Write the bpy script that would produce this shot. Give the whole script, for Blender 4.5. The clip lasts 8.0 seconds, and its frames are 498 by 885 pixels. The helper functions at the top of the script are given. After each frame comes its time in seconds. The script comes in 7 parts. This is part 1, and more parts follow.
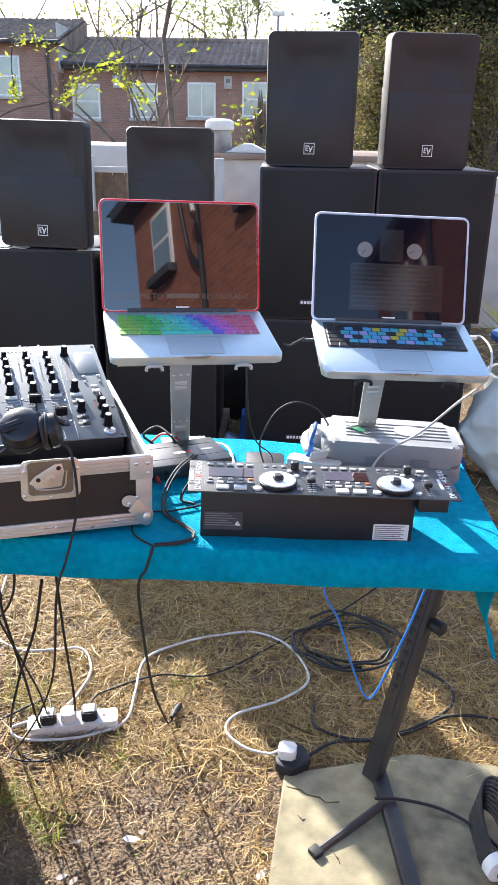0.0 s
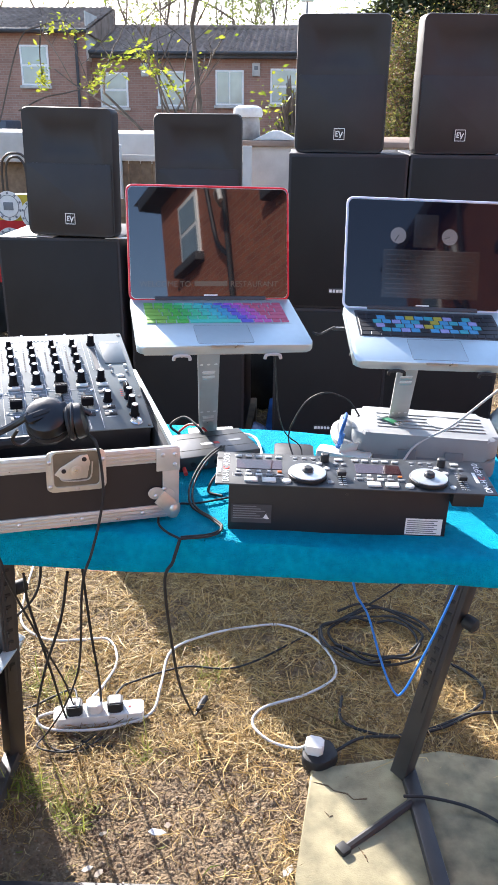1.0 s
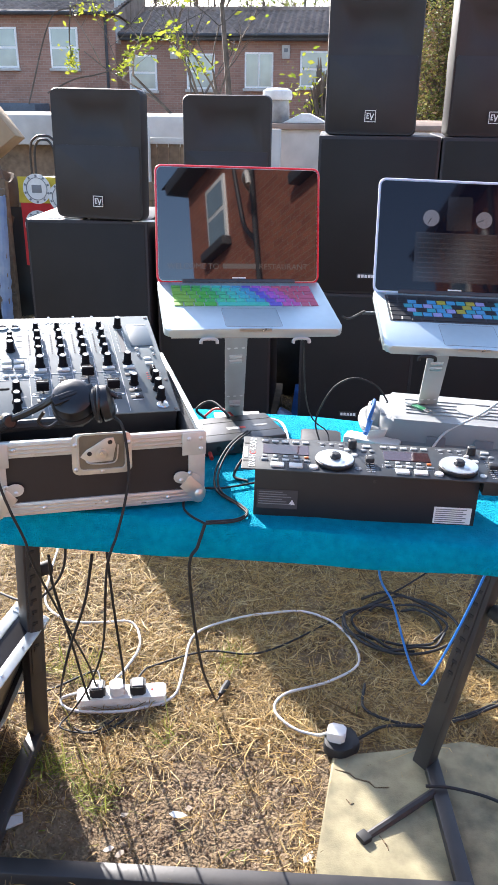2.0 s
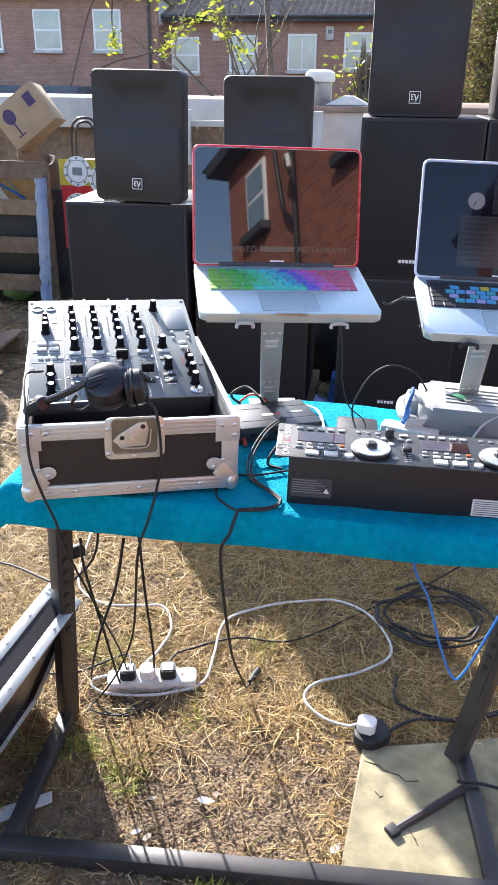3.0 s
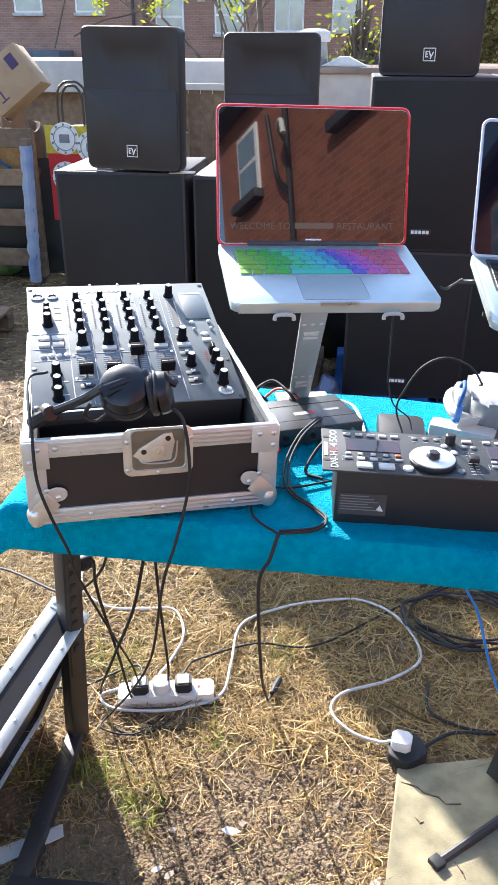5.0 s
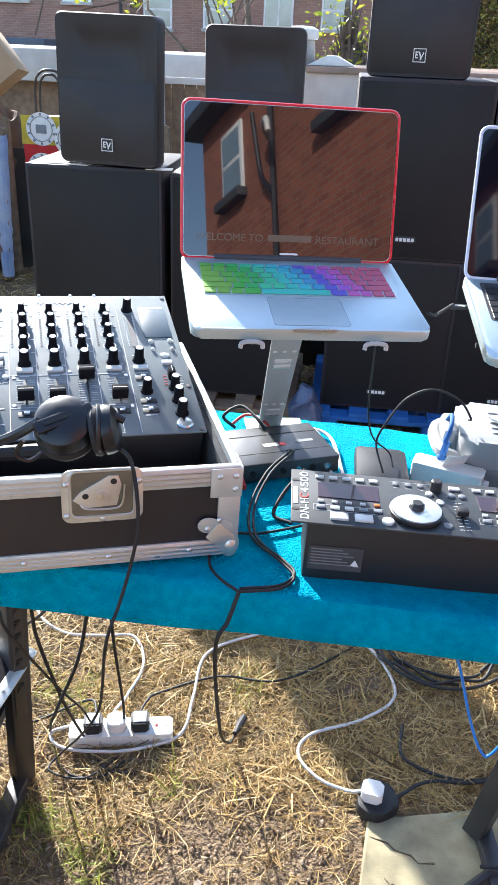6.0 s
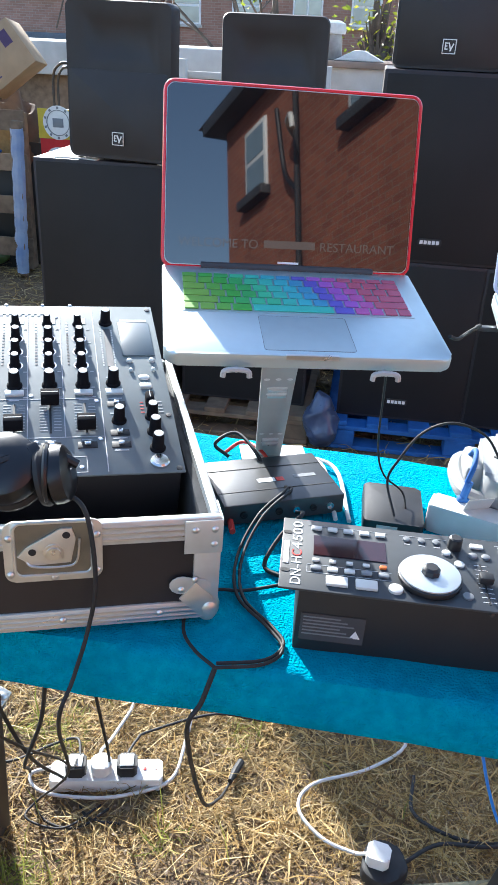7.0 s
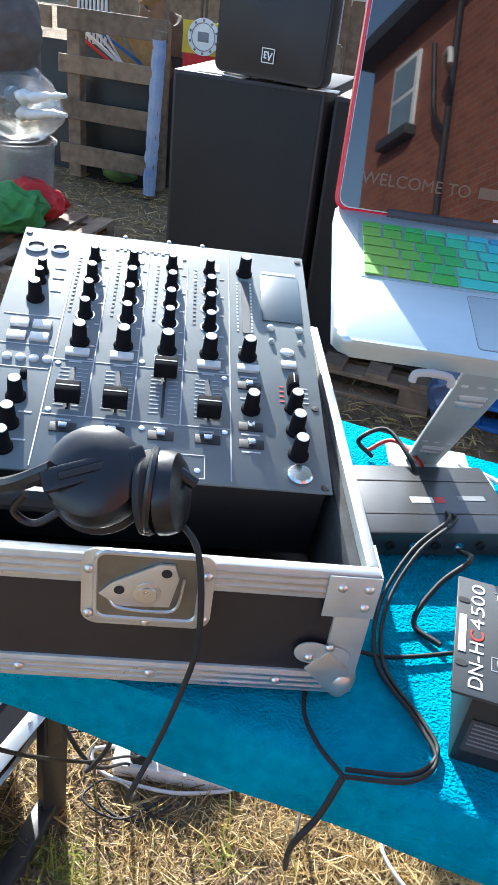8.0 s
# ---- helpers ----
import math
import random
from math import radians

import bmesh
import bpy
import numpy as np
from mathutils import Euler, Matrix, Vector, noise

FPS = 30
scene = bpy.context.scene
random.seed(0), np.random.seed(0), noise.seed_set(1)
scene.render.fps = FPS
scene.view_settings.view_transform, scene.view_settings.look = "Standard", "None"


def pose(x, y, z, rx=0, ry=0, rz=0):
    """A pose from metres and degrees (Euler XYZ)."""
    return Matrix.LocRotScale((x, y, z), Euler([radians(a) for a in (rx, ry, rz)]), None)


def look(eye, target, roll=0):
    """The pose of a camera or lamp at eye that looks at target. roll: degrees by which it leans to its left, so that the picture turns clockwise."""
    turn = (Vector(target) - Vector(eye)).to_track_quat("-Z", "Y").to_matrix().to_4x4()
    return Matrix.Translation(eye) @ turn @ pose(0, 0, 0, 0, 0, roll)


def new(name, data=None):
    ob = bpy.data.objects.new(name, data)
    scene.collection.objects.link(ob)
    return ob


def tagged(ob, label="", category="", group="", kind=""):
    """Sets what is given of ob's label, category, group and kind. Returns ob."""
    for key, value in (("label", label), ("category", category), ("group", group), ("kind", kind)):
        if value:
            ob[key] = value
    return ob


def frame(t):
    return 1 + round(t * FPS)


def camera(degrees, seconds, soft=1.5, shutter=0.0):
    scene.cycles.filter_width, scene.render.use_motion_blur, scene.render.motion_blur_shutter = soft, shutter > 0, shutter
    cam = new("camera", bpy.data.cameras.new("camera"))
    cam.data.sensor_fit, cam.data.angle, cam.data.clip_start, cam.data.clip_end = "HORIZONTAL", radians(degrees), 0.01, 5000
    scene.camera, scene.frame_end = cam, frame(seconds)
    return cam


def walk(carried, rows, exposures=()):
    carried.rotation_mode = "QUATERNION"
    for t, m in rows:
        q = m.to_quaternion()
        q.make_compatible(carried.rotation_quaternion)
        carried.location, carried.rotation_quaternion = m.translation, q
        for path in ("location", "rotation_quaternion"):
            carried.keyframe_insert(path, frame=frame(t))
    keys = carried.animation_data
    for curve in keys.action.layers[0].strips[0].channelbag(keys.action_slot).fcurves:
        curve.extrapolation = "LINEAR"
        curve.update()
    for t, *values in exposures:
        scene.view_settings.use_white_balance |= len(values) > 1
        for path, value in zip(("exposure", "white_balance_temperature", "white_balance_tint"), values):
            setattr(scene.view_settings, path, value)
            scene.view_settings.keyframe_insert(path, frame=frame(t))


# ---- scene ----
cam = camera(35.1, 8.0, soft=1.2)
PATH = [
    (0, (0.153, 0.158, 1.666), (0.096, 2.017, 0.929), 1.1),
    (0.5, (0.151, 0.175, 1.661), (0.059, 2.028, 0.913), 0.8),
    (1, (0.147, 0.191, 1.656), (0.024, 2.036, 0.894), 0.6),
    (1.5, (0.142, 0.197, 1.652), (-0.006, 2.034, 0.876), 0.7),
    (3, (0.141, 0.228, 1.64), (-0.129, 2.028, 0.81), 0.6),
    (3.5, (0.155, 0.238, 1.635), (-0.163, 2.024, 0.792), 1.1),
    (4, (0.153, 0.252, 1.623), (-0.217, 2.004, 0.732), 1.4),
    (4.5, (0.106, 0.317, 1.611), (-0.269, 2.051, 0.686), 0.6),
    (5, (0.032, 0.418, 1.616), (-0.206, 2.189, 0.718), 0.2),
    (5.2, (0.011, 0.442, 1.616), (-0.139, 2.216, 0.704), 1.6),
    (6.5, (0.053, 0.679, 1.594), (-0.159, 2.453, 0.695), 2.8),
    (7, (0.057, 0.764, 1.579), (-0.181, 2.529, 0.669), 2.8),
    (7.5, (0.014, 0.878, 1.545), (-0.311, 2.609, 0.598), 4.5),
    (8, (-0.054, 1.0, 1.514), (-0.501, 2.639, 0.459), 6.7),
]
walk(cam, [(t, look(eye, target, roll)) for t, eye, target, roll in PATH],
     exposures=[(0, 1.82, 6200, 14), (4, 1.85, 6200, 14), (6.5, 1.88, 5950, 9), (7, 1.74, 5900, 8), (8, 1.76, 5850, 7)])

# ---- world, sun ----
SUN_AZ, SUN_EL = radians(-32.0), radians(26.0)
world = bpy.data.worlds.new("sky")
scene.world = world
world.use_nodes = True
wn, wl = world.node_tree.nodes, world.node_tree.links
sky = wn.new("ShaderNodeTexSky")
sky.sky_type, sky.sun_disc = "NISHITA", False
sky.sun_elevation, sky.sun_rotation = SUN_EL, SUN_AZ
sky.dust_density = 1.2
wn["Background"].inputs["Strength"].default_value = 0.138
wl.new(sky.outputs[0], wn["Background"].inputs["Color"])
sun = new("sun", bpy.data.lights.new("sun", "SUN"))
sun.data.energy, sun.data.angle, sun.data.color = 4.9, radians(0.6), (1.0, 0.94, 0.85)
sun.matrix_world = look((-6, 10, 8), (-6 + 0.5299 * math.cos(SUN_EL), 10 - 0.848 * math.cos(SUN_EL), 8 - math.sin(SUN_EL)))

# ---- materials ----


def mat(name, base, rough=0.6, metal=0.0, vary=0.15, scale=20.0, bump=0.1, bscale=None, tint=None, spec=0.5, coat=0.0, rand=0.0, sheen=0.0, trans=0.0, relief=0.0):
    """A procedural surface: base colour with noise at two scales, roughness wear and fine relief."""
    m = bpy.data.materials.new(name)
    m.use_nodes = True
    n, l = m.node_tree.nodes, m.node_tree.links
    p = n["Principled BSDF"]
    p.inputs["Metallic"].default_value = metal
    p.inputs["Specular IOR Level"].default_value = spec
    p.inputs["Coat Weight"].default_value = coat
    p.inputs["Sheen Weight"].default_value = sheen
    p.inputs["Transmission Weight"].default_value = trans
    tc = n.new("ShaderNodeTexCoord")
    a, b = n.new("ShaderNodeTexNoise"), n.new("ShaderNodeTexNoise")
    a.inputs["Scale"].default_value, a.inputs["Detail"].default_value = scale, 5
    b.inputs["Scale"].default_value, b.inputs["Detail"].default_value = scale * 0.13, 3
    l.new(tc.outputs["Object"], a.inputs["Vector"]), l.new(tc.outputs["Object"], b.inputs["Vector"])
    mix = n.new("ShaderNodeMix")
    mix.data_type = "RGBA"
    other = tint or tuple(c * (1 - vary * 2) for c in base)
    mix.inputs["A"].default_value, mix.inputs["B"].default_value = (*base, 1), (*other, 1)
    add = n.new("ShaderNodeMath")
    add.operation = "ADD"
    l.new(a.outputs["Fac"], add.inputs[0]), l.new(b.outputs["Fac"], add.inputs[1])
    rng = n.new("ShaderNodeMapRange")
    rng.inputs["From Min"].default_value, rng.inputs["From Max"].default_value = 0.75, 1.3
    l.new(add.outputs[0], rng.inputs["Value"]), l.new(rng.outputs[0], mix.inputs["Factor"])
    col = mix.outputs["Result"]
    if rand:
        info, hsv, mr = n.new("ShaderNodeObjectInfo"), n.new("ShaderNodeHueSaturation"), n.new("ShaderNodeMapRange")
        mr.inputs["To Min"].default_value, mr.inputs["To Max"].default_value = 1 - rand, 1 + rand
        l.new(info.outputs["Random"], mr.inputs["Value"]), l.new(mr.outputs[0], hsv.inputs["Value"]), l.new(col, hsv.inputs["Color"])
        col = hsv.outputs["Color"]
    l.new(col, p.inputs["Base Color"])
    rr = n.new("ShaderNodeMapRange")
    rr.inputs["To Min"].default_value, rr.inputs["To Max"].default_value = max(0.02, rough - 0.08), min(1, rough + 0.08)
    l.new(a.outputs["Fac"], rr.inputs["Value"])
    if rough < 0.1:
        p.inputs["Roughness"].default_value = rough
    else:
        l.new(rr.outputs[0], p.inputs["Roughness"])
    if bump:
        c, bp = n.new("ShaderNodeTexNoise"), n.new("ShaderNodeBump")
        c.inputs["Scale"].default_value, c.inputs["Detail"].default_value = bscale or scale * 6, 4
        bp.inputs["Strength"].default_value, bp.inputs["Distance"].default_value = bump, relief or min(0.004, 0.2 / (bscale or scale * 6))
        l.new(tc.outputs["Object"], c.inputs["Vector"]), l.new(c.outputs["Fac"], bp.inputs["Height"]), l.new(bp.outputs[0], p.inputs["Normal"])
    return m


def island_mat(name, colours, rough=0.8, trans=0.0, bump=0.0):
    """Many small pieces in one mesh, each with its own shade."""
    m = bpy.data.materials.new(name)
    m.use_nodes = True
    n, l = m.node_tree.nodes, m.node_tree.links
    p = n["Principled BSDF"]
    p.inputs["Roughness"].default_value = rough
    p.inputs["Specular IOR Level"].default_value = 0.3
    g, r = n.new("ShaderNodeNewGeometry"), n.new("ShaderNodeValToRGB")
    e = r.color_ramp.elements
    e[0].color, e[1].color = (*colours[0], 1), (*colours[-1], 1)
    for i, c in enumerate(colours[1:-1], 1):
        e.new(i / (len(colours) - 1)).color = (*c, 1)
    l.new(g.outputs["Random Per Island"], r.inputs["Fac"]), l.new(r.outputs["Color"], p.inputs["Base Color"])
    if trans:
        t, mx = n.new("ShaderNodeBsdfTranslucent"), n.new("ShaderNodeMixShader")
        mx.inputs[0].default_value = trans
        l.new(r.outputs["Color"], t.inputs["Color"])
        l.new(p.outputs[0], mx.inputs[1]), l.new(t.outputs[0], mx.inputs[2]), l.new(mx.outputs[0], n["Material Output"].inputs["Surface"])
    return m


def brick_mat(name, c1, c2, mortar, width=0.225, height=0.075, axis="XZ"):
    m = mat(name, c1, 0.85, vary=0.2, scale=6, bump=0.3, bscale=120)
    n, l = m.node_tree.nodes, m.node_tree.links
    p = n["Principled BSDF"]
    tc, sep, com, br = n.new("ShaderNodeTexCoord"), n.new("ShaderNodeSeparateXYZ"), n.new("ShaderNodeCombineXYZ"), n.new("ShaderNodeTexBrick")
    l.new(tc.outputs["Object"], sep.inputs[0])
    l.new(sep.outputs[axis[0]], com.inputs["X"]), l.new(sep.outputs[axis[1]], com.inputs["Y"])
    l.new(com.outputs[0], br.inputs["Vector"])
    br.inputs["Scale"].default_value = 1.0
    br.inputs["Brick Width"].default_value, br.inputs["Row Height"].default_value, br.inputs["Mortar Size"].default_value = width, height, 0.006
    br.inputs["Color1"].default_value, br.inputs["Color2"].default_value, br.inputs["Mortar"].default_value = (*c1, 1), (*c2, 1), (*mortar, 1)
    nz, mx = n.new("ShaderNodeTexNoise"), n.new("ShaderNodeMix")
    nz.inputs["Scale"].default_value = 1.3
    l.new(tc.outputs["Object"], nz.inputs["Vector"])
    mx.data_type, mx.blend_type = "RGBA", "MULTIPLY"
    mx.inputs["Factor"].default_value = 0.5
    l.new(br.outputs["Color"], mx.inputs["A"]), l.new(nz.outputs["Fac"], mx.inputs["B"])
    l.new(mx.outputs["Result"], p.inputs["Base Color"])
    return m


def plain_glow(name, colour, strength):
    m = bpy.data.materials.new(name)
    m.use_nodes = True
    p = m.node_tree.nodes["Principled BSDF"]
    p.inputs["Base Color"].default_value = (0.01, 0.01, 0.01, 1)
    p.inputs["Emission Color"].default_value, p.inputs["Emission Strength"].default_value = (*colour, 1), strength
    p.inputs["Roughness"].default_value = 0.1
    return m


DIRT = mat("dirt", (0.31, 0.225, 0.135), 0.95, vary=0.25, scale=26, bump=1.0, bscale=110, relief=0.03, tint=(0.13, 0.088, 0.056), spec=0.2)
STRAW = island_mat("straw", [(0.09, 0.055, 0.025), (0.44, 0.28, 0.09), (0.64, 0.46, 0.19), (0.20, 0.125, 0.05), (0.72, 0.56, 0.28), (0.14, 0.09, 0.04), (0.55, 0.37, 0.13)], 0.6, 0.3)
GRASS = island_mat("grass", [(0.14, 0.19, 0.03), (0.28, 0.30, 0.05), (0.40, 0.36, 0.10)], 0.6, 0.35)
CLOD = island_mat("clod", [(0.13, 0.09, 0.058), (0.22, 0.155, 0.098), (0.34, 0.25, 0.16), (0.17, 0.12, 0.076), (0.42, 0.33, 0.23)], 0.95)
LITTER = island_mat("leaf_litter", [(0.45, 0.4, 0.32), (0.6, 0.55, 0.47), (0.2, 0.13, 0.07)], 0.8)
SLAB = mat("concrete_slab", (0.36, 0.315, 0.185), 0.9, vary=0.12, scale=16, bump=0.6, bscale=260, relief=0.0015, tint=(0.12, 0.105, 0.065))
CLOTH = mat("teal_towelling", (0.0, 0.37, 0.52), 0.95, vary=0.08, scale=70, bump=1.0, bscale=300, relief=0.007, tint=(0.0, 0.25, 0.38), spec=0.1)
CLOTH_F = mat("teal_stain", (0.02, 0.09, 0.12), 0.95)
STEEL_BLK = mat("black_painted_steel", (0.025, 0.024, 0.025), 0.45, vary=0.2, scale=12, bump=0.06, bscale=90, tint=(0.05, 0.045, 0.042))
BLK_PLAST = mat("black_plastic", (0.017, 0.017, 0.019), 0.5, vary=0.1, scale=25, bump=0.15, bscale=500)
BLK_RUB = mat("black_rubber", (0.015, 0.015, 0.016), 0.65, vary=0.15, scale=40, bump=0.05)
SPEAK = mat("speaker_shell", (0.016, 0.015, 0.017), 0.55, vary=0.15, scale=6, bump=0.25, bscale=300, tint=(0.03, 0.028, 0.03), spec=0.45)
GRILLE = mat("speaker_grille", (0.012, 0.012, 0.014), 0.6, vary=0.2, scale=3, bump=0.5, bscale=420, spec=0.35)
BIN = mat("bass_bin_paint", (0.02, 0.018, 0.021), 0.5, vary=0.25, scale=4, bump=0.35, bscale=200, tint=(0.035, 0.03, 0.034), spec=0.35)
WHITE = mat("white_plastic", (0.75, 0.74, 0.71), 0.4, vary=0.04, scale=30, bump=0.03, tint=(0.62, 0.61, 0.57))
WHITE_PRINT = mat("white_print", (0.75, 0.75, 0.75), 0.5, vary=0.02, bump=0)
RED_PRINT = mat("red_print", (0.6, 0.04, 0.03), 0.5, vary=0.02, bump=0)
ALU = mat("brushed_aluminium", (0.72, 0.72, 0.72), 0.3, 1.0, vary=0.06, scale=40, bump=0.06, bscale=300)
LAP_ALU = mat("laptop_aluminium", (0.55, 0.64, 0.66), 0.45, 0.8, vary=0.02, scale=60, bump=0.02, bscale=900)
EXTR = mat("aluminium_extrusion", (0.66, 0.69, 0.67), 0.42, 0.55, vary=0.08, scale=25, bump=0.08, bscale=200, tint=(0.52, 0.54, 0.51))
CHROME = mat("zinc_plate", (0.74, 0.74, 0.70), 0.34, 0.75, vary=0.1, scale=30, bump=0.05, tint=(0.58, 0.58, 0.53))
SATIN = mat("satin_grey_metal", (0.46, 0.46, 0.45), 0.45, 0.15, vary=0.06, scale=20, bump=0.04)
LAMINATE = mat("black_laminate", (0.022, 0.02, 0.022), 0.35, vary=0.15, scale=18, bump=0.15, bscale=400)
FOAM = mat("grey_foam", (0.06, 0.06, 0.062), 0.95, vary=0.2, scale=60, bump=0.6, bscale=300)
FACE = mat("mixer_faceplate", (0.17, 0.195, 0.20), 0.7, 0.0, vary=0.15, scale=14, bump=0.05, bscale=300, tint=(0.12, 0.14, 0.145), spec=0.25)
CAP = mat("matt_black_cap", (0.010, 0.010, 0.012), 0.85, vary=0.05, bump=0.02, spec=0.08)
PHONES = mat("headphone_plastic", (0.010, 0.010, 0.012), 0.32, vary=0.1, scale=40, bump=0.03)
PLATE = mat("controller_faceplate", (0.06, 0.065, 0.07), 0.42, 0.3, vary=0.12, scale=25, bump=0.05, bscale=300, tint=(0.04, 0.044, 0.048))
LCD = mat("grey_display", (0.09, 0.115, 0.13), 0.35, vary=0.05, bump=0, spec=0.35)
LCD_RED = mat("dark_red_display", (0.035, 0.012, 0.014), 0.1, vary=0.05, bump=0, spec=0.6)
BTN = mat("pale_button", (0.62, 0.62, 0.58), 0.4, vary=0.05, bump=0.02)
ORANGE = mat("orange_button", (0.7, 0.16, 0.03), 0.4, vary=0.03, bump=0)
SILVER = mat("silver_cap", (0.7, 0.7, 0.7), 0.25, 1.0, vary=0.05, bump=0.02)
RED_RIM = mat("red_case_rim", (0.65, 0.012, 0.03), 0.25, vary=0.05, bump=0.02, coat=0.3)
WHITE_RIM = mat("pale_case_rim", (0.62, 0.66, 0.8), 0.3, vary=0.05, bump=0.02)
SCREEN = mat("glossy_screen", (0.006, 0.006, 0.008), 0.015, vary=0.0, bump=0, spec=0.9, coat=0.35)
SCREEN_DIM = mat("coated_screen", (0.006, 0.006, 0.012), 0.03, vary=0.0, bump=0, spec=0.32)
TOOLGREY = mat("grey_moulded_plastic", (0.30, 0.305, 0.30), 0.55, vary=0.06, scale=15, bump=0.1, bscale=250, tint=(0.25, 0.255, 0.25))
TOOLDK = mat("dark_moulded_plastic", (0.2, 0.21, 0.22), 0.55, vary=0.1, scale=15, bump=0.1)
GUNMETAL = mat("gunmetal_box", (0.085, 0.088, 0.092), 0.38, 0.5, vary=0.1, scale=30, bump=0.08, bscale=300)
BLUE_PL = mat("blue_painted_wood", (0.02, 0.13, 0.42), 0.75, vary=0.25, scale=12, bump=0.3)
BLUE_CAB = mat("blue_cable", (0.02, 0.2, 0.65), 0.45, vary=0.05, bump=0.02)
WHITE_CAB = mat("white_cable", (0.62, 0.6, 0.58), 0.5, vary=0.08, scale=15, bump=0.03)
WOOD = mat("pallet_wood", (0.25, 0.17, 0.105), 0.85, vary=0.25, scale=16, bump=0.5, bscale=70, tint=(0.11, 0.075, 0.048), rand=0.25)
CARD = mat("cardboard", (0.42, 0.29, 0.17), 0.85, vary=0.1, scale=10, bump=0.15)
CARD_PR = mat("purple_print", (0.08, 0.05, 0.12), 0.8, vary=0.1)
# brick colours are lifted: the haze over the houses is put into them
BRICK = brick_mat("hazed_brick", (0.47, 0.26, 0.19), (0.38, 0.205, 0.15), (0.46, 0.36, 0.30))
BRICK_SUN = brick_mat("red_brick", (0.40, 0.13, 0.072), (0.29, 0.088, 0.052), (0.35, 0.22, 0.16), axis="YZ")
TILE = mat("roof_tile", (0.31, 0.235, 0.19), 0.95, vary=0.3, scale=3, bump=0.3, bscale=30, tint=(0.14, 0.105, 0.085), spec=0.1)
RENDER_W = mat("pale_render", (0.6, 0.58, 0.54), 0.9, vary=0.15, scale=4, bump=0.3, bscale=50, tint=(0.42, 0.4, 0.37))
UPVC = mat("white_window_frame", (0.8, 0.8, 0.8), 0.4, vary=0.03, bump=0.02)
# pale blue base stands in for the sky mirrored in the panes
PANE = mat("sky_tinted_glass", (0.26, 0.35, 0.40), 0.06, vary=0.2, scale=2, bump=0, spec=1.0, coat=0.6)
DARKGREY = mat("dark_grey_trim", (0.06, 0.06, 0.065), 0.6, vary=0.2)
BARK = mat("bark", (0.15, 0.12, 0.095), 0.9, vary=0.3, scale=12, bump=0.6, bscale=40)
LEAF_Y = island_mat("spring_leaf", [(0.16, 0.22, 0.02), (0.26, 0.31, 0.03), (0.34, 0.34, 0.04), (0.11, 0.16, 0.02)], 0.5, 0.5)
LEAF_D = island_mat("conifer_needles", [(0.010, 0.018, 0.007), (0.028, 0.04, 0.014), (0.05, 0.06, 0.02)], 0.6, 0.1)
LEAF_B = island_mat("shrub_leaf", [(0.10, 0.065, 0.035), (0.2, 0.13, 0.07), (0.08, 0.11, 0.03), (0.24, 0.24, 0.05), (0.14, 0.085, 0.045)], 0.6, 0.35)
LEAF_P = island_mat("pale_far_leaf", [(0.22, 0.26, 0.08), (0.3, 0.34, 0.1), (0.18, 0.2, 0.08)], 0.6, 0.5)
FLAG_R = mat("red_cloth", (0.55, 0.03, 0.03), 0.9, vary=0.1, bump=0.3)
FLAG_Y = mat("yellow_cloth", (0.6, 0.46, 0.05), 0.9, vary=0.1, bump=0.3)
GREEN_CL = mat("green_cloth", (0.06, 0.25, 0.06), 0.9, vary=0.2, bump=0.3)
BAG_W = mat("white_plastic_sack", (0.68, 0.67, 0.64), 0.4, vary=0.1, scale=8, bump=0.5, bscale=30)
BAG_C = mat("cloudy_polythene", (0.55, 0.57, 0.58), 0.22, vary=0.2, scale=8, bump=0.4, bscale=30, trans=0.75)

# ---- mesh helpers ----


def thing(name, label, category, m=None, group="", kind=""):
    ob = tagged(new(name), label, category, group, kind)
    ob.empty_display_size = 0.05
    ob.matrix_world = m or Matrix()
    return ob


def finish(bm, name, material, smooth=35):
    me = bpy.data.meshes.new(name)
    bmesh.ops.recalc_face_normals(bm, faces=bm.faces)
    bm.to_mesh(me)
    bm.free()
    me.materials.append(material)
    if smooth:
        me.polygons.foreach_set("use_smooth", [True] * len(me.polygons))
        me.set_sharp_from_angle(angle=radians(smooth))
    return me


def part(name, bm, material, parent, label="", m=None, smooth=35):
    me = bm if isinstance(bm, bpy.types.Mesh) else finish(bm, name, material, smooth)
    ob = new(name, me)
    ob.parent = parent
    if m is not None:
        ob.matrix_basis = m
    if label:
        ob["label"] = label
    return ob


def solid(name, bm, material, label, category, m=None, group="", kind="", smooth=35):
    """A thing of a single mesh."""
    me = bm if isinstance(bm, bpy.types.Mesh) else finish(bm, name, material, smooth)
    ob = tagged(new(name, me), label, category, group, kind)
    if m is not None:
        ob.matrix_world = m
    return ob


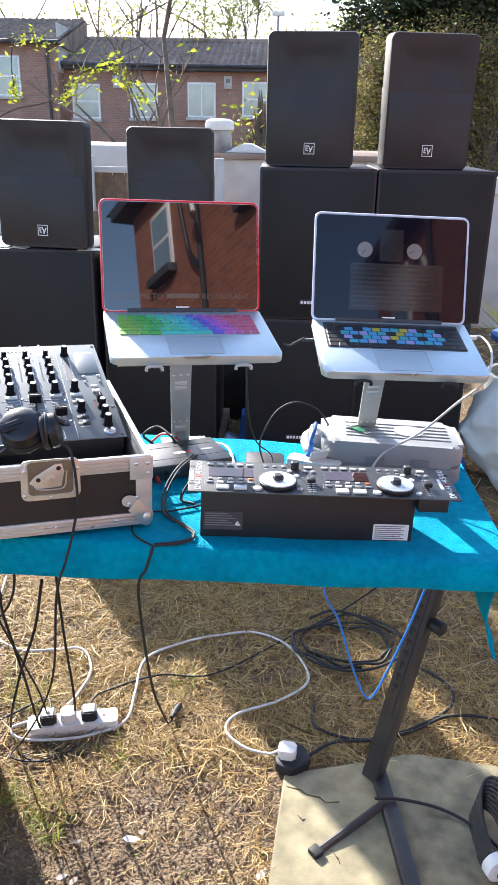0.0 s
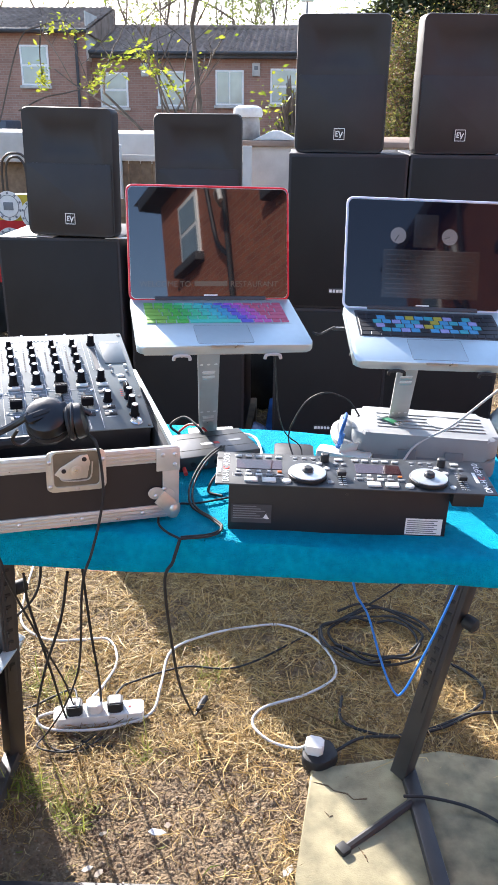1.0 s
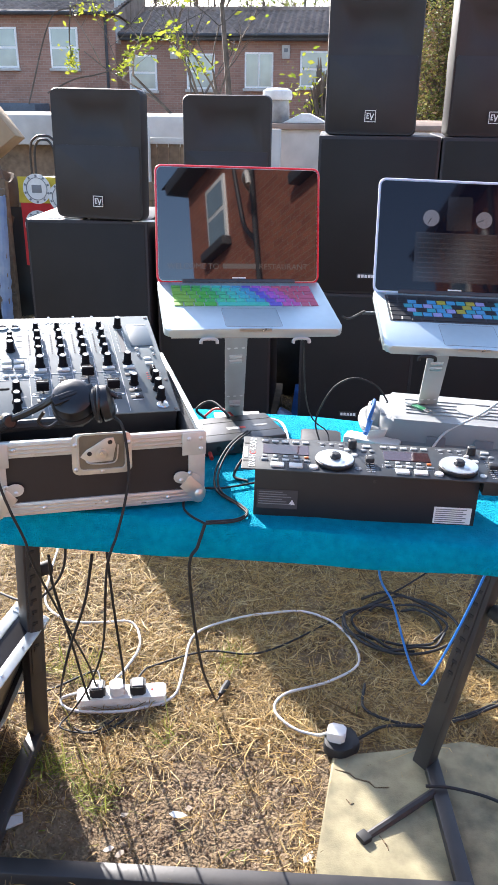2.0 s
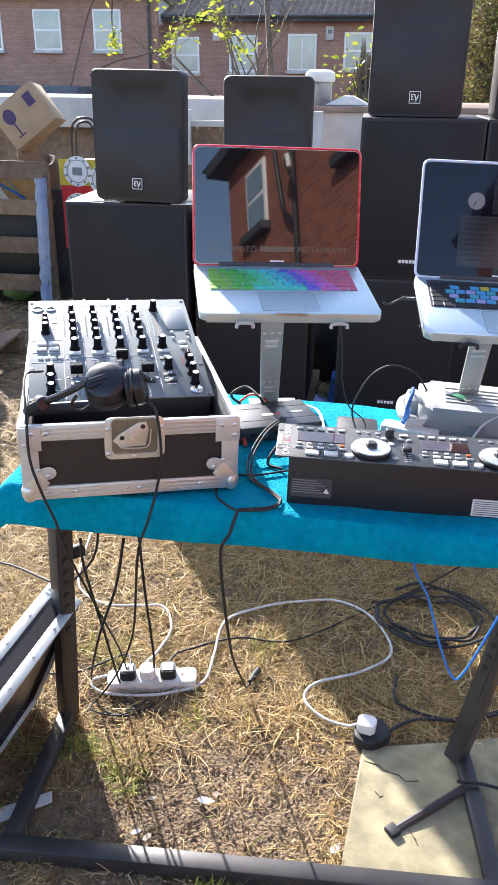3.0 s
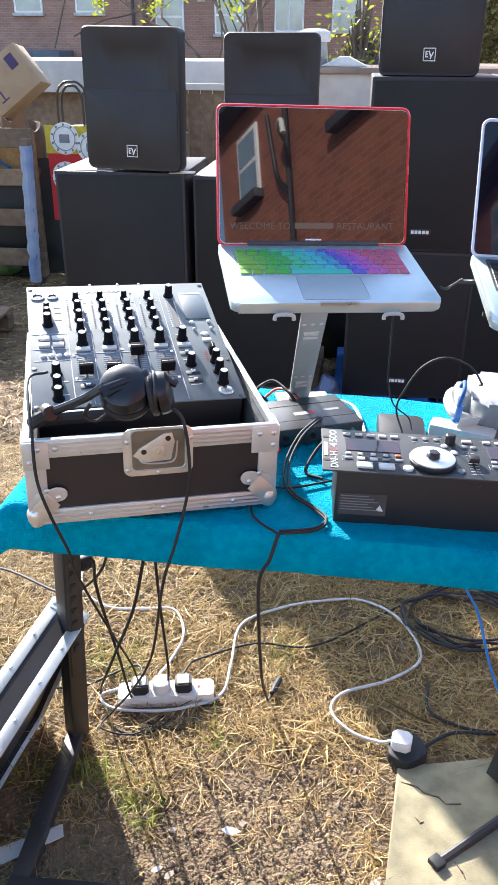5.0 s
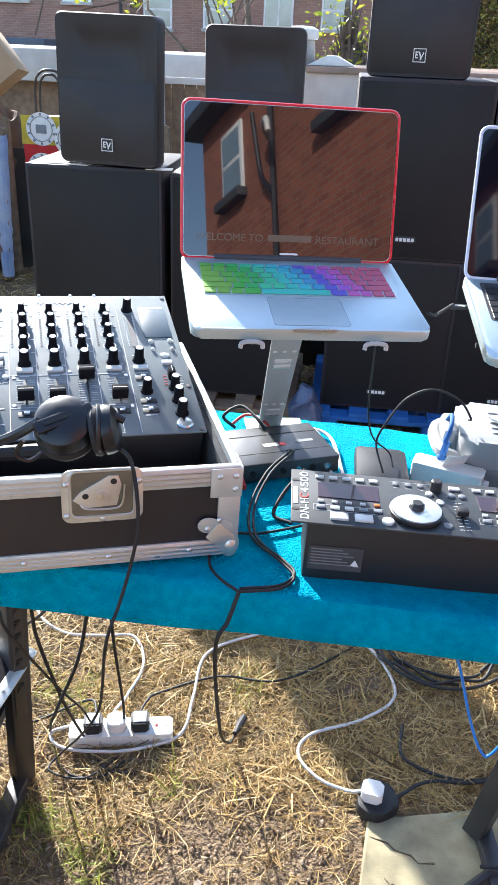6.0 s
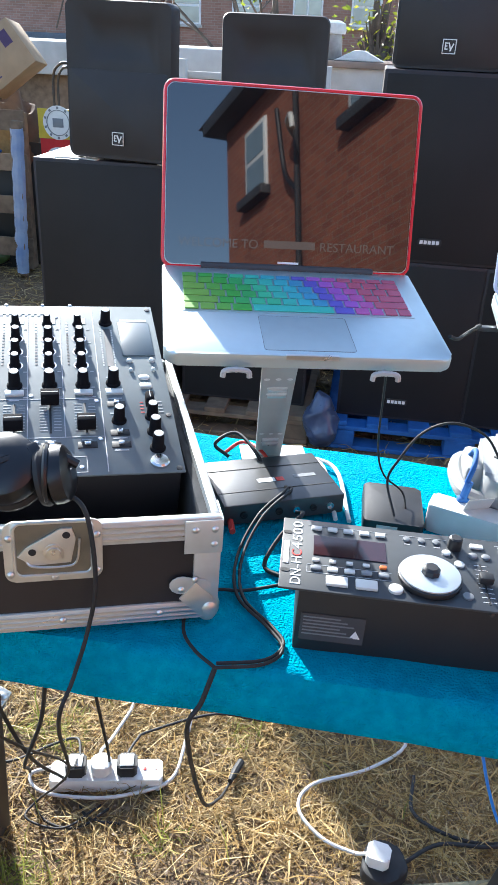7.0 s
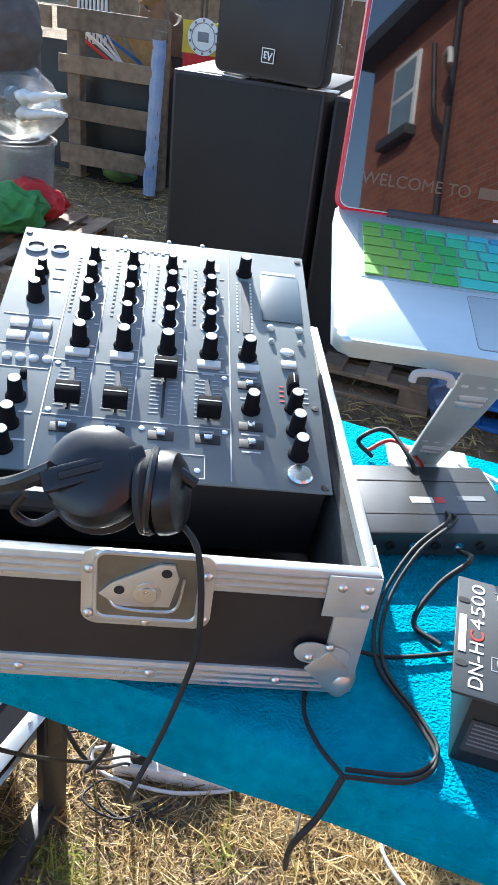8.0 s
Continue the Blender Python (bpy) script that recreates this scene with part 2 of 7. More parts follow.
def box(x0, x1, y0, y1, z0, z1, bevel=0.0, seg=2, bm=None, m=None):
    bm = bm or bmesh.new()
    vs = [bm.verts.new(p) for p in ((x0, y0, z0), (x1, y0, z0), (x1, y1, z0), (x0, y1, z0), (x0, y0, z1), (x1, y0, z1), (x1, y1, z1), (x0, y1, z1))]
    fs = [bm.faces.new([vs[i] for i in q]) for q in ((3, 2, 1, 0), (4, 5, 6, 7), (0, 1, 5, 4), (1, 2, 6, 5), (2, 3, 7, 6), (3, 0, 4, 7))]
    if bevel:
        es = list({e for f in fs for e in f.edges})
        r = bmesh.ops.bevel(bm, geom=es, offset=bevel, segments=seg, affect="EDGES", profile=0.5)
        vs = list({v for f in r["faces"] for v in f.verts} | {v for v in vs if v.is_valid})
    if m is not None:
        bmesh.ops.transform(bm, matrix=m, verts=[v for v in vs if v.is_valid])
    return bm


def tube(pts, r, n=8, bm=None, closed=False, caps=True):
    """A round bar along points; r may be a list."""
    bm = bm or bmesh.new()
    pts = [Vector(p) for p in pts]
    rs = r if isinstance(r, (list, tuple)) else [r] * len(pts)
    rings, up = [], None
    for i, p in enumerate(pts):
        a = pts[i - 1] if (i or closed) else p
        b = pts[(i + 1) % len(pts)] if (i < len(pts) - 1 or closed) else p
        d = (b - a).normalized()
        if up is None:
            up = d.orthogonal().normalized()
        up = (up - d * up.dot(d)).normalized()
        s = d.cross(up)
        rings.append([bm.verts.new(p + (up * math.cos(k * 2 * math.pi / n) + s * math.sin(k * 2 * math.pi / n)) * rs[i]) for k in range(n)])
    for i in range(len(rings) - (0 if closed else 1)):
        q, w = rings[i], rings[(i + 1) % len(rings)]
        for k in range(n):
            bm.faces.new((q[k], q[(k + 1) % n], w[(k + 1) % n], w[k]))
    if caps and not closed:
        bm.faces.new(rings[0][::-1])
        bm.faces.new(rings[-1])
    return bm


def lathe(profile, n=20, bm=None, m=None):
    """Turned shape about z from (radius, height) pairs."""
    bm = bm or bmesh.new()
    rings = []
    for r, z in profile:
        rings.append([bm.verts.new(Vector((r * math.cos(k * 2 * math.pi / n), r * math.sin(k * 2 * math.pi / n), z)) if m is None else m @ Vector((r * math.cos(k * 2 * math.pi / n), r * math.sin(k * 2 * math.pi / n), z))) for k in range(n)])
    for q, w in zip(rings, rings[1:]):
        for k in range(n):
            bm.faces.new((q[k], q[(k + 1) % n], w[(k + 1) % n], w[k]))
    bm.faces.new(rings[0][::-1])
    bm.faces.new(rings[-1])
    return bm


def prism(outline, z0, z1, bevel=0.0, bm=None, m=None):
    bm = bm or bmesh.new()
    lo, hi = [bm.verts.new((x, y, z0)) for x, y in outline], [bm.verts.new((x, y, z1)) for x, y in outline]
    fs = [bm.faces.new(lo[::-1]), bm.faces.new(hi)]
    k = len(lo)
    for i in range(k):
        bm.faces.new((lo[i], lo[(i + 1) % k], hi[(i + 1) % k], hi[i]))
    if bevel:
        bmesh.ops.bevel(bm, geom=list(fs[0].edges) + list(fs[1].edges), offset=bevel, segments=2, affect="EDGES", profile=0.5)
    if m is not None:
        bmesh.ops.transform(bm, matrix=m, verts=bm.verts)
    return bm


def rounded(x0, x1, y0, y1, r, n=5):
    """Outline of a rectangle with round corners."""
    out = []
    for cx, cy, a in ((x1 - r, y1 - r, 0), (x0 + r, y1 - r, 90), (x0 + r, y0 + r, 180), (x1 - r, y0 + r, 270)):
        out += [(cx + r * math.cos(radians(a + 90 * k / n)), cy + r * math.sin(radians(a + 90 * k / n))) for k in range(n + 1)]
    return out


def spline(pts, step=6):
    """Points of a smooth line through the given ones."""
    p = [Vector(q) for q in pts]
    p = [p[0] * 2 - p[1]] + p + [p[-1] * 2 - p[-2]]
    out = []
    for i in range(1, len(p) - 2):
        for k in range(step):
            t = k / step
            a, b, c, d = p[i - 1], p[i], p[i + 1], p[i + 2]
            out.append(0.5 * (2 * b + (c - a) * t + (2 * a - 5 * b + 4 * c - d) * t * t + (3 * b - a - 3 * c + d) * t ** 3))
    return out + [p[-2]]


def cable(name, pts, r, material, label, group=""):
    return solid(name, tube(spline(pts), r, 8), material, label, "cable", group=group, smooth=60)


def text(body, size, material, parent, m, name="lettering", label="", width=None):
    cu = bpy.data.curves.new(name, "FONT")
    cu.body, cu.size, cu.extrude = body, size, 0.0002
    tmp = new(name, cu)
    me = bpy.data.meshes.new_from_object(tmp.evaluated_get(bpy.context.evaluated_depsgraph_get()))
    bpy.data.objects.remove(tmp)
    if width:
        xs = [v.co.x for v in me.vertices]
        k = width / (max(xs) - min(xs))
        me.transform(Matrix.Diagonal((k, 1, 1, 1)))
    me.materials.clear()
    me.materials.append(material)
    return part(name, me, material, parent, label, m)


def smoothstep(a, b, x):
    t = min(1, max(0, (x - a) / (b - a)))
    return t * t * (3 - 2 * t)


def ground_z(x, y):
    dip = -0.13 * smoothstep(2.6, 4.0, y)
    return dip + 0.012 * noise.noise((x * 2.1, y * 2.1, 0)) + 0.006 * noise.noise((x * 9, y * 9, 3))


# ---- ground ----
def axis_steps(lo, hi, step, far):
    mid = [lo + step * k for k in range(int(round((hi - lo) / step)) + 1)]
    out, d = [], step
    while (out[-1] if out else 0) < far:
        d *= 1.5
        out.append((out[-1] if out else 0) + d)
    return [lo - a for a in reversed(out)] + mid + [hi + a for a in out]


xs, ys = axis_steps(-2.0, 1.6, 0.02, 500), axis_steps(0.8, 3.8, 0.02, 500)
verts = []
for yy in ys:
    for xx in xs:
        fine = 0.008 * noise.noise((xx * 23, yy * 23, 5)) + 0.006 * noise.noise((xx * 49, yy * 49, 5)) if abs(xx) < 3 and 0 < yy < 6.5 else 0
        verts.append((xx, yy, ground_z(xx, yy) + fine))
W = len(xs)
me = bpy.data.meshes.new("ground")
me.from_pydata(verts, [], [(j * W + i, j * W + i + 1, (j + 1) * W + i + 1, (j + 1) * W + i) for j in range(len(ys) - 1) for i in range(W - 1)])
me.materials.append(DIRT)
me.polygons.foreach_set("use_smooth", [True] * len(me.polygons))
tagged(new("ground", me), "dry bare earth yard strewn with straw", "ground", kind="structure")

TOP = 0.95  # the table's top
# the table stands a little out of level, its right end low
LEVEL = Matrix.Translation((0, 1.6, 0.95)) @ pose(0, 0, 0, 0, 1.7, 0) @ Matrix.Translation((0, -1.6, -0.95))

# ---- table ----
stand = thing("folding_table_stand", "black steel table stand with slotted legs and a floor bar", "table")
BACK, FRONTY = 1.83, 1.44


def leg_column(x_low, x_top, y_low, y_top, turn):
    lower = Vector((x_low, y_low, 0.03))
    upper = Vector((x_top, y_top, 0.93))
    d = (upper - lower).normalized()
    side = Vector((0, 1, 0)).cross(d).normalized()
    across = d.cross(side)
    rot = Matrix(((side.x, across.x, d.x, 0), (side.y, across.y, d.y, 0), (side.z, across.z, d.z, 0), (0, 0, 0, 1))) @ pose(0, 0, 0, 0, 0, turn)
    mid = lower.lerp(upper, 0.72)
    L1, L2 = (mid - lower).length, (upper - lower).length
    b = box(-0.023, 0.023, -0.023, 0.023, 0, L1, 0.003)
    leg = part("leg", b, STEEL_BLK, stand, m=Matrix.Translation(lower) @ rot)
    part("inner_tube", box(-0.018, 0.018, -0.018, 0.018, L1 - 0.1, L2, 0.002), STEEL_BLK, leg)
    part("toothed_strip", box(-0.017, 0.010, -0.0265, -0.0235, L1 - 0.42, L1 + 0.06, 0.001), STEEL_BLK, leg, "worn steel height-setting strip")
    for k in range(9):
        z = L1 - 0.33 + 0.036 * k
        part("slot", box(-0.010, 0.004, -0.0285, -0.0268, z, z + 0.008), BLK_RUB, leg, "dark height-setting slot")
        part("tooth", box(-0.010, -0.005, -0.031, -0.0268, z - 0.013, z - 0.001), STEEL_BLK, leg)
    part("clamp_knob", lathe([(0.016, 0), (0.018, 0.004), (0.018, 0.03), (0.01, 0.035)], 14, m=Matrix.Translation((0.028, 0, L1 - 0.12)) @ pose(0, 0, 0, 0, 90, 0)), BLK_RUB, leg, "black plastic clamp knob")
    return leg


leg_column(-0.603, -0.545, 1.83, 1.80, 48)
leg_column(0.458, 0.595, 1.84, 1.80, -42)
part("foot", box(-0.02, 0.02, 0, 0.44, 0.005, 0.045, 0.004, m=pose(-0.59, 1.42, 0, 0, 0, 2)), STEEL_BLK, stand)
part("foot", box(-0.02, 0.02, 0, 0.44, 0.005, 0.045, 0.004, m=pose(0.52, 1.42, 0, 0, 0, 6)), STEEL_BLK, stand, "black steel foot worn to bare metal")
part("floor_bar", box(0, 1.14, -0.022, 0.022, 0.004, 0.046, 0.004, m=pose(-0.61, 1.40, 0, 0, 0, 3)), STEEL_BLK, stand, "dusty black floor bar")
part("brace", tube([(0.47, 1.73, 0.04), (0.30, 1.595, 0.02)], 0.011), STEEL_BLK, stand)
part("end_cap", box(-0.014, 0.014, -0.016, 0.016, 0, 0.03, 0.004, m=pose(0.292, 1.588, 0.005, 0, 0, 40)), BLK_RUB, stand, "rubber end cap")
part("top_board", box(-0.50, 0.57, 1.44, 1.93, 0.912, 0.940, 0.004, m=LEVEL), WOOD, stand, "thin board under the cloth")

# cloth: top sheet with a hanging front and soft folds
bm = bmesh.new()
NX, NY = 110, 60


def cloth_point(u, v):
    """u along the table, v from the front hem (0) to the back hem (1)."""
    x = -0.515 + 1.125 * u
    drop = 0.062 - 0.0297 * x
    run = v * 0.70
    if run < drop:
        y, z = 1.432, TOP - (drop - run)
    elif run < drop + 0.56:
        y, z = 1.432 + run - drop, TOP
    else:
        y, z = 1.432 + 0.56, TOP - (run - drop - 0.56)
    y += -0.012 * math.sin((1 - min(1, run / drop)) * 1.5)
    if run < drop:
        y += 0.012 * noise.noise((x * 5, 0, 1)) * (1 - run / drop)
        z += (1 - run / drop) * 0.010 * noise.noise((x * 3.1, 2, 2))
    z += 0.0025 * noise.noise((x * 6, y * 6, 7)) + 0.001 * noise.noise((x * 25, y * 25, 7))
    if u < 0.02:
        z -= 0.018 * (1 - u / 0.02)
    return Vector((x, y, z))


gridv = [[bm.verts.new(cloth_point(i / NX, j / NY)) for i in range(NX + 1)] for j in range(NY + 1)]
for j in range(NY):
    for i in range(NX):
        bm.faces.new((gridv[j][i], gridv[j][i + 1], gridv[j + 1][i + 1], gridv[j + 1][i]))
r = bmesh.ops.extrude_face_region(bm, geom=list(bm.faces))
bmesh.ops.translate(bm, vec=(0, 0.002, -0.004), verts=[v for v in r["geom"] if isinstance(v, bmesh.types.BMVert)])
cloth = thing("tablecloth", "teal terry towelling cloth hanging over the table edge", "tablecloth")
part("sheet", bm, CLOTH, cloth, smooth=60)
bm = bmesh.new()
rows = []
for j in range(16):
    v = j / 15
    rows.append([bm.verts.new((0.608 - 0.075 * math.sin(1.57 * v) * (1 - 0.6 * v) + 0.03 * v * v + 0.02 * (i / 10) * v, 1.445 + 0.36 * (i / 10), TOP - 0.004 - 0.21 * v * (1 - 0.35 * (i / 10)) + 0.012 * math.sin(i * 1.3) * v)) for i in range(11)])
for a, b in zip(rows, rows[1:]):
    for i in range(10):
        bm.faces.new((a[i], a[i + 1], b[i + 1], b[i]))
r = bmesh.ops.extrude_face_region(bm, geom=list(bm.faces))
bmesh.ops.translate(bm, vec=(-0.003, 0, -0.003), verts=[v for v in r["geom"] if isinstance(v, bmesh.types.BMVert)])
part("side_flap", bm, CLOTH, cloth, smooth=60)

# ---- flight case with the mixer ----
CASE = pose(-0.4251, 1.363, TOP + 0.010, 0, 0, 20.9)
CW, CD, CH = 0.378, 0.475, 0.142
case = thing("flight_case", "open black flight case with aluminium edges and a butterfly latch", "flight case", CASE)
T = 0.009
part("front_panel", box(0.004, CW - 0.004, 0.003, T, 0.004, CH - 0.006), LAMINATE, case)
part("back_panel", box(0.004, CW - 0.004, CD - T, CD - 0.003, 0.004, CH - 0.006), LAMINATE, case)
part("side_panel", box(0.003, T, T, CD - T, 0.004, CH - 0.006), LAMINATE, case)
part("side_panel", box(CW - T, CW - 0.003, T, CD - T, 0.004, CH - 0.006), LAMINATE, case)
part("base_panel", box(T, CW - T, T, CD - T, 0.002, T), LAMINATE, case)
for y0, y1 in ((T, T + 0.012), (CD - T - 0.012, CD - T)):
    part("foam_lining", box(T, CW - T, y0, y1, T, CH - 0.012, 0.002), FOAM, case, "dusty grey foam")
for x0, x1 in ((T, T + 0.012), (CW - T - 0.012, CW - T)):
    part("foam_lining", box(x0, x1, T + 0.0125, CD - T - 0.0125, T, CH - 0.012, 0.002), FOAM, case, "dusty grey foam")


def edge_bar(x0, x1, y0, y1, z0, z1, ribs):
    """Aluminium extrusion with shallow ribs along it."""
    b = box(x0, x1, y0, y1, z0, z1, 0.0025)
    ob = part("edge_extrusion", b, EXTR, case)
    rb = bmesh.new()
    for k in range(3):
        z = z0 + (z1 - z0) * (0.25 + 0.25 * k)
        if ribs == "f":
            box(x0 + 0.004, x1 - 0.004, y0 - 0.0011, y0 + 0.001, z - 0.0012, z + 0.0012, 0, bm=rb)
        else:
            box(x1 - 0.001, x1 + 0.0011, y0 + 0.004, y1 - 0.004, z - 0.0012, z + 0.0012, 0, bm=rb)
    part("rib", rb, ALU, ob)
    return ob


edge_bar(0, CW, 0, T + 0.002, CH - 0.03, CH, "f")
edge_bar(0, CW, 0, T + 0.002, 0, 0.026, "f")
edge_bar(0, T + 0.002, T + 0.0025, CD, CH - 0.03, CH, "s")
edge_bar(CW - T - 0.002, CW, T + 0.0025, CD, CH - 0.03, CH, "s")
edge_bar(CW - T - 0.002, CW, T + 0.0025, CD, 0, 0.026, "s")
edge_bar(0, T + 0.002, T + 0.0025, CD, 0, 0.026, "s")
edge_bar(T + 0.0025, CW - T - 0.0025, CD - T - 0.002, CD, CH - 0.03, CH, "f")
for x0, x1 in ((-0.0005, 0.030), (CW - 0.030, CW + 0.0005)):
    part("corner_angle", box(x0, x1, -0.0008, 0.006, 0.0262, CH - 0.0302, 0.001), EXTR, case)
    part("corner_plate", box(x0 - 0.001, x1 + 0.006 if x0 < 0 else x1 + 0.001, -0.0028, -0.001, CH - 0.046, CH - 0.002, 0.0008) if x0 < 0 else box(x0 - 0.012, x1 + 0.001, -0.0028, -0.001, CH - 0.046, CH - 0.002, 0.0008), EXTR, case)
    part("corner_plate", box(x0 - 0.0015 if x0 < 0 else x1 - 0.0005, x0 if x0 < 0 else x1 + 0.0015, 0, 0.04, CH - 0.046, CH - 0.002, 0.0005), EXTR, case)
rivet = finish(lathe([(0.0042, 0), (0.0042, 0.0008), (0.003, 0.0022), (0.0012, 0.0028)], 10, m=pose(0, 0, 0, 90)), "rivet", ALU)
for x, z in ((0.02, CH - 0.014), (CW - 0.03, CH - 0.014), (CW - 0.008, CH - 0.014), (CW - 0.008, CH - 0.034), (0.008, CH - 0.034), (0.045, CH - 0.014)):
    part("rivet", rivet, ALU, case, m=pose(x, -0.0028, z))
for x in (0.2, 0.09, 0.31):
    part("rivet", rivet, ALU, case, m=pose(x, -0.0012, 0.014))


def corner_ball(x, s):
    """Ball corner with its three-lobed foot plate; s is 1 at the left end, -1 at the right."""
    b = lathe([(0.002, -0.022), (0.009, -0.018), (0.0135, -0.008), (0.0145, 0.002), (0.012, 0.010), (0.007, 0.014), (0.002, 0.015)], 16, m=Matrix.Translation((x + s * 0.010, 0.007, 0.016)))
    ball = part("ball_corner", b, CHROME, case)
    out = []
    for a in range(0, 361, 15):
        rr = 0.017 + 0.006 * math.cos(radians(a * 2 - 30))
        out.append((s * (0.033 + rr * 1.1 * math.cos(radians(a))), 0.050 + rr * math.sin(radians(a))))
    pl = prism(out[:-1], 0, 0.0018, 0.0005, m=Matrix.Translation((x, -0.0012, 0)) @ pose(0, 0, 0, 90))
    part("corner_lobe", pl, EXTR, case)
    part("corner_web", prism([(s * 0.0, 0.008), (s * 0.02, 0.006), (s * 0.046, 0.034), (s * 0.028, 0.056), (s * 0.006, 0.034)], 0, 0.003, 0.0008, m=Matrix.Translation((x, -0.0012, 0)) @ pose(0, 0, 0, 90)), CHROME, case)
    for dx, dz in ((0.028, 0.060), (0.044, 0.047)):
        part("rivet", rivet, ALU, case, m=pose(x + s * dx, -0.003, dz))


corner_ball(0, 1)
corner_ball(CW, -1)

# latch
lx, lz = CW * 0.512, 0.109
latch = part("butterfly_latch", prism(rounded(-0.052, 0.052, -0.036, 0.042, 0.012), 0, 0.0024, 0.0008, m=Matrix.Translation((lx, -0.0012, lz)) @ pose(0, 0, 0, 90)), CHROME, case, "zinc-plated butterfly latch")
# the dish is flat; its darker zinc stands in for the recess shade
part("dish", prism(rounded(-0.040, 0.040, -0.026, 0.040, 0.008), 0, 0.0012, 0, m=Matrix.Translation((lx, -0.0037, lz)) @ pose(0, 0, 0, 90)), mat("shaded_zinc", (0.26, 0.25, 0.215), 0.35, 0.8, vary=0.2, scale=30), latch)
part("dish_rim", tube([(lx + x, -0.0045, lz + z) for x, z in rounded(-0.041, 0.041, -0.027, 0.041, 0.009)], 0.0022, 6, closed=True), CHROME, latch)
part("wing", prism([(-0.036, 0.0), (-0.026, 0.012), (0.010, 0.034), (0.022, 0.034), (0.026, 0.020), (0.020, -0.010), (-0.020, -0.012)], 0, 0.003, 0.0008, m=Matrix.Translation((lx - 0.002, -0.005, lz)) @ pose(0, 0, 0, 90)), CHROME, latch)
part("spindle", lathe([(0.011, 0), (0.011, 0.0012), (0.008, 0.0016), (0.0075, 0.0028), (0.002, 0.003)], 16, m=Matrix.Translation((lx, -0.008, lz + 0.004)) @ pose(0, 0, 0, 90)), ALU, latch)
part("wire_loop", tube(spline([(lx - 0.03, -0.006, lz - 0.004), (lx - 0.022, -0.009, lz - 0.012), (lx + 0.01, -0.009, lz - 0.014), (lx + 0.024, -0.009, lz - 0.008), (lx + 0.028, -0.007, lz + 0.02)]), 0.0014, 6), ALU, latch)
for dx, dz in ((-0.022, 0.006), (0.014, 0.026)):
    part("wing_hole", lathe([(0.0042, 0.0001), (0.0042, 0.0006)], 14, m=Matrix.Translation((lx + dx, -0.0081, lz + dz)) @ pose(0, 0, 0, 90)), BLK_RUB, latch)
part("rivet", rivet, ALU, latch, m=pose(lx, -0.004, lz - 0.031))
for dx, dz in ((-0.046, -0.025), (0.046, -0.025), (-0.046, 0.022), (0.046, 0.022)):
    part("rivet", rivet, ALU, latch, m=pose(lx + dx, -0.004, lz + dz))

# mixer: local origin at the front left corner of the face, y up the face
MX = Matrix.Translation((-0.4465, 1.4598, 1.1057)) @ pose(0, 0, 0, 0, 0, 22.2) @ pose(0, 0, 0, 12.7, 0.66, 0)
MW, MD = 0.337, 0.388


def fy(y):
    """Plan distance on the mixer's face, from its front edge."""
    return (y - 0.008) * 1.207


def mbox(x0, x1, y0, y1, z0, z1, bevel=0.0, seg=2, bm=None):
    """A box on the mixer's face, laid out on its plan."""
    return box(x0, x1, fy(y0), fy(y1), z0, z1, bevel, seg, bm)


def mpose(x, y, z):
    return pose(x, fy(y), z)


mixer = thing("dj_mixer", "grey metal DJ mixer with black knobs and faders in the case", "mixer", MX)
part("body", box(0.004, MW - 0.004, 0.004, MD - 0.004, -0.10, -0.0032, 0.004), BLK_PLAST, mixer)
face = part("faceplate", box(0, MW, 0, MD, -0.003, 0.0, 0.0012), FACE, mixer)
knob = finish(lathe([(0.0085, 0), (0.0085, 0.002), (0.0066, 0.0035), (0.0058, 0.019), (0.005, 0.0205)], 14), "knob", CAP)
cap = finish(lathe([(0.0049, 0.0206), (0.0049, 0.0212), (0.001, 0.0214)], 12), "knob_cap", BTN)
ringm = finish(lathe([(0.0108, 0.0001), (0.0108, 0.0006)], 18), "knob_ring", SILVER)


def put_knob(x, y, s=1.0, ring=False):
    k = part("knob", knob, CAP, mixer, m=mpose(x, y, 0) @ Matrix.Diagonal((s, s, s, 1)))
    part("knob_cap", cap, SILVER, k)
    if ring:
        part("knob_ring", ringm, SILVER, k)


PRINT = mat("grey_print", (0.42, 0.43, 0.44), 0.5, vary=0.02, bump=0)


def line(x0, x1, y0, y1, name="printed_line", material=PRINT):
    part(name, mbox(x0, x1, y0, y1, 0.0002, 0.0006), material, mixer)


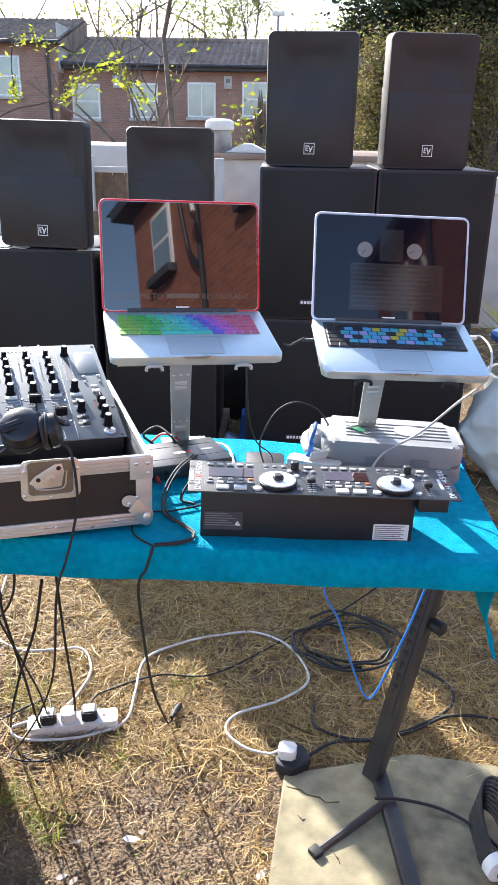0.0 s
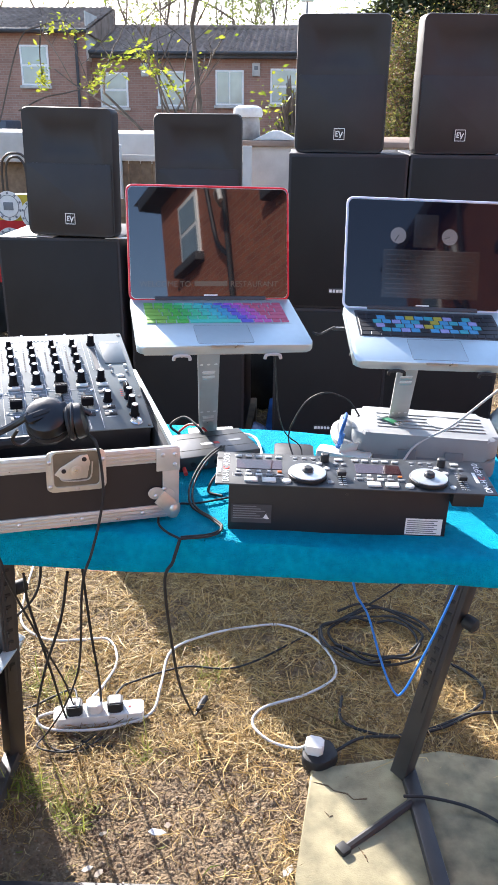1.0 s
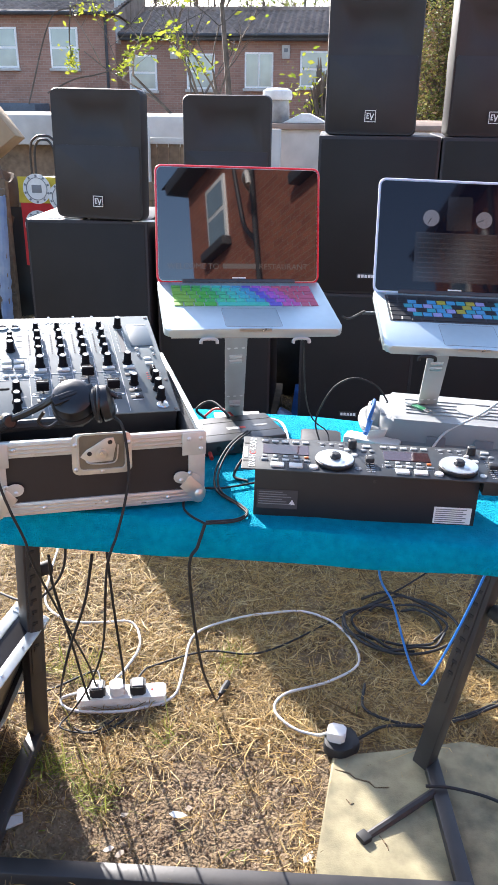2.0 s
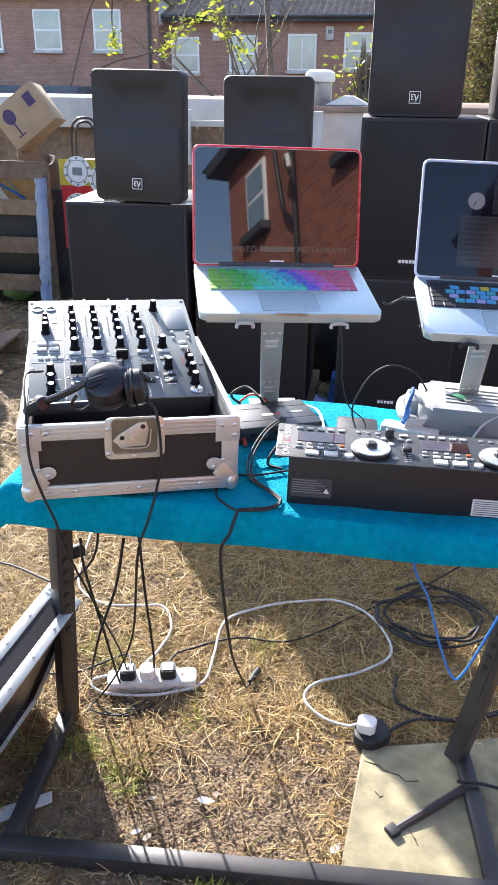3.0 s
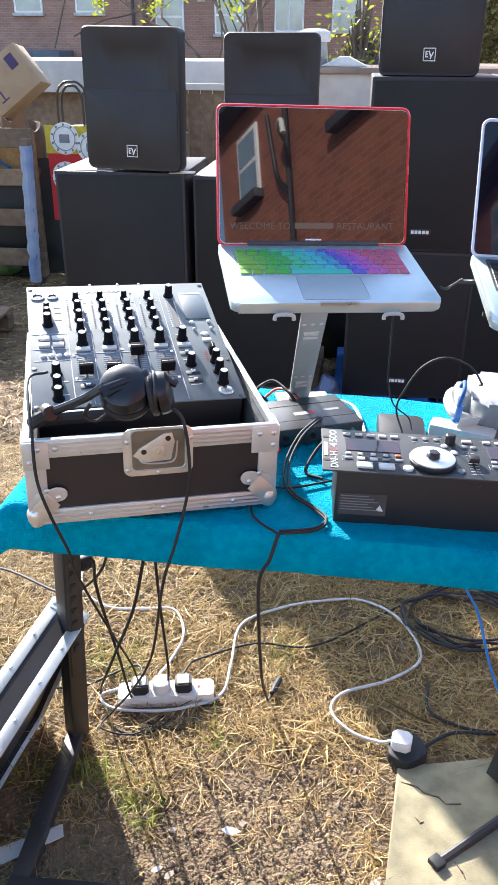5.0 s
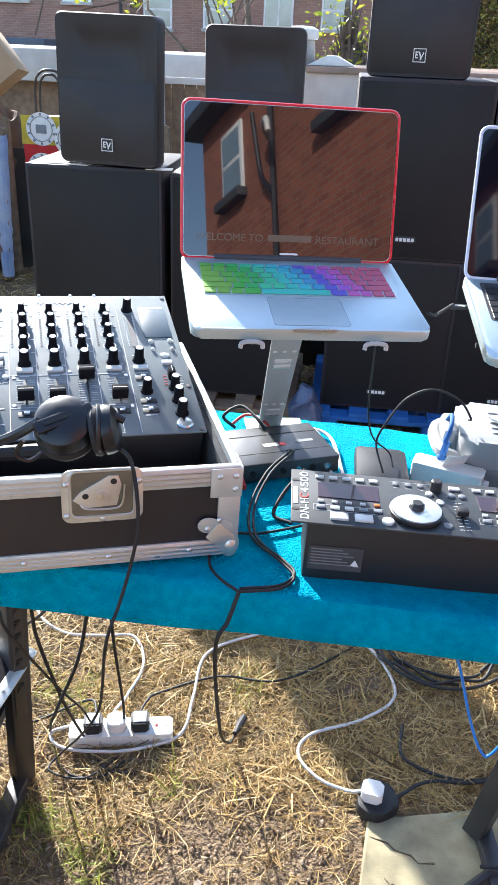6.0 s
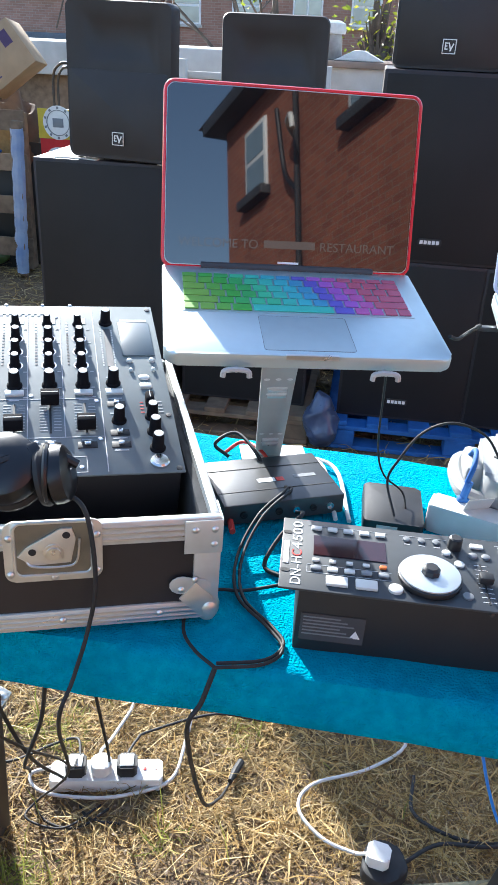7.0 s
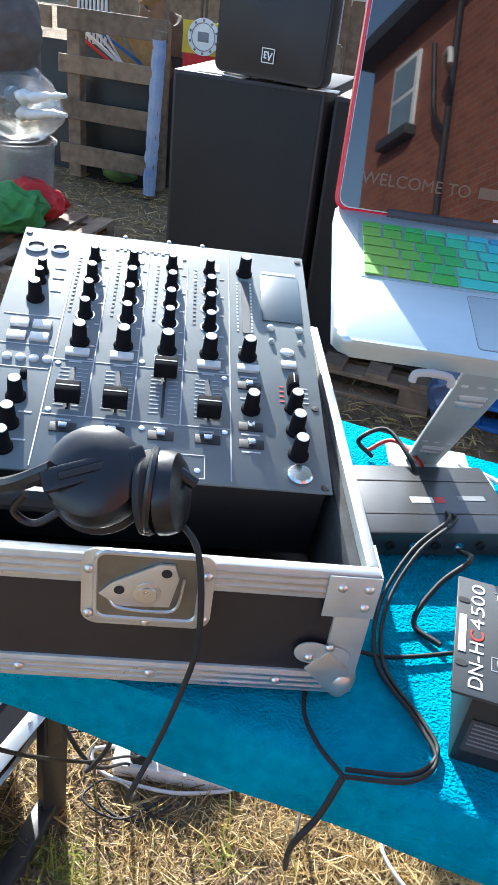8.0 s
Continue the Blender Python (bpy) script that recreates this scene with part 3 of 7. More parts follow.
CH_X = [0.0885, 0.133, 0.178, 0.222]
for x in (0.066, 0.1062, 0.1495, 0.1955, 0.244):
    line(x - 0.0006, x + 0.0006, 0.068 if 0.1 < x < 0.24 else 0.012, 0.318 if x in (0.066, 0.244) else 0.304, "channel_line")
line(0.066, 0.244, 0.1322, 0.1332), line(0.066, 0.244, 0.0665, 0.0675)
for i, x in enumerate(CH_X):
    for k in range(15):
        line(x - 0.0185, x - 0.0155, 0.198 + 0.0062 * k, 0.2015 + 0.0062 * k, "level_light", DARKGREY if k < 11 else BTN)
    for y in (0.268, 0.238, 0.209, 0.178, 0.1475, 0.13, 0.061):
        line(x - 0.007, x + 0.006, y, y + 0.0018, "printed_word")
        line(x + 0.011, x + 0.016, y + 0.005, y + 0.0065, "printed_word")
    tr = part("trim_knob", finish(lathe([(0.0075, 0), (0.007, 0.003), (0.0055, 0.0045), (0.005, 0.016), (0.004, 0.017)], 12), "trim_knob", CAP), CAP, mixer, m=mpose(x - 0.001, 0.2845, 0))
    part("knob_cap", finish(lathe([(0.0038, 0.0172), (0.0038, 0.0178), (0.001, 0.018)], 10), "knob_cap", SILVER), SILVER, tr)
    line(x + 0.006, x + 0.011, 0.286, 0.300, "input_switch", BTN)
    for y in (0.2525, 0.2245, 0.1965):
        put_knob(x, y, 0.98, True)
    put_knob(x, 0.1575, 1.2)
    part("cue_button", mbox(x - 0.012, x + 0.012, 0.138, 0.1468, 0, 0.004, 0.001), BTN, mixer)
    part("fader_slot", mbox(x - 0.0014, x + 0.0014, 0.074, 0.124, 0.0002, 0.0007), BLK_RUB, mixer)
    y = (0.083, 0.081, 0.1235, 0.080)[i]
    cp = bmesh.new()
    mbox(x - 0.0115, x + 0.0115, y - 0.0062, y + 0.0062, 0.004, 0.021, 0.0012, bm=cp)
    part("fader_cap", cp, CAP, mixer)
    part("cap_line", mbox(x - 0.0105, x + 0.0105, y - 0.0005, y + 0.0005, 0.021, 0.0213), BTN, mixer)
    part("fader_stem", mbox(x - 0.001, x + 0.001, y - 0.003, y + 0.003, 0, 0.006), BLK_RUB, mixer)
    for k in range(10):
        yy = 0.078 + 0.0049 * k
        line(x - 0.0135, x - 0.004, yy, yy + 0.0006, "scale_mark")
        line(x + 0.004, x + 0.0135, yy, yy + 0.0006, "scale_mark")
    sw = part("assign_switch", mbox(x - 0.012, x + 0.012, 0.0485, 0.0585, 0, 0.0012, 0.0004), BLK_RUB, mixer)
    part("switch_lever", mbox(x - 0.004, x + 0.004, 0.051, 0.056, 0.0012, 0.006, 0.001), SILVER, sw)
# microphone column
for y, s in ((0.2545, 0.85), (0.239, 0.85), (0.2125, 1.15)):
    put_knob(0.0335, y, s)
jack = finish(lathe([(0.011, 0), (0.011, 0.002), (0.008, 0.0026), (0.0075, 0.0006), (0.001, 0.0005)], 18), "mic_socket", SILVER)
jackin = finish(lathe([(0.0072, 0.0007), (0.0072, 0.0012)], 16), "socket_hole", BLK_RUB)
for x, s in ((0.0187, 1.15), (0.0455, 0.95)):
    j = part("mic_socket", jack, SILVER, mixer, m=mpose(x, 0.2955, 0) @ Matrix.Diagonal((s, s, 1, 1)))
    part("socket_hole", jackin, BLK_RUB, j)
for x in (0.025, 0.048):
    for y in (0.1745, 0.157):
        part("cue_button", mbox(x - 0.0095, x + 0.0095, y - 0.005, y + 0.005, 0, 0.004, 0.001), BTN, mixer)
dot = finish(lathe([(0.005, 0), (0.005, 0.002), (0.003, 0.003)], 14), "round_button", BTN)
for k in range(4):
    part("round_button", dot, BTN, mixer, m=mpose(0.022 + 0.013 * k, 0.13, 0))
line(0.006, 0.064, 0.1475, 0.1483), line(0.006, 0.064, 0.1875, 0.1883), line(0.006, 0.064, 0.118, 0.1188)
part("switch_lever", mbox(0.040, 0.046, 0.103, 0.109, 0, 0.009, 0.001), CAP, mixer)
for y in (0.083, 0.053, 0.028):
    put_knob(0.0403, y, 1.15)
for y in (0.262, 0.246, 0.226, 0.066, 0.036):
    line(0.046, 0.058, y, y + 0.0018, "printed_word")
# master column
put_knob(0.2625, 0.288, 1.15)
part("level_meter", mbox(0.2585, 0.2675, 0.193, 0.2745, 0.0002, 0.001), DARKGREY, mixer)
for k in range(15):
    for x in (0.2535, 0.2695):
        line(x - 0.001, x + 0.001, 0.195 + 0.0053 * k, 0.198 + 0.0053 * k, "meter_light", BTN)
put_knob(0.2628, 0.160, 1.2)
part("cue_button", mbox(0.2515, 0.2745, 0.138, 0.1468, 0, 0.004, 0.001), BTN, mixer)
put_knob(0.2641, 0.092, 1.15)
for y in (0.1212, 0.0718, 0.0525):
    sw = part("assign_switch", mbox(0.2515, 0.2755, y - 0.0048, y + 0.0048, 0, 0.0012, 0.0004), BLK_RUB, mixer)
    part("switch_lever", mbox(0.260, 0.267, y - 0.0025, y + 0.0025, 0.0012, 0.006, 0.001), SILVER, sw)
for y in (0.171, 0.131, 0.104, 0.062, 0.043):
    line(0.254, 0.272, y, y + 0.0018, "printed_word")
# effects column
part("display", mbox(0.2815, 0.3275, 0.2145, 0.2885, 0.0002, 0.0018, 0.0006), LCD, mixer, "blank grey effects display")
line(0.284, 0.325, 0.2915, 0.2965, "model_mark")
for x, y, s in ((0.290, 0.2035, 0.85), (0.322, 0.2045, 0.85), (0.290, 0.1842, 0.6), (0.3215, 0.185, 0.6)):
    part("round_button", dot, BLK_RUB, mixer, m=mpose(x, y, 0) @ Matrix.Diagonal((s, s, 1.5, 1)))
part("round_button", dot, SILVER, mixer, m=mpose(0.3063, 0.1706, 0) @ Matrix.Diagonal((1.5, 1.2, 1, 1)))
part("cue_button", mbox(0.2985, 0.3145, 0.1485, 0.157, 0, 0.004, 0.001), BTN, mixer)
sel = part("selector_knob", mbox(0.3015, 0.3125, 0.112, 0.128, 0, 0.017, 0.003), CAP, mixer, "black lever selector")
part("pointer_line", mbox(0.3065, 0.3075, 0.116, 0.1275, 0.0171, 0.0174), WHITE_PRINT, sel)
for y, s in ((0.0975, 1.15), (0.0715, 1.2), (0.045, 1.2)):
    put_knob(0.3077, y, s)
for k in range(4):
    line(0.294 + 0.0002 * k, 0.299, 0.105 + 0.006 * k, 0.1065 + 0.006 * k, "printed_word", RED_PRINT)
    line(0.318, 0.324, 0.105 + 0.006 * k, 0.1065 + 0.006 * k, "printed_word")
part("effect_button", lathe([(0.012, 0), (0.012, 0.004), (0.010, 0.006), (0.002, 0.0066)], 20, m=mpose(0.3073, 0.0225, 0)), SILVER, mixer)
screw = finish(lathe([(0.004, 0), (0.004, 0.0012), (0.001, 0.0016)], 8), "screw", STEEL_BLK)
for x in (0.006, MW - 0.007):
    for y in (0.013, 0.10, 0.32):
        part("screw", screw, STEEL_BLK, mixer, m=mpose(x, y, 0))
pale_screw = finish(lathe([(0.003, 0), (0.003, 0.0008), (0.001, 0.0011)], 8), "screw", SILVER)
for x, y in ((0.072, 0.128), (0.154, 0.139), (0.238, 0.128), (0.072, 0.072), (0.16, 0.060), (0.238, 0.063), (0.095, 0.305), (0.19, 0.302), (0.213, 0.02)):
    part("screw", pale_screw, SILVER, mixer, m=mpose(x, y, 0))
badge = part("name_badge", mbox(0.108, 0.172, 0.3085, 0.3125, 0.0002, 0.0006), WHITE_PRINT, mixer, "worn white maker's mark")
for k in range(7):
    part("badge_stroke", mbox(0.109 + 0.009 * k, 0.113 + 0.009 * k, 0.3052, 0.3155, 0.0002, 0.0007), WHITE_PRINT, badge)
part("crossfader_slot", mbox(0.118, 0.200, 0.0225, 0.0255, 0.0002, 0.0007), BLK_RUB, mixer)
frm = bmesh.new()
for x0, x1, y0, y1 in ((0.095, 0.22, 0.0355, 0.0363), (0.095, 0.22, 0.012, 0.0128), (0.095, 0.0958, 0.0128, 0.0355), (0.2192, 0.22, 0.0128, 0.0355)):
    mbox(x0, x1, y0, y1, 0.0002, 0.0006, bm=frm)
part("crossfader_frame", frm, PRINT, mixer)
for k in range(4):
    line(0.163 + 0.005 * k, 0.164 + 0.005 * k, 0.027, 0.038, "scale_mark")
for x in (0.118, 0.171, 0.212):
    part("aerial_post", lathe([(0.0028, 0), (0.0028, 0.006), (0.0015, 0.007)], 10, m=mpose(x, 0.3315, -0.006)), ALU, mixer)

# headphones lying over the front rim
hp = thing("headphones", "black closed headphones lying on the mixer", "headphones", CASE)


def ear_cup(c, rot, k, thick):
    m = Matrix.Translation(c) @ rot @ Matrix.Diagonal((k, k, thick, 1))
    cup = part("ear_cup", lathe([(0.012, 0.028), (0.03, 0.026), (0.041, 0.018), (0.044, 0.006), (0.044, -0.004), (0.038, -0.008)], 28, m=m), PHONES, hp)
    part("ear_pad", lathe([(0.026, -0.009), (0.042, -0.011), (0.045, -0.018), (0.043, -0.026), (0.034, -0.029), (0.024, -0.026)], 28, m=m), BLK_RUB, hp, "soft black ear pad")
    return cup


c1 = ear_cup((0.150, 0.012, 0.206), pose(0, 0, 0, 34, -10, 0), 0.86, 0.9)
part("cup_strip", box(-0.028, 0.024, -0.003, 0.003, 0.0255, 0.0265, 0.001, m=Matrix.Translation((0.150, 0.012, 0.206)) @ pose(0, 0, 0, 34, -10, 20)), BLK_RUB, hp, "dark strip across the cup")
part("cup_band", box(-0.040, 0.036, -0.009, 0.009, 0.018, 0.0252, 0.003, m=Matrix.Translation((0.150, 0.012, 0.206)) @ pose(0, 0, 0, 34, -10, 20)), PHONES, hp)
c2 = ear_cup((0.200, 0.006, 0.202), pose(0, 0, 0, 12, 78, 4), 0.72, 0.62)
part("cup_ring", tube([(0.1905 + 0.002 * math.cos(a), 0.006 + 0.030 * math.cos(a), 0.203 + 0.030 * math.sin(a)) for a in [k * 0.2618 for k in range(24)]], 0.003, 6, closed=True), PHONES, hp, "ring of the ear cup")
part("slider_arm", tube(spline([(0.120, -0.004, 0.222), (0.095, -0.002, 0.206), (0.070, 0.010, 0.190), (0.048, 0.022, 0.177)]), 0.0065, 8), PHONES, hp)
part("hinge", lathe([(0.010, -0.012), (0.0125, -0.009), (0.0125, 0.009), (0.010, 0.012)], 14, m=Matrix.Translation((0.040, 0.027, 0.172)) @ pose(0, 0, 0, 80, 0, 20)), PHONES, hp, "black folding hinge")
part("headband", tube(spline([(0.036, 0.024, 0.170), (0.020, 0.032, 0.158), (0.022, 0.046, 0.152), (0.060, 0.050, 0.152), (0.110, 0.048, 0.154), (0.165, 0.040, 0.158)]), 0.0105, 10), BLK_RUB, hp, "padded headband")
part("yoke", tube(spline([(0.10, 0.0, 0.195), (0.09, 0.005, 0.175), (0.105, 0.004, 0.165), (0.125, 0.01, 0.175)]), 0.003, 8), PHONES, hp)
part("yoke", tube(spline([(0.18, 0.01, 0.222), (0.20, 0.006, 0.226), (0.222, 0.002, 0.215)]), 0.005, 8), PHONES, hp)

# ---- CD controller ----
CT = pose(0.0005, 1.4485, 0.0, 0, 0, 3.88)
ctl = thing("dj_controller", "black rack-mount DJ controller with two jog wheels", "controller", CT)
part("body", box(0.0243, 0.4287, 0.0275, 0.126, TOP - 0.002, 1.0505, 0.002), BLK_PLAST, ctl)
part("end_housing", box(0.4292, 0.486, 0.010, 0.124, 1.022, 1.0495, 0.002), BLK_PLAST, ctl)
PN = Matrix.Translation((0.0, 0.0, 1.0542)) @ pose(0, 0, 0, 1.95, 0.39, 0)
PW, PD = 0.506, 0.1316
panel = part("panel", box(0, PW, 0, PD, 0, 0.003, 0.0008, m=PN), PLATE, ctl, "black control panel")


def on_panel(name, bm, material, label=""):
    bmesh.ops.transform(bm, matrix=PN @ Matrix.Translation((0, 0, 0.003)), verts=bm.verts)
    return part(name, bm, material, panel, label)


JOG_SILVER = mat("jog_silver", (0.72, 0.76, 0.78), 0.32, 0.7, vary=0.05, bump=0.02)


def deck(x0):
    """One player's controls; x0 is its first button column."""
    on_panel("display", box(x0 - 0.003, x0 + 0.081, 0.063, 0.100, 0.0001, 0.001), LCD_RED, "dark red display")
    for k in range(5):
        on_panel("button", box(x0 - 0.006 + 0.019 * k, x0 + 0.006 + 0.019 * k, 0.1105, 0.1175, 0, 0.003, 0.001), BTN)
        on_panel("button", box(x0 - 0.004 + 0.019 * k, x0 + 0.004 + 0.019 * k, 0.0495, 0.0545, 0, 0.003, 0.001), ORANGE if k == 4 else BTN)
        on_panel("button", box(x0 - 0.006 + 0.019 * k, x0 + 0.006 + 0.019 * k, 0.0345, 0.041, 0, 0.003, 0.001), BTN if k in (1, 2) else TOOLDK)
    for x0b, x1b, y0b, y1b in ((-0.009, 0.085, 0.0305, 0.0311), (-0.009, 0.085, 0.0445, 0.0451), (-0.010, -0.0094, 0.0305, 0.0451), (-0.009, 0.085, 0.1205, 0.1211)):
        on_panel("printed_line", box(x0 + x0b, x0 + x1b, y0b, y1b, 0.0001, 0.0004), PRINT)
    for k in range(2):
        on_panel("button", box(x0 + 0.0115 + 0.0325 * k, x0 + 0.0355 + 0.0325 * k, 0.0095, 0.0245, 0, 0.004, 0.001), BTN, "large pale button")
    on_panel("button", lathe([(0.008, 0), (0.008, 0.003), (0.006, 0.004)], 16, m=pose(x0 + 0.088, 0.0165, 0)), BTN)
    jx, jy = x0 + 0.1265, 0.040
    jog = on_panel("jog_wheel", lathe([(0.0345, 0.002), (0.0355, 0.004), (0.0355, 0.008), (0.034, 0.009)], 40, m=pose(jx, jy, 0)), BLK_PLAST, "jog wheel")
    b = lathe([(0.0335, 0.009), (0.0335, 0.0108), (0.032, 0.0112), (0.012, 0.0112)], 40, m=PN @ Matrix.Translation((0, 0, 0.003)) @ pose(jx, jy, 0))
    part("silver_disc", b, JOG_SILVER, jog, "silver disc")
    b = lathe([(0.0105, 0.0113), (0.010, 0.017), (0.007, 0.020)], 8, m=PN @ Matrix.Translation((0, 0, 0.003)) @ pose(jx, jy, 0))
    part("finger_dimple", b, BLK_PLAST, jog)
    on_panel("knob", lathe([(0.0085, 0), (0.008, 0.014), (0.006, 0.0155)], 14, m=pose(x0 + 0.1635, 0.1085, 0)), BLK_PLAST)
    for k in range(3):
        on_panel("button", lathe([(0.0045, 0), (0.0045, 0.002), (0.003, 0.0026)], 12, m=pose(x0 + 0.1075 + 0.0175 * k, 0.1135, 0)), TOOLDK)
        on_panel("printed_word", box(x0 + 0.104 + 0.0175 * k, x0 + 0.111 + 0.0175 * k, 0.1035, 0.105, 0.0001, 0.0004), PRINT)
    on_panel("printed_line", box(x0 + 0.099, x0 + 0.155, 0.1205, 0.1211, 0.0001, 0.0004), PRINT)
    on_panel("button", box(x0 + 0.1825, x0 + 0.198, 0.1095, 0.1175, 0, 0.003, 0.001), BTN)
    for x, mt in ((0.1835, TOOLDK), (0.1985, TOOLDK), (0.1525, BTN)):
        on_panel("button", lathe([(0.0052, 0), (0.0052, 0.002), (0.004, 0.0028)], 12, m=pose(x0 + x, 0.095, 0)), mt)
    on_panel("button", lathe([(0.006, 0), (0.006, 0.002), (0.004, 0.0028)], 12, m=pose(x0 + 0.165, 0.0755, 0)), BTN)
    on_panel("button", lathe([(0.006, 0), (0.006, 0.002), (0.004, 0.0028)], 12, m=pose(x0 + 0.167, 0.0196, 0)), BTN if x0 > 0.1 else TOOLDK)
    on_panel("pitch_slot", box(x0 + 0.1885, x0 + 0.1905, 0.010, 0.081, 0.0001, 0.0006), BLK_RUB)
    for k in range(9):
        on_panel("scale_mark", box(x0 + 0.182, x0 + 0.197, 0.0135 + 0.008 * k, 0.0141 + 0.008 * k, 0.0001, 0.0004), WHITE_PRINT)
    on_panel("pitch_fader", box(x0 + 0.1815, x0 + 0.1975, 0.040, 0.053, 0.003, 0.012, 0.002), BLK_PLAST)


deck(0.040)
deck(0.262)
TXT = PN @ Matrix.Translation((0, 0, 0.0034))
for x in (0.0235, PW - 0.008):
    y = 0.006
    for ch in "DN-HC4500":
        text(ch, 0.0165, RED_PRINT if ch == "C" else WHITE_PRINT, panel, TXT @ pose(x, y, 0, 0, 0, 90), "model_letter", width=0.006 if ch == "-" else 0.0115)
        y += 0.0085 if ch == "-" else 0.014
    part("brand_plate", box(x - 0.0205, x - 0.0145, 0.042, 0.084, 0.0034, 0.0038, m=PN), WHITE_PRINT, panel, "white maker's mark")
for x in (0.006, PW - 0.006):
    for y in (0.030, 0.102):
        part("rack_hole", prism(rounded(x - 0.005, x + 0.005, y - 0.003, y + 0.003, 0.003), 0.0032, 0.0036, m=PN), BLK_RUB, panel)
lab = part("warning_label", box(0.030, 0.104, 0.0262, 0.0273, 0.966, 1.004), DARKGREY, ctl, "dark warning label")
wb = bmesh.new()
for k in range(6):
    box(0.033, 0.076 + 0.008 * (k % 3), 0.0252, 0.0261, 0.999 - 0.0048 * k, 1.0005 - 0.0048 * k, bm=wb)
part("print_bar", wb, TOOLDK, lab)
part("warning_triangle", prism([(0, 0), (0.012, 0), (0.006, 0.0105)], 0, 0.0008, m=Matrix.Translation((0.088, 0.0261, 0.975)) @ pose(0, 0, 0, 90)), WHITE_PRINT, lab)
lab = part("rating_label", box(0.353, 0.421, 0.0262, 0.0273, 0.953, 0.986), WHITE_PRINT, ctl, "white rating label")
wb = bmesh.new()
for k in range(7):
    box(0.356, 0.412 - 0.006 * (k % 2), 0.0252, 0.0261, 0.9815 - 0.0042 * k, 0.983 - 0.0042 * k, bm=wb)
part("print_bar", wb, TOOLDK, lab)
part("screw", lathe([(0.003, 0), (0.003, 0.001), (0.001, 0.0014)], 10, m=pose(0.24, 0.0273, 1.03, 90)), STEEL_BLK, ctl)


# ---- laptops ----
def hsv_mats(name, count):
    out = []
    import colorsys
    for k in range(count):
        t = k / (count - 1)
        if t < 0.3:
            h, s, v = 0.27 + 0.11 * t / 0.3, 0.85, 0.40
        elif t < 0.55:
            h, s, v = 0.40 + 0.18 * (t - 0.3) / 0.25, 0.85, 0.5
        else:
            h, s, v = min(0.97, 0.59 + 0.38 * (t - 0.55) / 0.28), 0.78, 0.5
        out.append(mat(name, colorsys.hsv_to_rgb(h, s, v), 0.6, vary=0.03, bump=0.02))
    return out


RAINBOW = hsv_mats("rainbow_key", 14)
DARKKEY = mat("black_key", (0.02, 0.02, 0.022), 0.5, vary=0.03, bump=0.02)
PATCH = [mat("key_film", c, 0.5, vary=0.03, bump=0.02) for c in ((0.07, 0.30, 0.52), (0.05, 0.33, 0.40), (0.42, 0.36, 0.05), (0.30, 0.30, 0.55))]
LW, LD = 0.330, 0.227


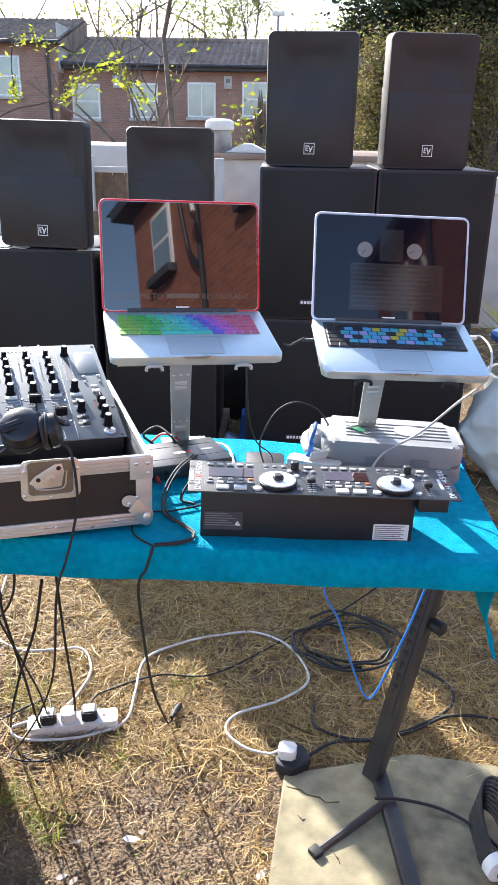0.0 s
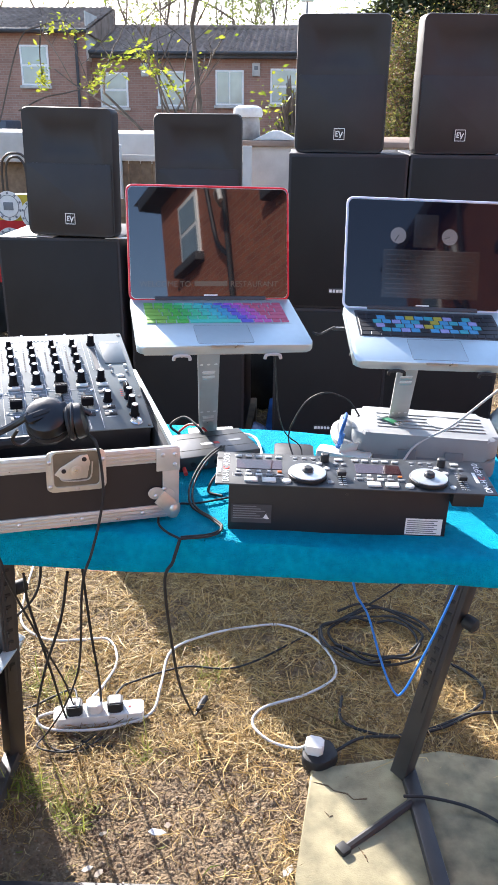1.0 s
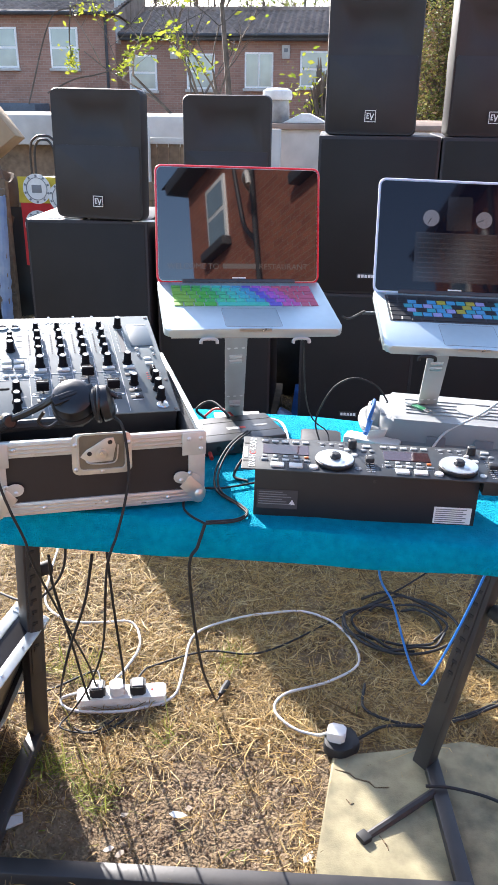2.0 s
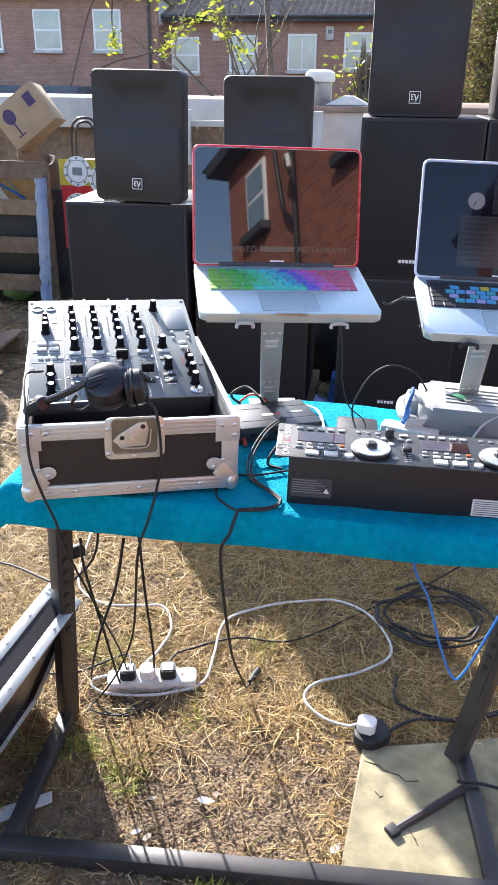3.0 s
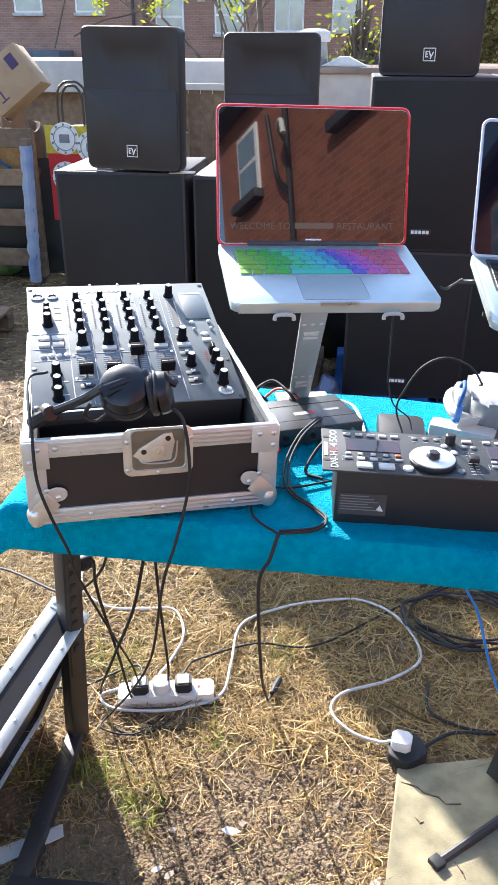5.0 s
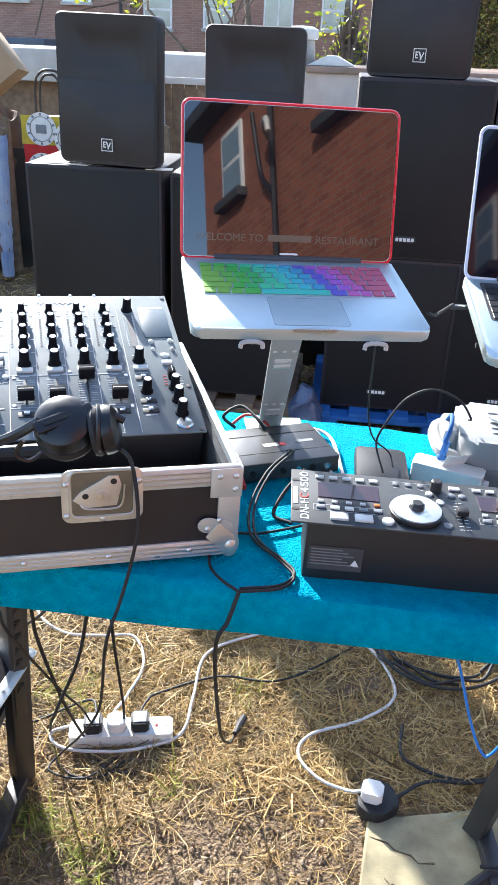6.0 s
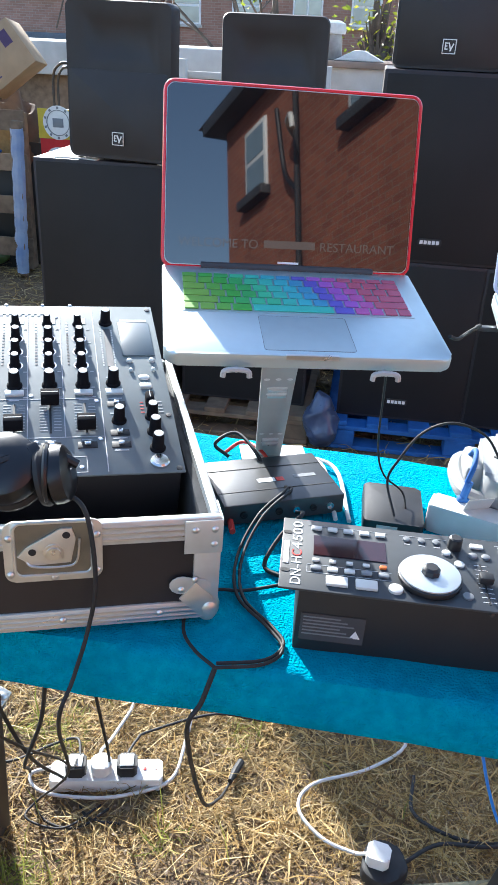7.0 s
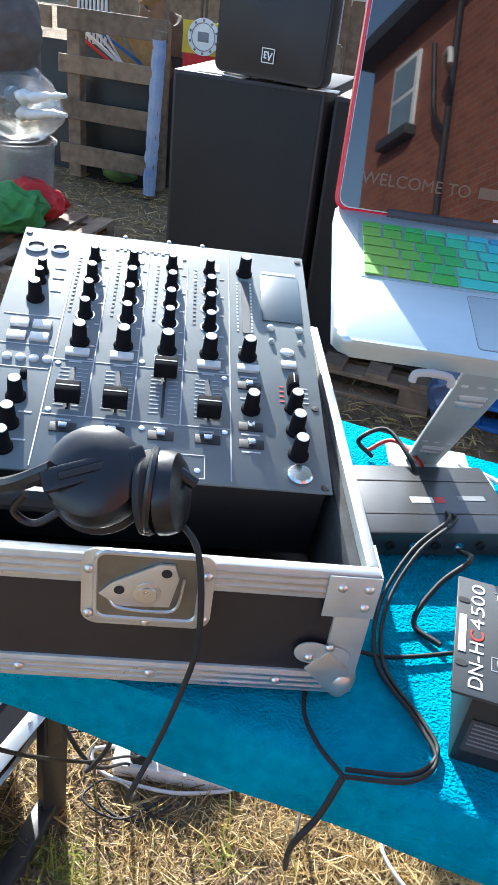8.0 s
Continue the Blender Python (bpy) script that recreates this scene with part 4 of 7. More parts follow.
def laptop(m, lean, rim, colourful, label, glass=SCREEN):
    lap = thing("laptop", label, "laptop", m, "laptops on stands")
    part("base", prism(rounded(0, LW, 0, LD, 0.014), 0, 0.016, 0.0035), LAP_ALU, lap)
    part("opening_notch", box(LW / 2 - 0.03, LW / 2 + 0.03, -0.0006, 0.003, 0.011, 0.0168), ALU, lap)
    part("trackpad", prism(rounded(LW / 2 - 0.052, LW / 2 + 0.052, 0.012, 0.088, 0.004), 0.0161, 0.0164), LAP_ALU, lap)
    part("trackpad_gap", tube([(x, y, 0.0161) for x, y in rounded(LW / 2 - 0.0527, LW / 2 + 0.0527, 0.0113, 0.0887, 0.004)], 0.0003, 4, closed=True), TOOLDK, lap)
    kx0, kx1, ky0, ky1 = 0.024, LW - 0.024, 0.098, 0.200
    well = part("keyboard_well", prism(rounded(kx0 - 0.003, kx1 + 0.003, ky0 - 0.003, ky1 + 0.003, 0.004), 0.0161, 0.0165), LAP_ALU if colourful else DARKGREY, lap)
    rows = [13.5, 14, 14, 13, 12, 10]
    hh = (ky1 - ky0) / 6
    for r in range(6):
        y0 = ky0 + hh * (5 - r) + 0.0012
        y1 = y0 + (hh - 0.0024) * (0.6 if r == 0 else 1)
        if r == 0:
            widths = [1] * 14
        elif r == 1:
            widths = [1] * 13 + [1.5]
        elif r == 2:
            widths = [1.5] + [1] * 13
        elif r == 3:
            widths = [1.75] + [1] * 11 + [1.75]
        elif r == 4:
            widths = [2.25] + [1] * 10 + [2.25]
        else:
            widths = [1, 1, 1, 1.3, 5.2, 1.3, 1, 0.9, 0.9, 0.9]
        unit = (kx1 - kx0) / sum(widths)
        x = kx0
        for k, w in enumerate(widths):
            a, b = x + 0.0012, x + w * unit - 0.0012
            x += w * unit
            t = ((a + b) / 2 - kx0) / (kx1 - kx0)
            if colourful:
                mt = RAINBOW[min(13, int((t + 0.02 * (2 - r)) * 14) if t + 0.02 * (2 - r) > 0 else 0)]
            elif 0 < r < 5 and 0.12 < t < 0.86 - 0.04 * (r == 1):
                mt = DARKKEY if (k * 3 + r * 5) % 7 == 0 else PATCH[2 if 0.35 < t < 0.6 and (k + r) % 3 == 0 else (0, 1, 0, 3)[(k + 2 * r) % 4]]
            else:
                mt = DARKKEY
            part("key", box(a, b, y0, y1, 0.0166, 0.0182, 0.0006, 1), mt, well)
    # lid, hinged at the back
    H = Matrix.Translation((0, LD - 0.012, 0.016)) @ pose(0, 0, 0, 90 - lean)
    part("hinge", tube([(0.05, LD - 0.010, 0.016), (LW - 0.05, LD - 0.010, 0.016)], 0.006, 10), DARKGREY, lap)
    lid = part("lid", prism(rounded(0, LW, 0, 0.224, 0.012), -0.007, -0.0008, 0.001, m=H), LAP_ALU, lap)
    part("rim", tube([H @ Vector((x, y, -0.002)) for x, y in rounded(0.0005, LW - 0.0005, 0.0, 0.2245, 0.012)], 0.0026, 6, closed=True), rim, lid)
    part("screen", prism(rounded(0.003, LW - 0.003, 0.003, 0.2215, 0.010), -0.0007, 0.0, m=H), glass, lid, "dark glossy screen")
    part("name_strip", box(LW / 2 - 0.014, LW / 2 + 0.014, 0.0075, 0.0102, 0.0001, 0.0004, m=H), WHITE_PRINT, lid, "small white maker's mark")
    return lap, lid, H


L1M = Matrix.Translation((-0.1565, 1.5485, 1.2535)) @ pose(0, 0, 0, 0, 0, 15.3) @ pose(0, 0, 0, 10.5)
lap1, lid1, H1 = laptop(L1M, 25.7, RED_RIM, True, "silver laptop with red lid rim and rainbow keyboard cover")
L2M = Matrix.Translation((0.2385, 1.6188, 1.232)) @ pose(0, 0, 0, 0, 0, 4.8) @ pose(0, 0, 0, 14.3)
lap2, lid2, H2 = laptop(L2M, 32.0, WHITE_RIM, False, "silver laptop with black keys and coloured shortcut film", SCREEN_DIM)
GLOW_T = plain_glow("screen_lettering", (0.42, 0.38, 0.34), 0.05)
text("WELCOME TO", 0.016, GLOW_T, lid1, H1 @ pose(0.02, 0.026, 0.0004), "screen_line", "dim lettering")
part("screen_line", box(0.132, 0.20, 0.027, 0.037, 0.0002, 0.0005, m=H1), GLOW_T, lid1, "dim lettering")
text("RESTAURANT", 0.016, GLOW_T, lid1, H1 @ pose(0.206, 0.026, 0.0004), "screen_line", "dim lettering", width=0.1)
GLOW_P = plain_glow("screen_panel", (0.10, 0.06, 0.11), 0.008)
GLOW_D = plain_glow("screen_dial", (0.5, 0.48, 0.56), 0.07)
GLOW_B = plain_glow("screen_bar", (0.5, 0.44, 0.52), 0.011)
for x in (0.108, 0.215):
    dl = part("screen_dial", lathe([(0.0165, 0.0002), (0.0165, 0.0005)], 28, m=H2 @ pose(x, 0.151, 0)), GLOW_D, lid2, "pale deck dial on the screen")
    part("dial_hand", box(-0.0008, 0.0008, 0, 0.013, 0.0006, 0.0009, m=H2 @ pose(x, 0.151, 0, 0, 0, 150 if x < 0.15 else 110)), DARKGREY, dl)
for x0, x1, y0, y1 in ((0.078, 0.280, 0.024, 0.122), (0.140, 0.190, 0.128, 0.195)):
    part("screen_panel", box(x0, x1, y0, y1, 0.00005, 0.0002, m=H2), GLOW_P, lid2)
for k in range(9):
    y = 0.032 + 0.0098 * k
    part("screen_bar", box(0.084, 0.084 + 0.05 + 0.012 * ((k * 3) % 4), y, y + 0.0022, 0.0003, 0.0005, m=H2), GLOW_B, lid2)
    part("screen_bar", box(0.160, 0.160 + 0.07 + 0.012 * ((k * 5) % 4), y, y + 0.0022, 0.0003, 0.0005, m=H2), GLOW_B, lid2)
part("screen_bar", box(0.08, 0.278, 0.1205, 0.1225, 0.0003, 0.0005, m=H2), GLOW_B, lid2)


def laptop_stand(foot, head, yaw, prong, tint):
    """Bent metal stand: slotted column, base with two prongs, two hooks under the laptop's front."""
    st = thing("laptop_stand", "folding slotted metal laptop stand", "laptop stand", group="laptop stands")
    a, b = Vector(foot), Vector(head)
    d = (b - a)
    L = d.length
    rot = Matrix.Translation(a) @ d.to_track_quat("Z", "Y").to_matrix().to_4x4()
    right = Vector((math.cos(radians(yaw)), math.sin(radians(yaw)), 0))
    zax = d.normalized()
    yax = zax.cross(right).normalized()
    xax = yax.cross(zax)
    rot = Matrix((( xax.x, yax.x, zax.x, a.x), (xax.y, yax.y, zax.y, a.y), (xax.z, yax.z, zax.z, a.z), (0, 0, 0, 1)))
    col = part("column", box(-0.021, 0.021, -0.003, 0.003, 0, L, 0.0012, m=rot), SATIN, st)
    # slots and holes are painted white for the bright light seen through them
    for z0 in (0.10, L - 0.10):
        for z in (z0, z0 + 0.022):
            part("slot", prism(rounded(-0.013, 0.013, -0.0035, 0.0035, 0.003), 0.0031, 0.0036, m=rot @ pose(0, 0, z, 90)), WHITE_PRINT, col)
            part("slot_lip", tube([rot @ Vector((-0.012, -0.005, z - 0.005)), rot @ Vector((0.012, -0.005, z - 0.005))], 0.0022, 6), ALU, col, "bright bent slot lip")
    for x in (-0.014, 0, 0.014):
        for z in (0.15, L - 0.045):
            part("hole", lathe([(0.0035, 0.0031), (0.0035, 0.0036)], 12, m=rot @ pose(x, 0, z, 90)), WHITE_PRINT, col)
    base = part("base", box(-0.045, 0.065, -0.03, 0.03, 0.0, 0.006, 0.002, m=pose(a.x, a.y, a.z, 0, 0, yaw)), WHITE, st)
    for s in (0.105, 0.125) if yaw > 10 else ():
        part("base_prong", tube(spline([(a.x + 0.05, a.y + 0.01, TOP + 0.01), (a.x + s - 0.01, a.y - 0.02, TOP + 0.009), (a.x + s + 0.02, a.y - 0.17, TOP + 0.006)]), 0.0035, 8), WHITE, st)
    part("cross_bar", tube([b - right * 0.12, b + right * 0.12], 0.004, 8), tint, st)
    for s in (-0.085, 0.085):
        p = prong + right * s
        fw = Vector((math.sin(radians(yaw)), -math.cos(radians(yaw)), 0))
        hook = [p - fw * 0.03 - Vector((0, 0, 0.004)), p + Vector((0, 0, -0.006)), p + fw * 0.010 + Vector((0, 0, -0.004)), p + fw * 0.014 + Vector((0, 0, 0.008)), p + fw * 0.008 + Vector((0, 0, 0.013))]
        tip = p + fw * 0.012
        loop = [tip + right * 0.015 - Vector((0, 0, 0.008)), tip + right * 0.013 - Vector((0, 0, 0.001)), tip + Vector((0, 0, 0.001)), tip - right * 0.013 - Vector((0, 0, 0.001)), tip - right * 0.015 - Vector((0, 0, 0.008))]
        part("hook", tube(spline(loop, 5), 0.0032, 8), tint, st)
        part("hook_arm", tube([tip, p - fw * 0.03 - Vector((0, 0, 0.004))], 0.003, 8), tint, st)
    return st


laptop_stand((-0.068, 1.93, TOP + 0.004), (-0.034, 1.61, 1.248), 15, L1M @ Vector((LW / 2, 0.004, -0.002)), SATIN)
laptop_stand((0.378, 1.975, TOP + 0.004), (0.353, 1.70, 1.238), 4.8, L2M @ Vector((LW / 2, 0.004, -0.002)), BLK_RUB)

# ---- boxes on the table ----
bx = thing("audio_interface", "gunmetal audio interface box with rear sockets", "audio interface", pose(-0.101, 1.700, TOP + 0.001, 0, 0, 27))
part("shell", box(0, 0.188, 0, 0.132, 0.003, 0.036, 0.003), GUNMETAL, bx)
for y in (0.034, 0.098):
    part("groove", box(0.002, 0.186, y, y + 0.0015, 0.0361, 0.0366), BLK_RUB, bx)
for k in range(6):
    sk = part("socket", lathe([(0.0055, 0), (0.0055, 0.003), (0.003, 0.003), (0.003, 0.001), (0.0005, 0.001)], 12, m=pose(0.03 + 0.027 * k, 0, 0.019, 90)), SILVER if k % 2 else BLK_RUB, bx)
part("name_print", box(0.07, 0.098, 0.055, 0.066, 0.0362, 0.0366), WHITE_PRINT, bx, "pale maker's mark")
part("name_print", box(0.10, 0.112, 0.055, 0.066, 0.0362, 0.0366), RED_PRINT, bx, "red maker's mark")
part("name_print", box(0.13, 0.165, 0.06, 0.069, 0.0362, 0.0366), TOOLDK, bx)
part("phono_plug", tube([(0.01, -0.001, 0.012), (0.005, -0.028, 0.012)], 0.0045, 8), RED_PRINT, bx, "red phono plug")
for x in (0.02, 0.168):
    for y in (0.02, 0.112):
        part("foot", lathe([(0.006, 0), (0.006, 0.003)], 10, m=pose(x, y, 0)), BLK_RUB, bx)

hd = thing("hard_drive", "small black plastic drive box", "hard drive", pose(0.096, 1.744, TOP + 0.001, 0, 0, 1))
part("shell", prism(rounded(0, 0.088, 0, 0.112, 0.008), 0, 0.022, 0.003), BLK_PLAST, hd)
part("label_plate", box(0.02, 0.05, -0.0006, 0, 0.006, 0.016), BTN, hd)
br = thing("power_adapter", "white plastic power adapter block", "power adapter", pose(0.186, 1.776, TOP + 0.001, 0, 0, -17))
part("shell", prism(rounded(0, 0.118, 0, 0.040, 0.005), 0, 0.044, 0.004), WHITE, br)
part("socket_plug", box(0.118, 0.128, 0.012, 0.028, 0.014, 0.030, 0.002), WHITE, br)

# grey moulded tool case, lying flat
tc = thing("tool_case", "pale grey moulded plastic carrying case, lying flat", "case", pose(0.262, 1.785, TOP + 0.001, 0, 0, -2))
TD, TH = 0.168, 0.090
part("lower_shell", prism(rounded(0, 0.315, 0, TD, 0.028), 0, 0.040, 0.008), TOOLDK, tc)
top_shell = part("upper_shell", prism(rounded(0.0, 0.315, 0, TD, 0.028), 0.0405, TH, 0.014), TOOLGREY, tc)
for k in range(5):
    y = 0.040 + 0.021 * k
    part("moulded_rib", box(0.055, 0.29, y, y + 0.004, TH + 0.0002, TH + 0.0025, 0.001), TOOLGREY, top_shell)
part("raised_disc", lathe([(0.034, TH + 0.0002), (0.034, TH + 0.003), (0.031, TH + 0.0035)], 28, m=pose(0.20, 0.085, 0)), TOOLGREY, top_shell)
part("catch", box(0.10, 0.14, -0.006, 0.0, 0.022, 0.058, 0.002), TOOLDK, tc)
part("catch", box(0.20, 0.24, -0.006, 0.0, 0.022, 0.058, 0.002), TOOLDK, tc)
part("carry_handle", tube(spline([(0.012, 0.02, 0.045), (-0.022, 0.028, 0.05), (-0.034, 0.085, 0.052), (-0.022, 0.14, 0.05), (0.012, 0.148, 0.045)]), 0.012, 10), TOOLGREY, tc, "grey carry handle")
part("handle_pad", box(-0.026, 0.004, 0.045, 0.125, 0.028, 0.085, 0.010), TOOLGREY, tc)
part("paper_tag", box(-0.03, 0.012, 0.0, 0.001, 0.02, 0.06, 0, m=pose(-0.005, 0.012, 0.012, 25, 0, 25)), WHITE, tc, "crumpled white paper tag")
us = thing("usb_stick", "green circuit-board USB stick", "usb stick", pose(0.345, 1.855, TOP + 0.0945, 0, 0, -48))
part("board", box(-0.012, 0.022, -0.008, 0.008, 0, 0.003, 0.0006), mat("circuit_green", (0.03, 0.2, 0.09), 0.4), us)
part("metal_plug", box(0.022, 0.036, -0.006, 0.006, 0, 0.004, 0.0006), SILVER, us)
part("cover", box(-0.030, -0.012, -0.008, 0.008, 0, 0.006, 0.002), BTN, us)
bk = thing("blue_plug", "blue plastic plug hanging from the case handle", "plug", pose(0.238, 1.80, TOP + 0.002, 0, 0, 10))
part("body", box(-0.009, 0.009, -0.006, 0.006, 0.0, 0.05, 0.003), BLUE_PL, bk)
part("collar", tube([(0, 0, 0.05), (0.004, 0, 0.075)], 0.006), BLUE_PL, bk)

# ---- loudspeakers ----


def speaker(m, label, w=0.43):
    sp = thing("loudspeaker", label, "loudspeaker", m, "loudspeakers on bass bins")
    h, d = 0.60, 0.31
    bm = bmesh.new()
    out_f, out_b = rounded(-w / 2, w / 2, 0, h, 0.03, 4), rounded(-w / 2 + 0.085, w / 2 - 0.085, 0.03, h - 0.05, 0.03, 4)
    rings = []
    for y, o in ((0.0, [(x * 0.985, 0.004 + z * 0.987) for x, z in out_f]), (0.012, out_f), (0.09, out_f), (d - 0.02, out_b), (d, [(x * 0.93, 0.015 + z * 0.95) for x, z in out_b])):
        rings.append([bm.verts.new((x, y, z)) for x, z in o])
    k = len(out_f)
    for a, b in zip(rings, rings[1:]):
        for i in range(k):
            bm.faces.new((a[i], a[(i + 1) % k], b[(i + 1) % k], b[i]))
    bm.faces.new(rings[-1])
    # front face with the horn mouth let into it
    hx, z0, z1 = 0.165, 0.36, 0.565
    mouth = [bm.verts.new(p) for p in ((-hx, 0.004, z0), (hx, 0.004, z0), (hx, 0.004, z1), (-hx, 0.004, z1))]
    throat = [bm.verts.new(p) for p in ((-0.11, 0.035, z0 + 0.04), (0.11, 0.035, z0 + 0.04), (0.11, 0.035, z1 - 0.04), (-0.11, 0.035, z1 - 0.04))]
    for i in range(4):
        bm.faces.new((mouth[i], mouth[(i + 1) % 4], throat[(i + 1) % 4], throat[i]))
    bm.faces.new(throat)
    f = rings[0]
    n = k // 4
    quads = [(3, 2, mouth[3], mouth[2]), ]
    # corners run: top right, top left, bottom left, bottom right
    cs = [mouth[2], mouth[3], mouth[0], mouth[1]]
    for c in range(4):
        seg = f[c * n:(c + 1) * n]
        for a, b in zip(seg, seg[1:]):
            bm.faces.new((a, b, cs[c]))
        bm.faces.new((seg[-1], f[((c + 1) * n) % k], cs[(c + 1) % 4], cs[c]))
    part("cabinet", bm, SPEAK, sp, smooth=40)
    # lower perforated grille, slightly proud
    g = part("grille", prism(rounded(-w / 2 + 0.012, w / 2 - 0.012, 0.014, 0.345, 0.014), 0, 0.006, 0.002, m=Matrix.Translation((0, 0.003, 0)) @ pose(0, 0, 0, 90)), SPEAK, sp, "black perforated grille")
    badge = part("badge", box(-0.026, 0.026, -0.0115, -0.0035, 0.06, 0.112), BLK_PLAST, g, "square badge with a white border")
    fr = bmesh.new()
    for x0, x1, z0, z1 in ((-0.026, 0.026, 0.109, 0.112), (-0.026, 0.026, 0.06, 0.063), (-0.026, -0.023, 0.063, 0.109), (0.023, 0.026, 0.063, 0.109)):
        box(x0, x1, -0.0130, -0.0116, z0, z1, bm=fr)
    for x0, x1, z0, z1 in ((-0.017, -0.005, 0.096, 0.100), (-0.017, -0.007, 0.0855, 0.0895), (-0.017, -0.005, 0.075, 0.079), (-0.017, -0.013, 0.079, 0.096)):
        box(x0, x1, -0.0130, -0.0116, z0, z1, bm=fr)
    box(-0.0025, 0.0025, -0.0130, -0.0116, -0.013, 0.013, bm=fr, m=pose(0.002, 0, 0.088, 0, -20, 0))
    box(-0.0025, 0.0025, -0.0130, -0.0116, -0.017, 0.013, bm=fr, m=pose(0.011, 0, 0.085, 0, 24, 0))
    part("badge_print", fr, WHITE_PRINT, badge)
    for s in (-1, 1):
        part("side_grip", box(s * 0.19 - 0.006, s * 0.19 + 0.006, 0.10, 0.17, 0.25, 0.37, 0.004), BLK_RUB, sp)
    return sp


speaker(pose(-1.022, 4.18, 1.097, -1, 0.8, -6), "black loudspeaker standing on a tall bass bin", 0.46)
speaker(pose(-0.392, 4.28, 1.075, 0, 0, 2), "black loudspeaker standing on a bass bin behind the laptop")
speaker(pose(0.293, 4.27, 1.503, 0, 0, -4), "black loudspeaker standing on two stacked bass bins")
speaker(pose(0.862, 4.27, 1.503, 0, 0, 9), "black loudspeaker turned inwards on two stacked bass bins")


def bass_bin(m, w, d, h, label, badge=True):
    b = thing("bass_bin", label, "bass bin", m, "bass bins")
    part("cabinet", box(-w / 2, w / 2, 0.012, d, 0, h, 0.008), BIN, b)
    part("front_frame", prism(rounded(-w / 2, w / 2, 0.0, h, 0.006, 2), 0, 0.010, 0.002, m=Matrix.Translation((0, 0.0115, 0)) @ pose(0, 0, 0, 90)), BIN, b)
    part("grille", prism(rounded(-w / 2 + 0.012, w / 2 - 0.012, 0.012, h - 0.014, 0.006, 3), 0, 0.003, 0.001, m=Matrix.Translation((0, 0.001, 0)) @ pose(0, 0, 0, 90)), GRILLE, b)
    if badge:
        pl = part("badge", prism(rounded(-0.05, 0.05, 0.075, 0.105, 0.01, 3), 0, 0.003, 0.0005, m=Matrix.Translation((-0.02, -0.0032, 0)) @ pose(0, 0, 0, 90)), BLK_PLAST, b, "small maker's plate")
        bars = bmesh.new()
        for k in range(5):
            box(-0.062 + 0.017 * k, -0.049 + 0.017 * k, -0.0075, -0.0063, 0.083, 0.098, bm=bars)
        part("badge_print", bars, WHITE_PRINT, pl)
    for x in (-w / 2 + 0.03, w / 2 - 0.03):
        part("foot", lathe([(0.02, -0.001), (0.02, 0.0)], 12, m=pose(x, d / 2, 0)), BLK_RUB, b)
    return b


PB = 0.015
for x in (0.342, 0.918):
    bass_bin(pose(x - 0.045, 4.2, PB, 0, 0, 0.4), 0.585, 0.6, 0.742, "large black bass bin at the bottom of the stack")
    bass_bin(pose(x, 4.2, PB + 0.744, 0, 0, 0.4), 0.568, 0.6, 0.744, "large black bass bin stacked on another")
bass_bin(pose(-1.103, 4.2, PB, 0, 0, 0.5), 0.63, 0.62, 1.07, "tall black double bass bin under a loudspeaker", False)
bass_bin(pose(-0.455, 4.24, PB, 0, 0, 0), 0.60, 0.6, 1.055, "tall black bass bin behind the laptop", False)
for x, y, r in ((-1.27, 4.25, 8), (-1.18, 4.24, -14), (-0.80, 4.22, 5)):
    solid("flat_card", box(-0.06, 0.06, -0.03, 0.03, 0, 0.004, 0.001), WHITE, "folded white card lying on the bass bin", "card", pose(x, y, PB + 1.071, 0, 0, r))


# ---- pallets ----
def pallet(m, label, w=1.2, d=0.8, material=WOOD, slats=7, kind_name="pallet"):
    p = thing(kind_name, label, "pallet", m, "pallets")
    step = (w - 0.1) / (slats - 1)
    for k in range(slats):
        part("deck_board", box(k * step, k * step + 0.1, 0, d, 0.122, 0.144, 0.003, 1), material, p)
    for y in (0, d / 2 - 0.05, d - 0.1):
        part("stringer_board", box(0, w, y, y + 0.1, 0.1, 0.1215, 0.003, 1), material, p)
        part("base_board", box(0, w, y, y + 0.1, 0, 0.022, 0.003, 1), material, p)
        for x in (0, w / 2 - 0.07, w - 0.14):
            part("block", box(x, x + 0.14, y, y + 0.1, 0.0225, 0.0995, 0.004, 1), material, p)
    return p


pallet(pose(-0.04, 4.12, -0.131), "blue painted wooden pallet under the bass bins", 1.25, 0.8, BLUE_PL)
pallet(pose(-1.42, 4.12, -0.131), "worn brown wooden pallet under the bass bins", 1.3, 0.8)
# pallet stood on its edge as a fence, boards facing the table
fence = thing("fence_pallet", "weathered wooden pallet stood on edge as a fence", "pallet", pose(-3.36, 6.5, -0.09, 0, 0, 1) )
for z0, z1 in ((0.10, 0.24), (0.42, 0.55), (0.73, 0.85), (1.01, 1.15)):
    part("fence_board", box(0.06, 0.90, 0, 0.022, z0, z1, 0.003, 1), WOOD, fence)
for x0 in (0.12, 0.78):
    part("fence_upright", box(x0, x0 + 0.10, 0.0225, 0.12, 0, 1.13, 0.004, 1), WOOD, fence)
part("fence_board", box(-1.0, -0.004, 0.03, 0.05, 1.0, 1.14, 0.003, 1), WOOD, fence)
part("fence_board", box(-1.0, -0.004, 0.03, 0.05, 0.4, 0.54, 0.003, 1), WOOD, fence)
fence2 = thing("fence_pallet", "weathered wooden pallet stood on edge behind the speaker", "pallet", pose(-2.27, 6.58, -0.09, 0, 0, -2))
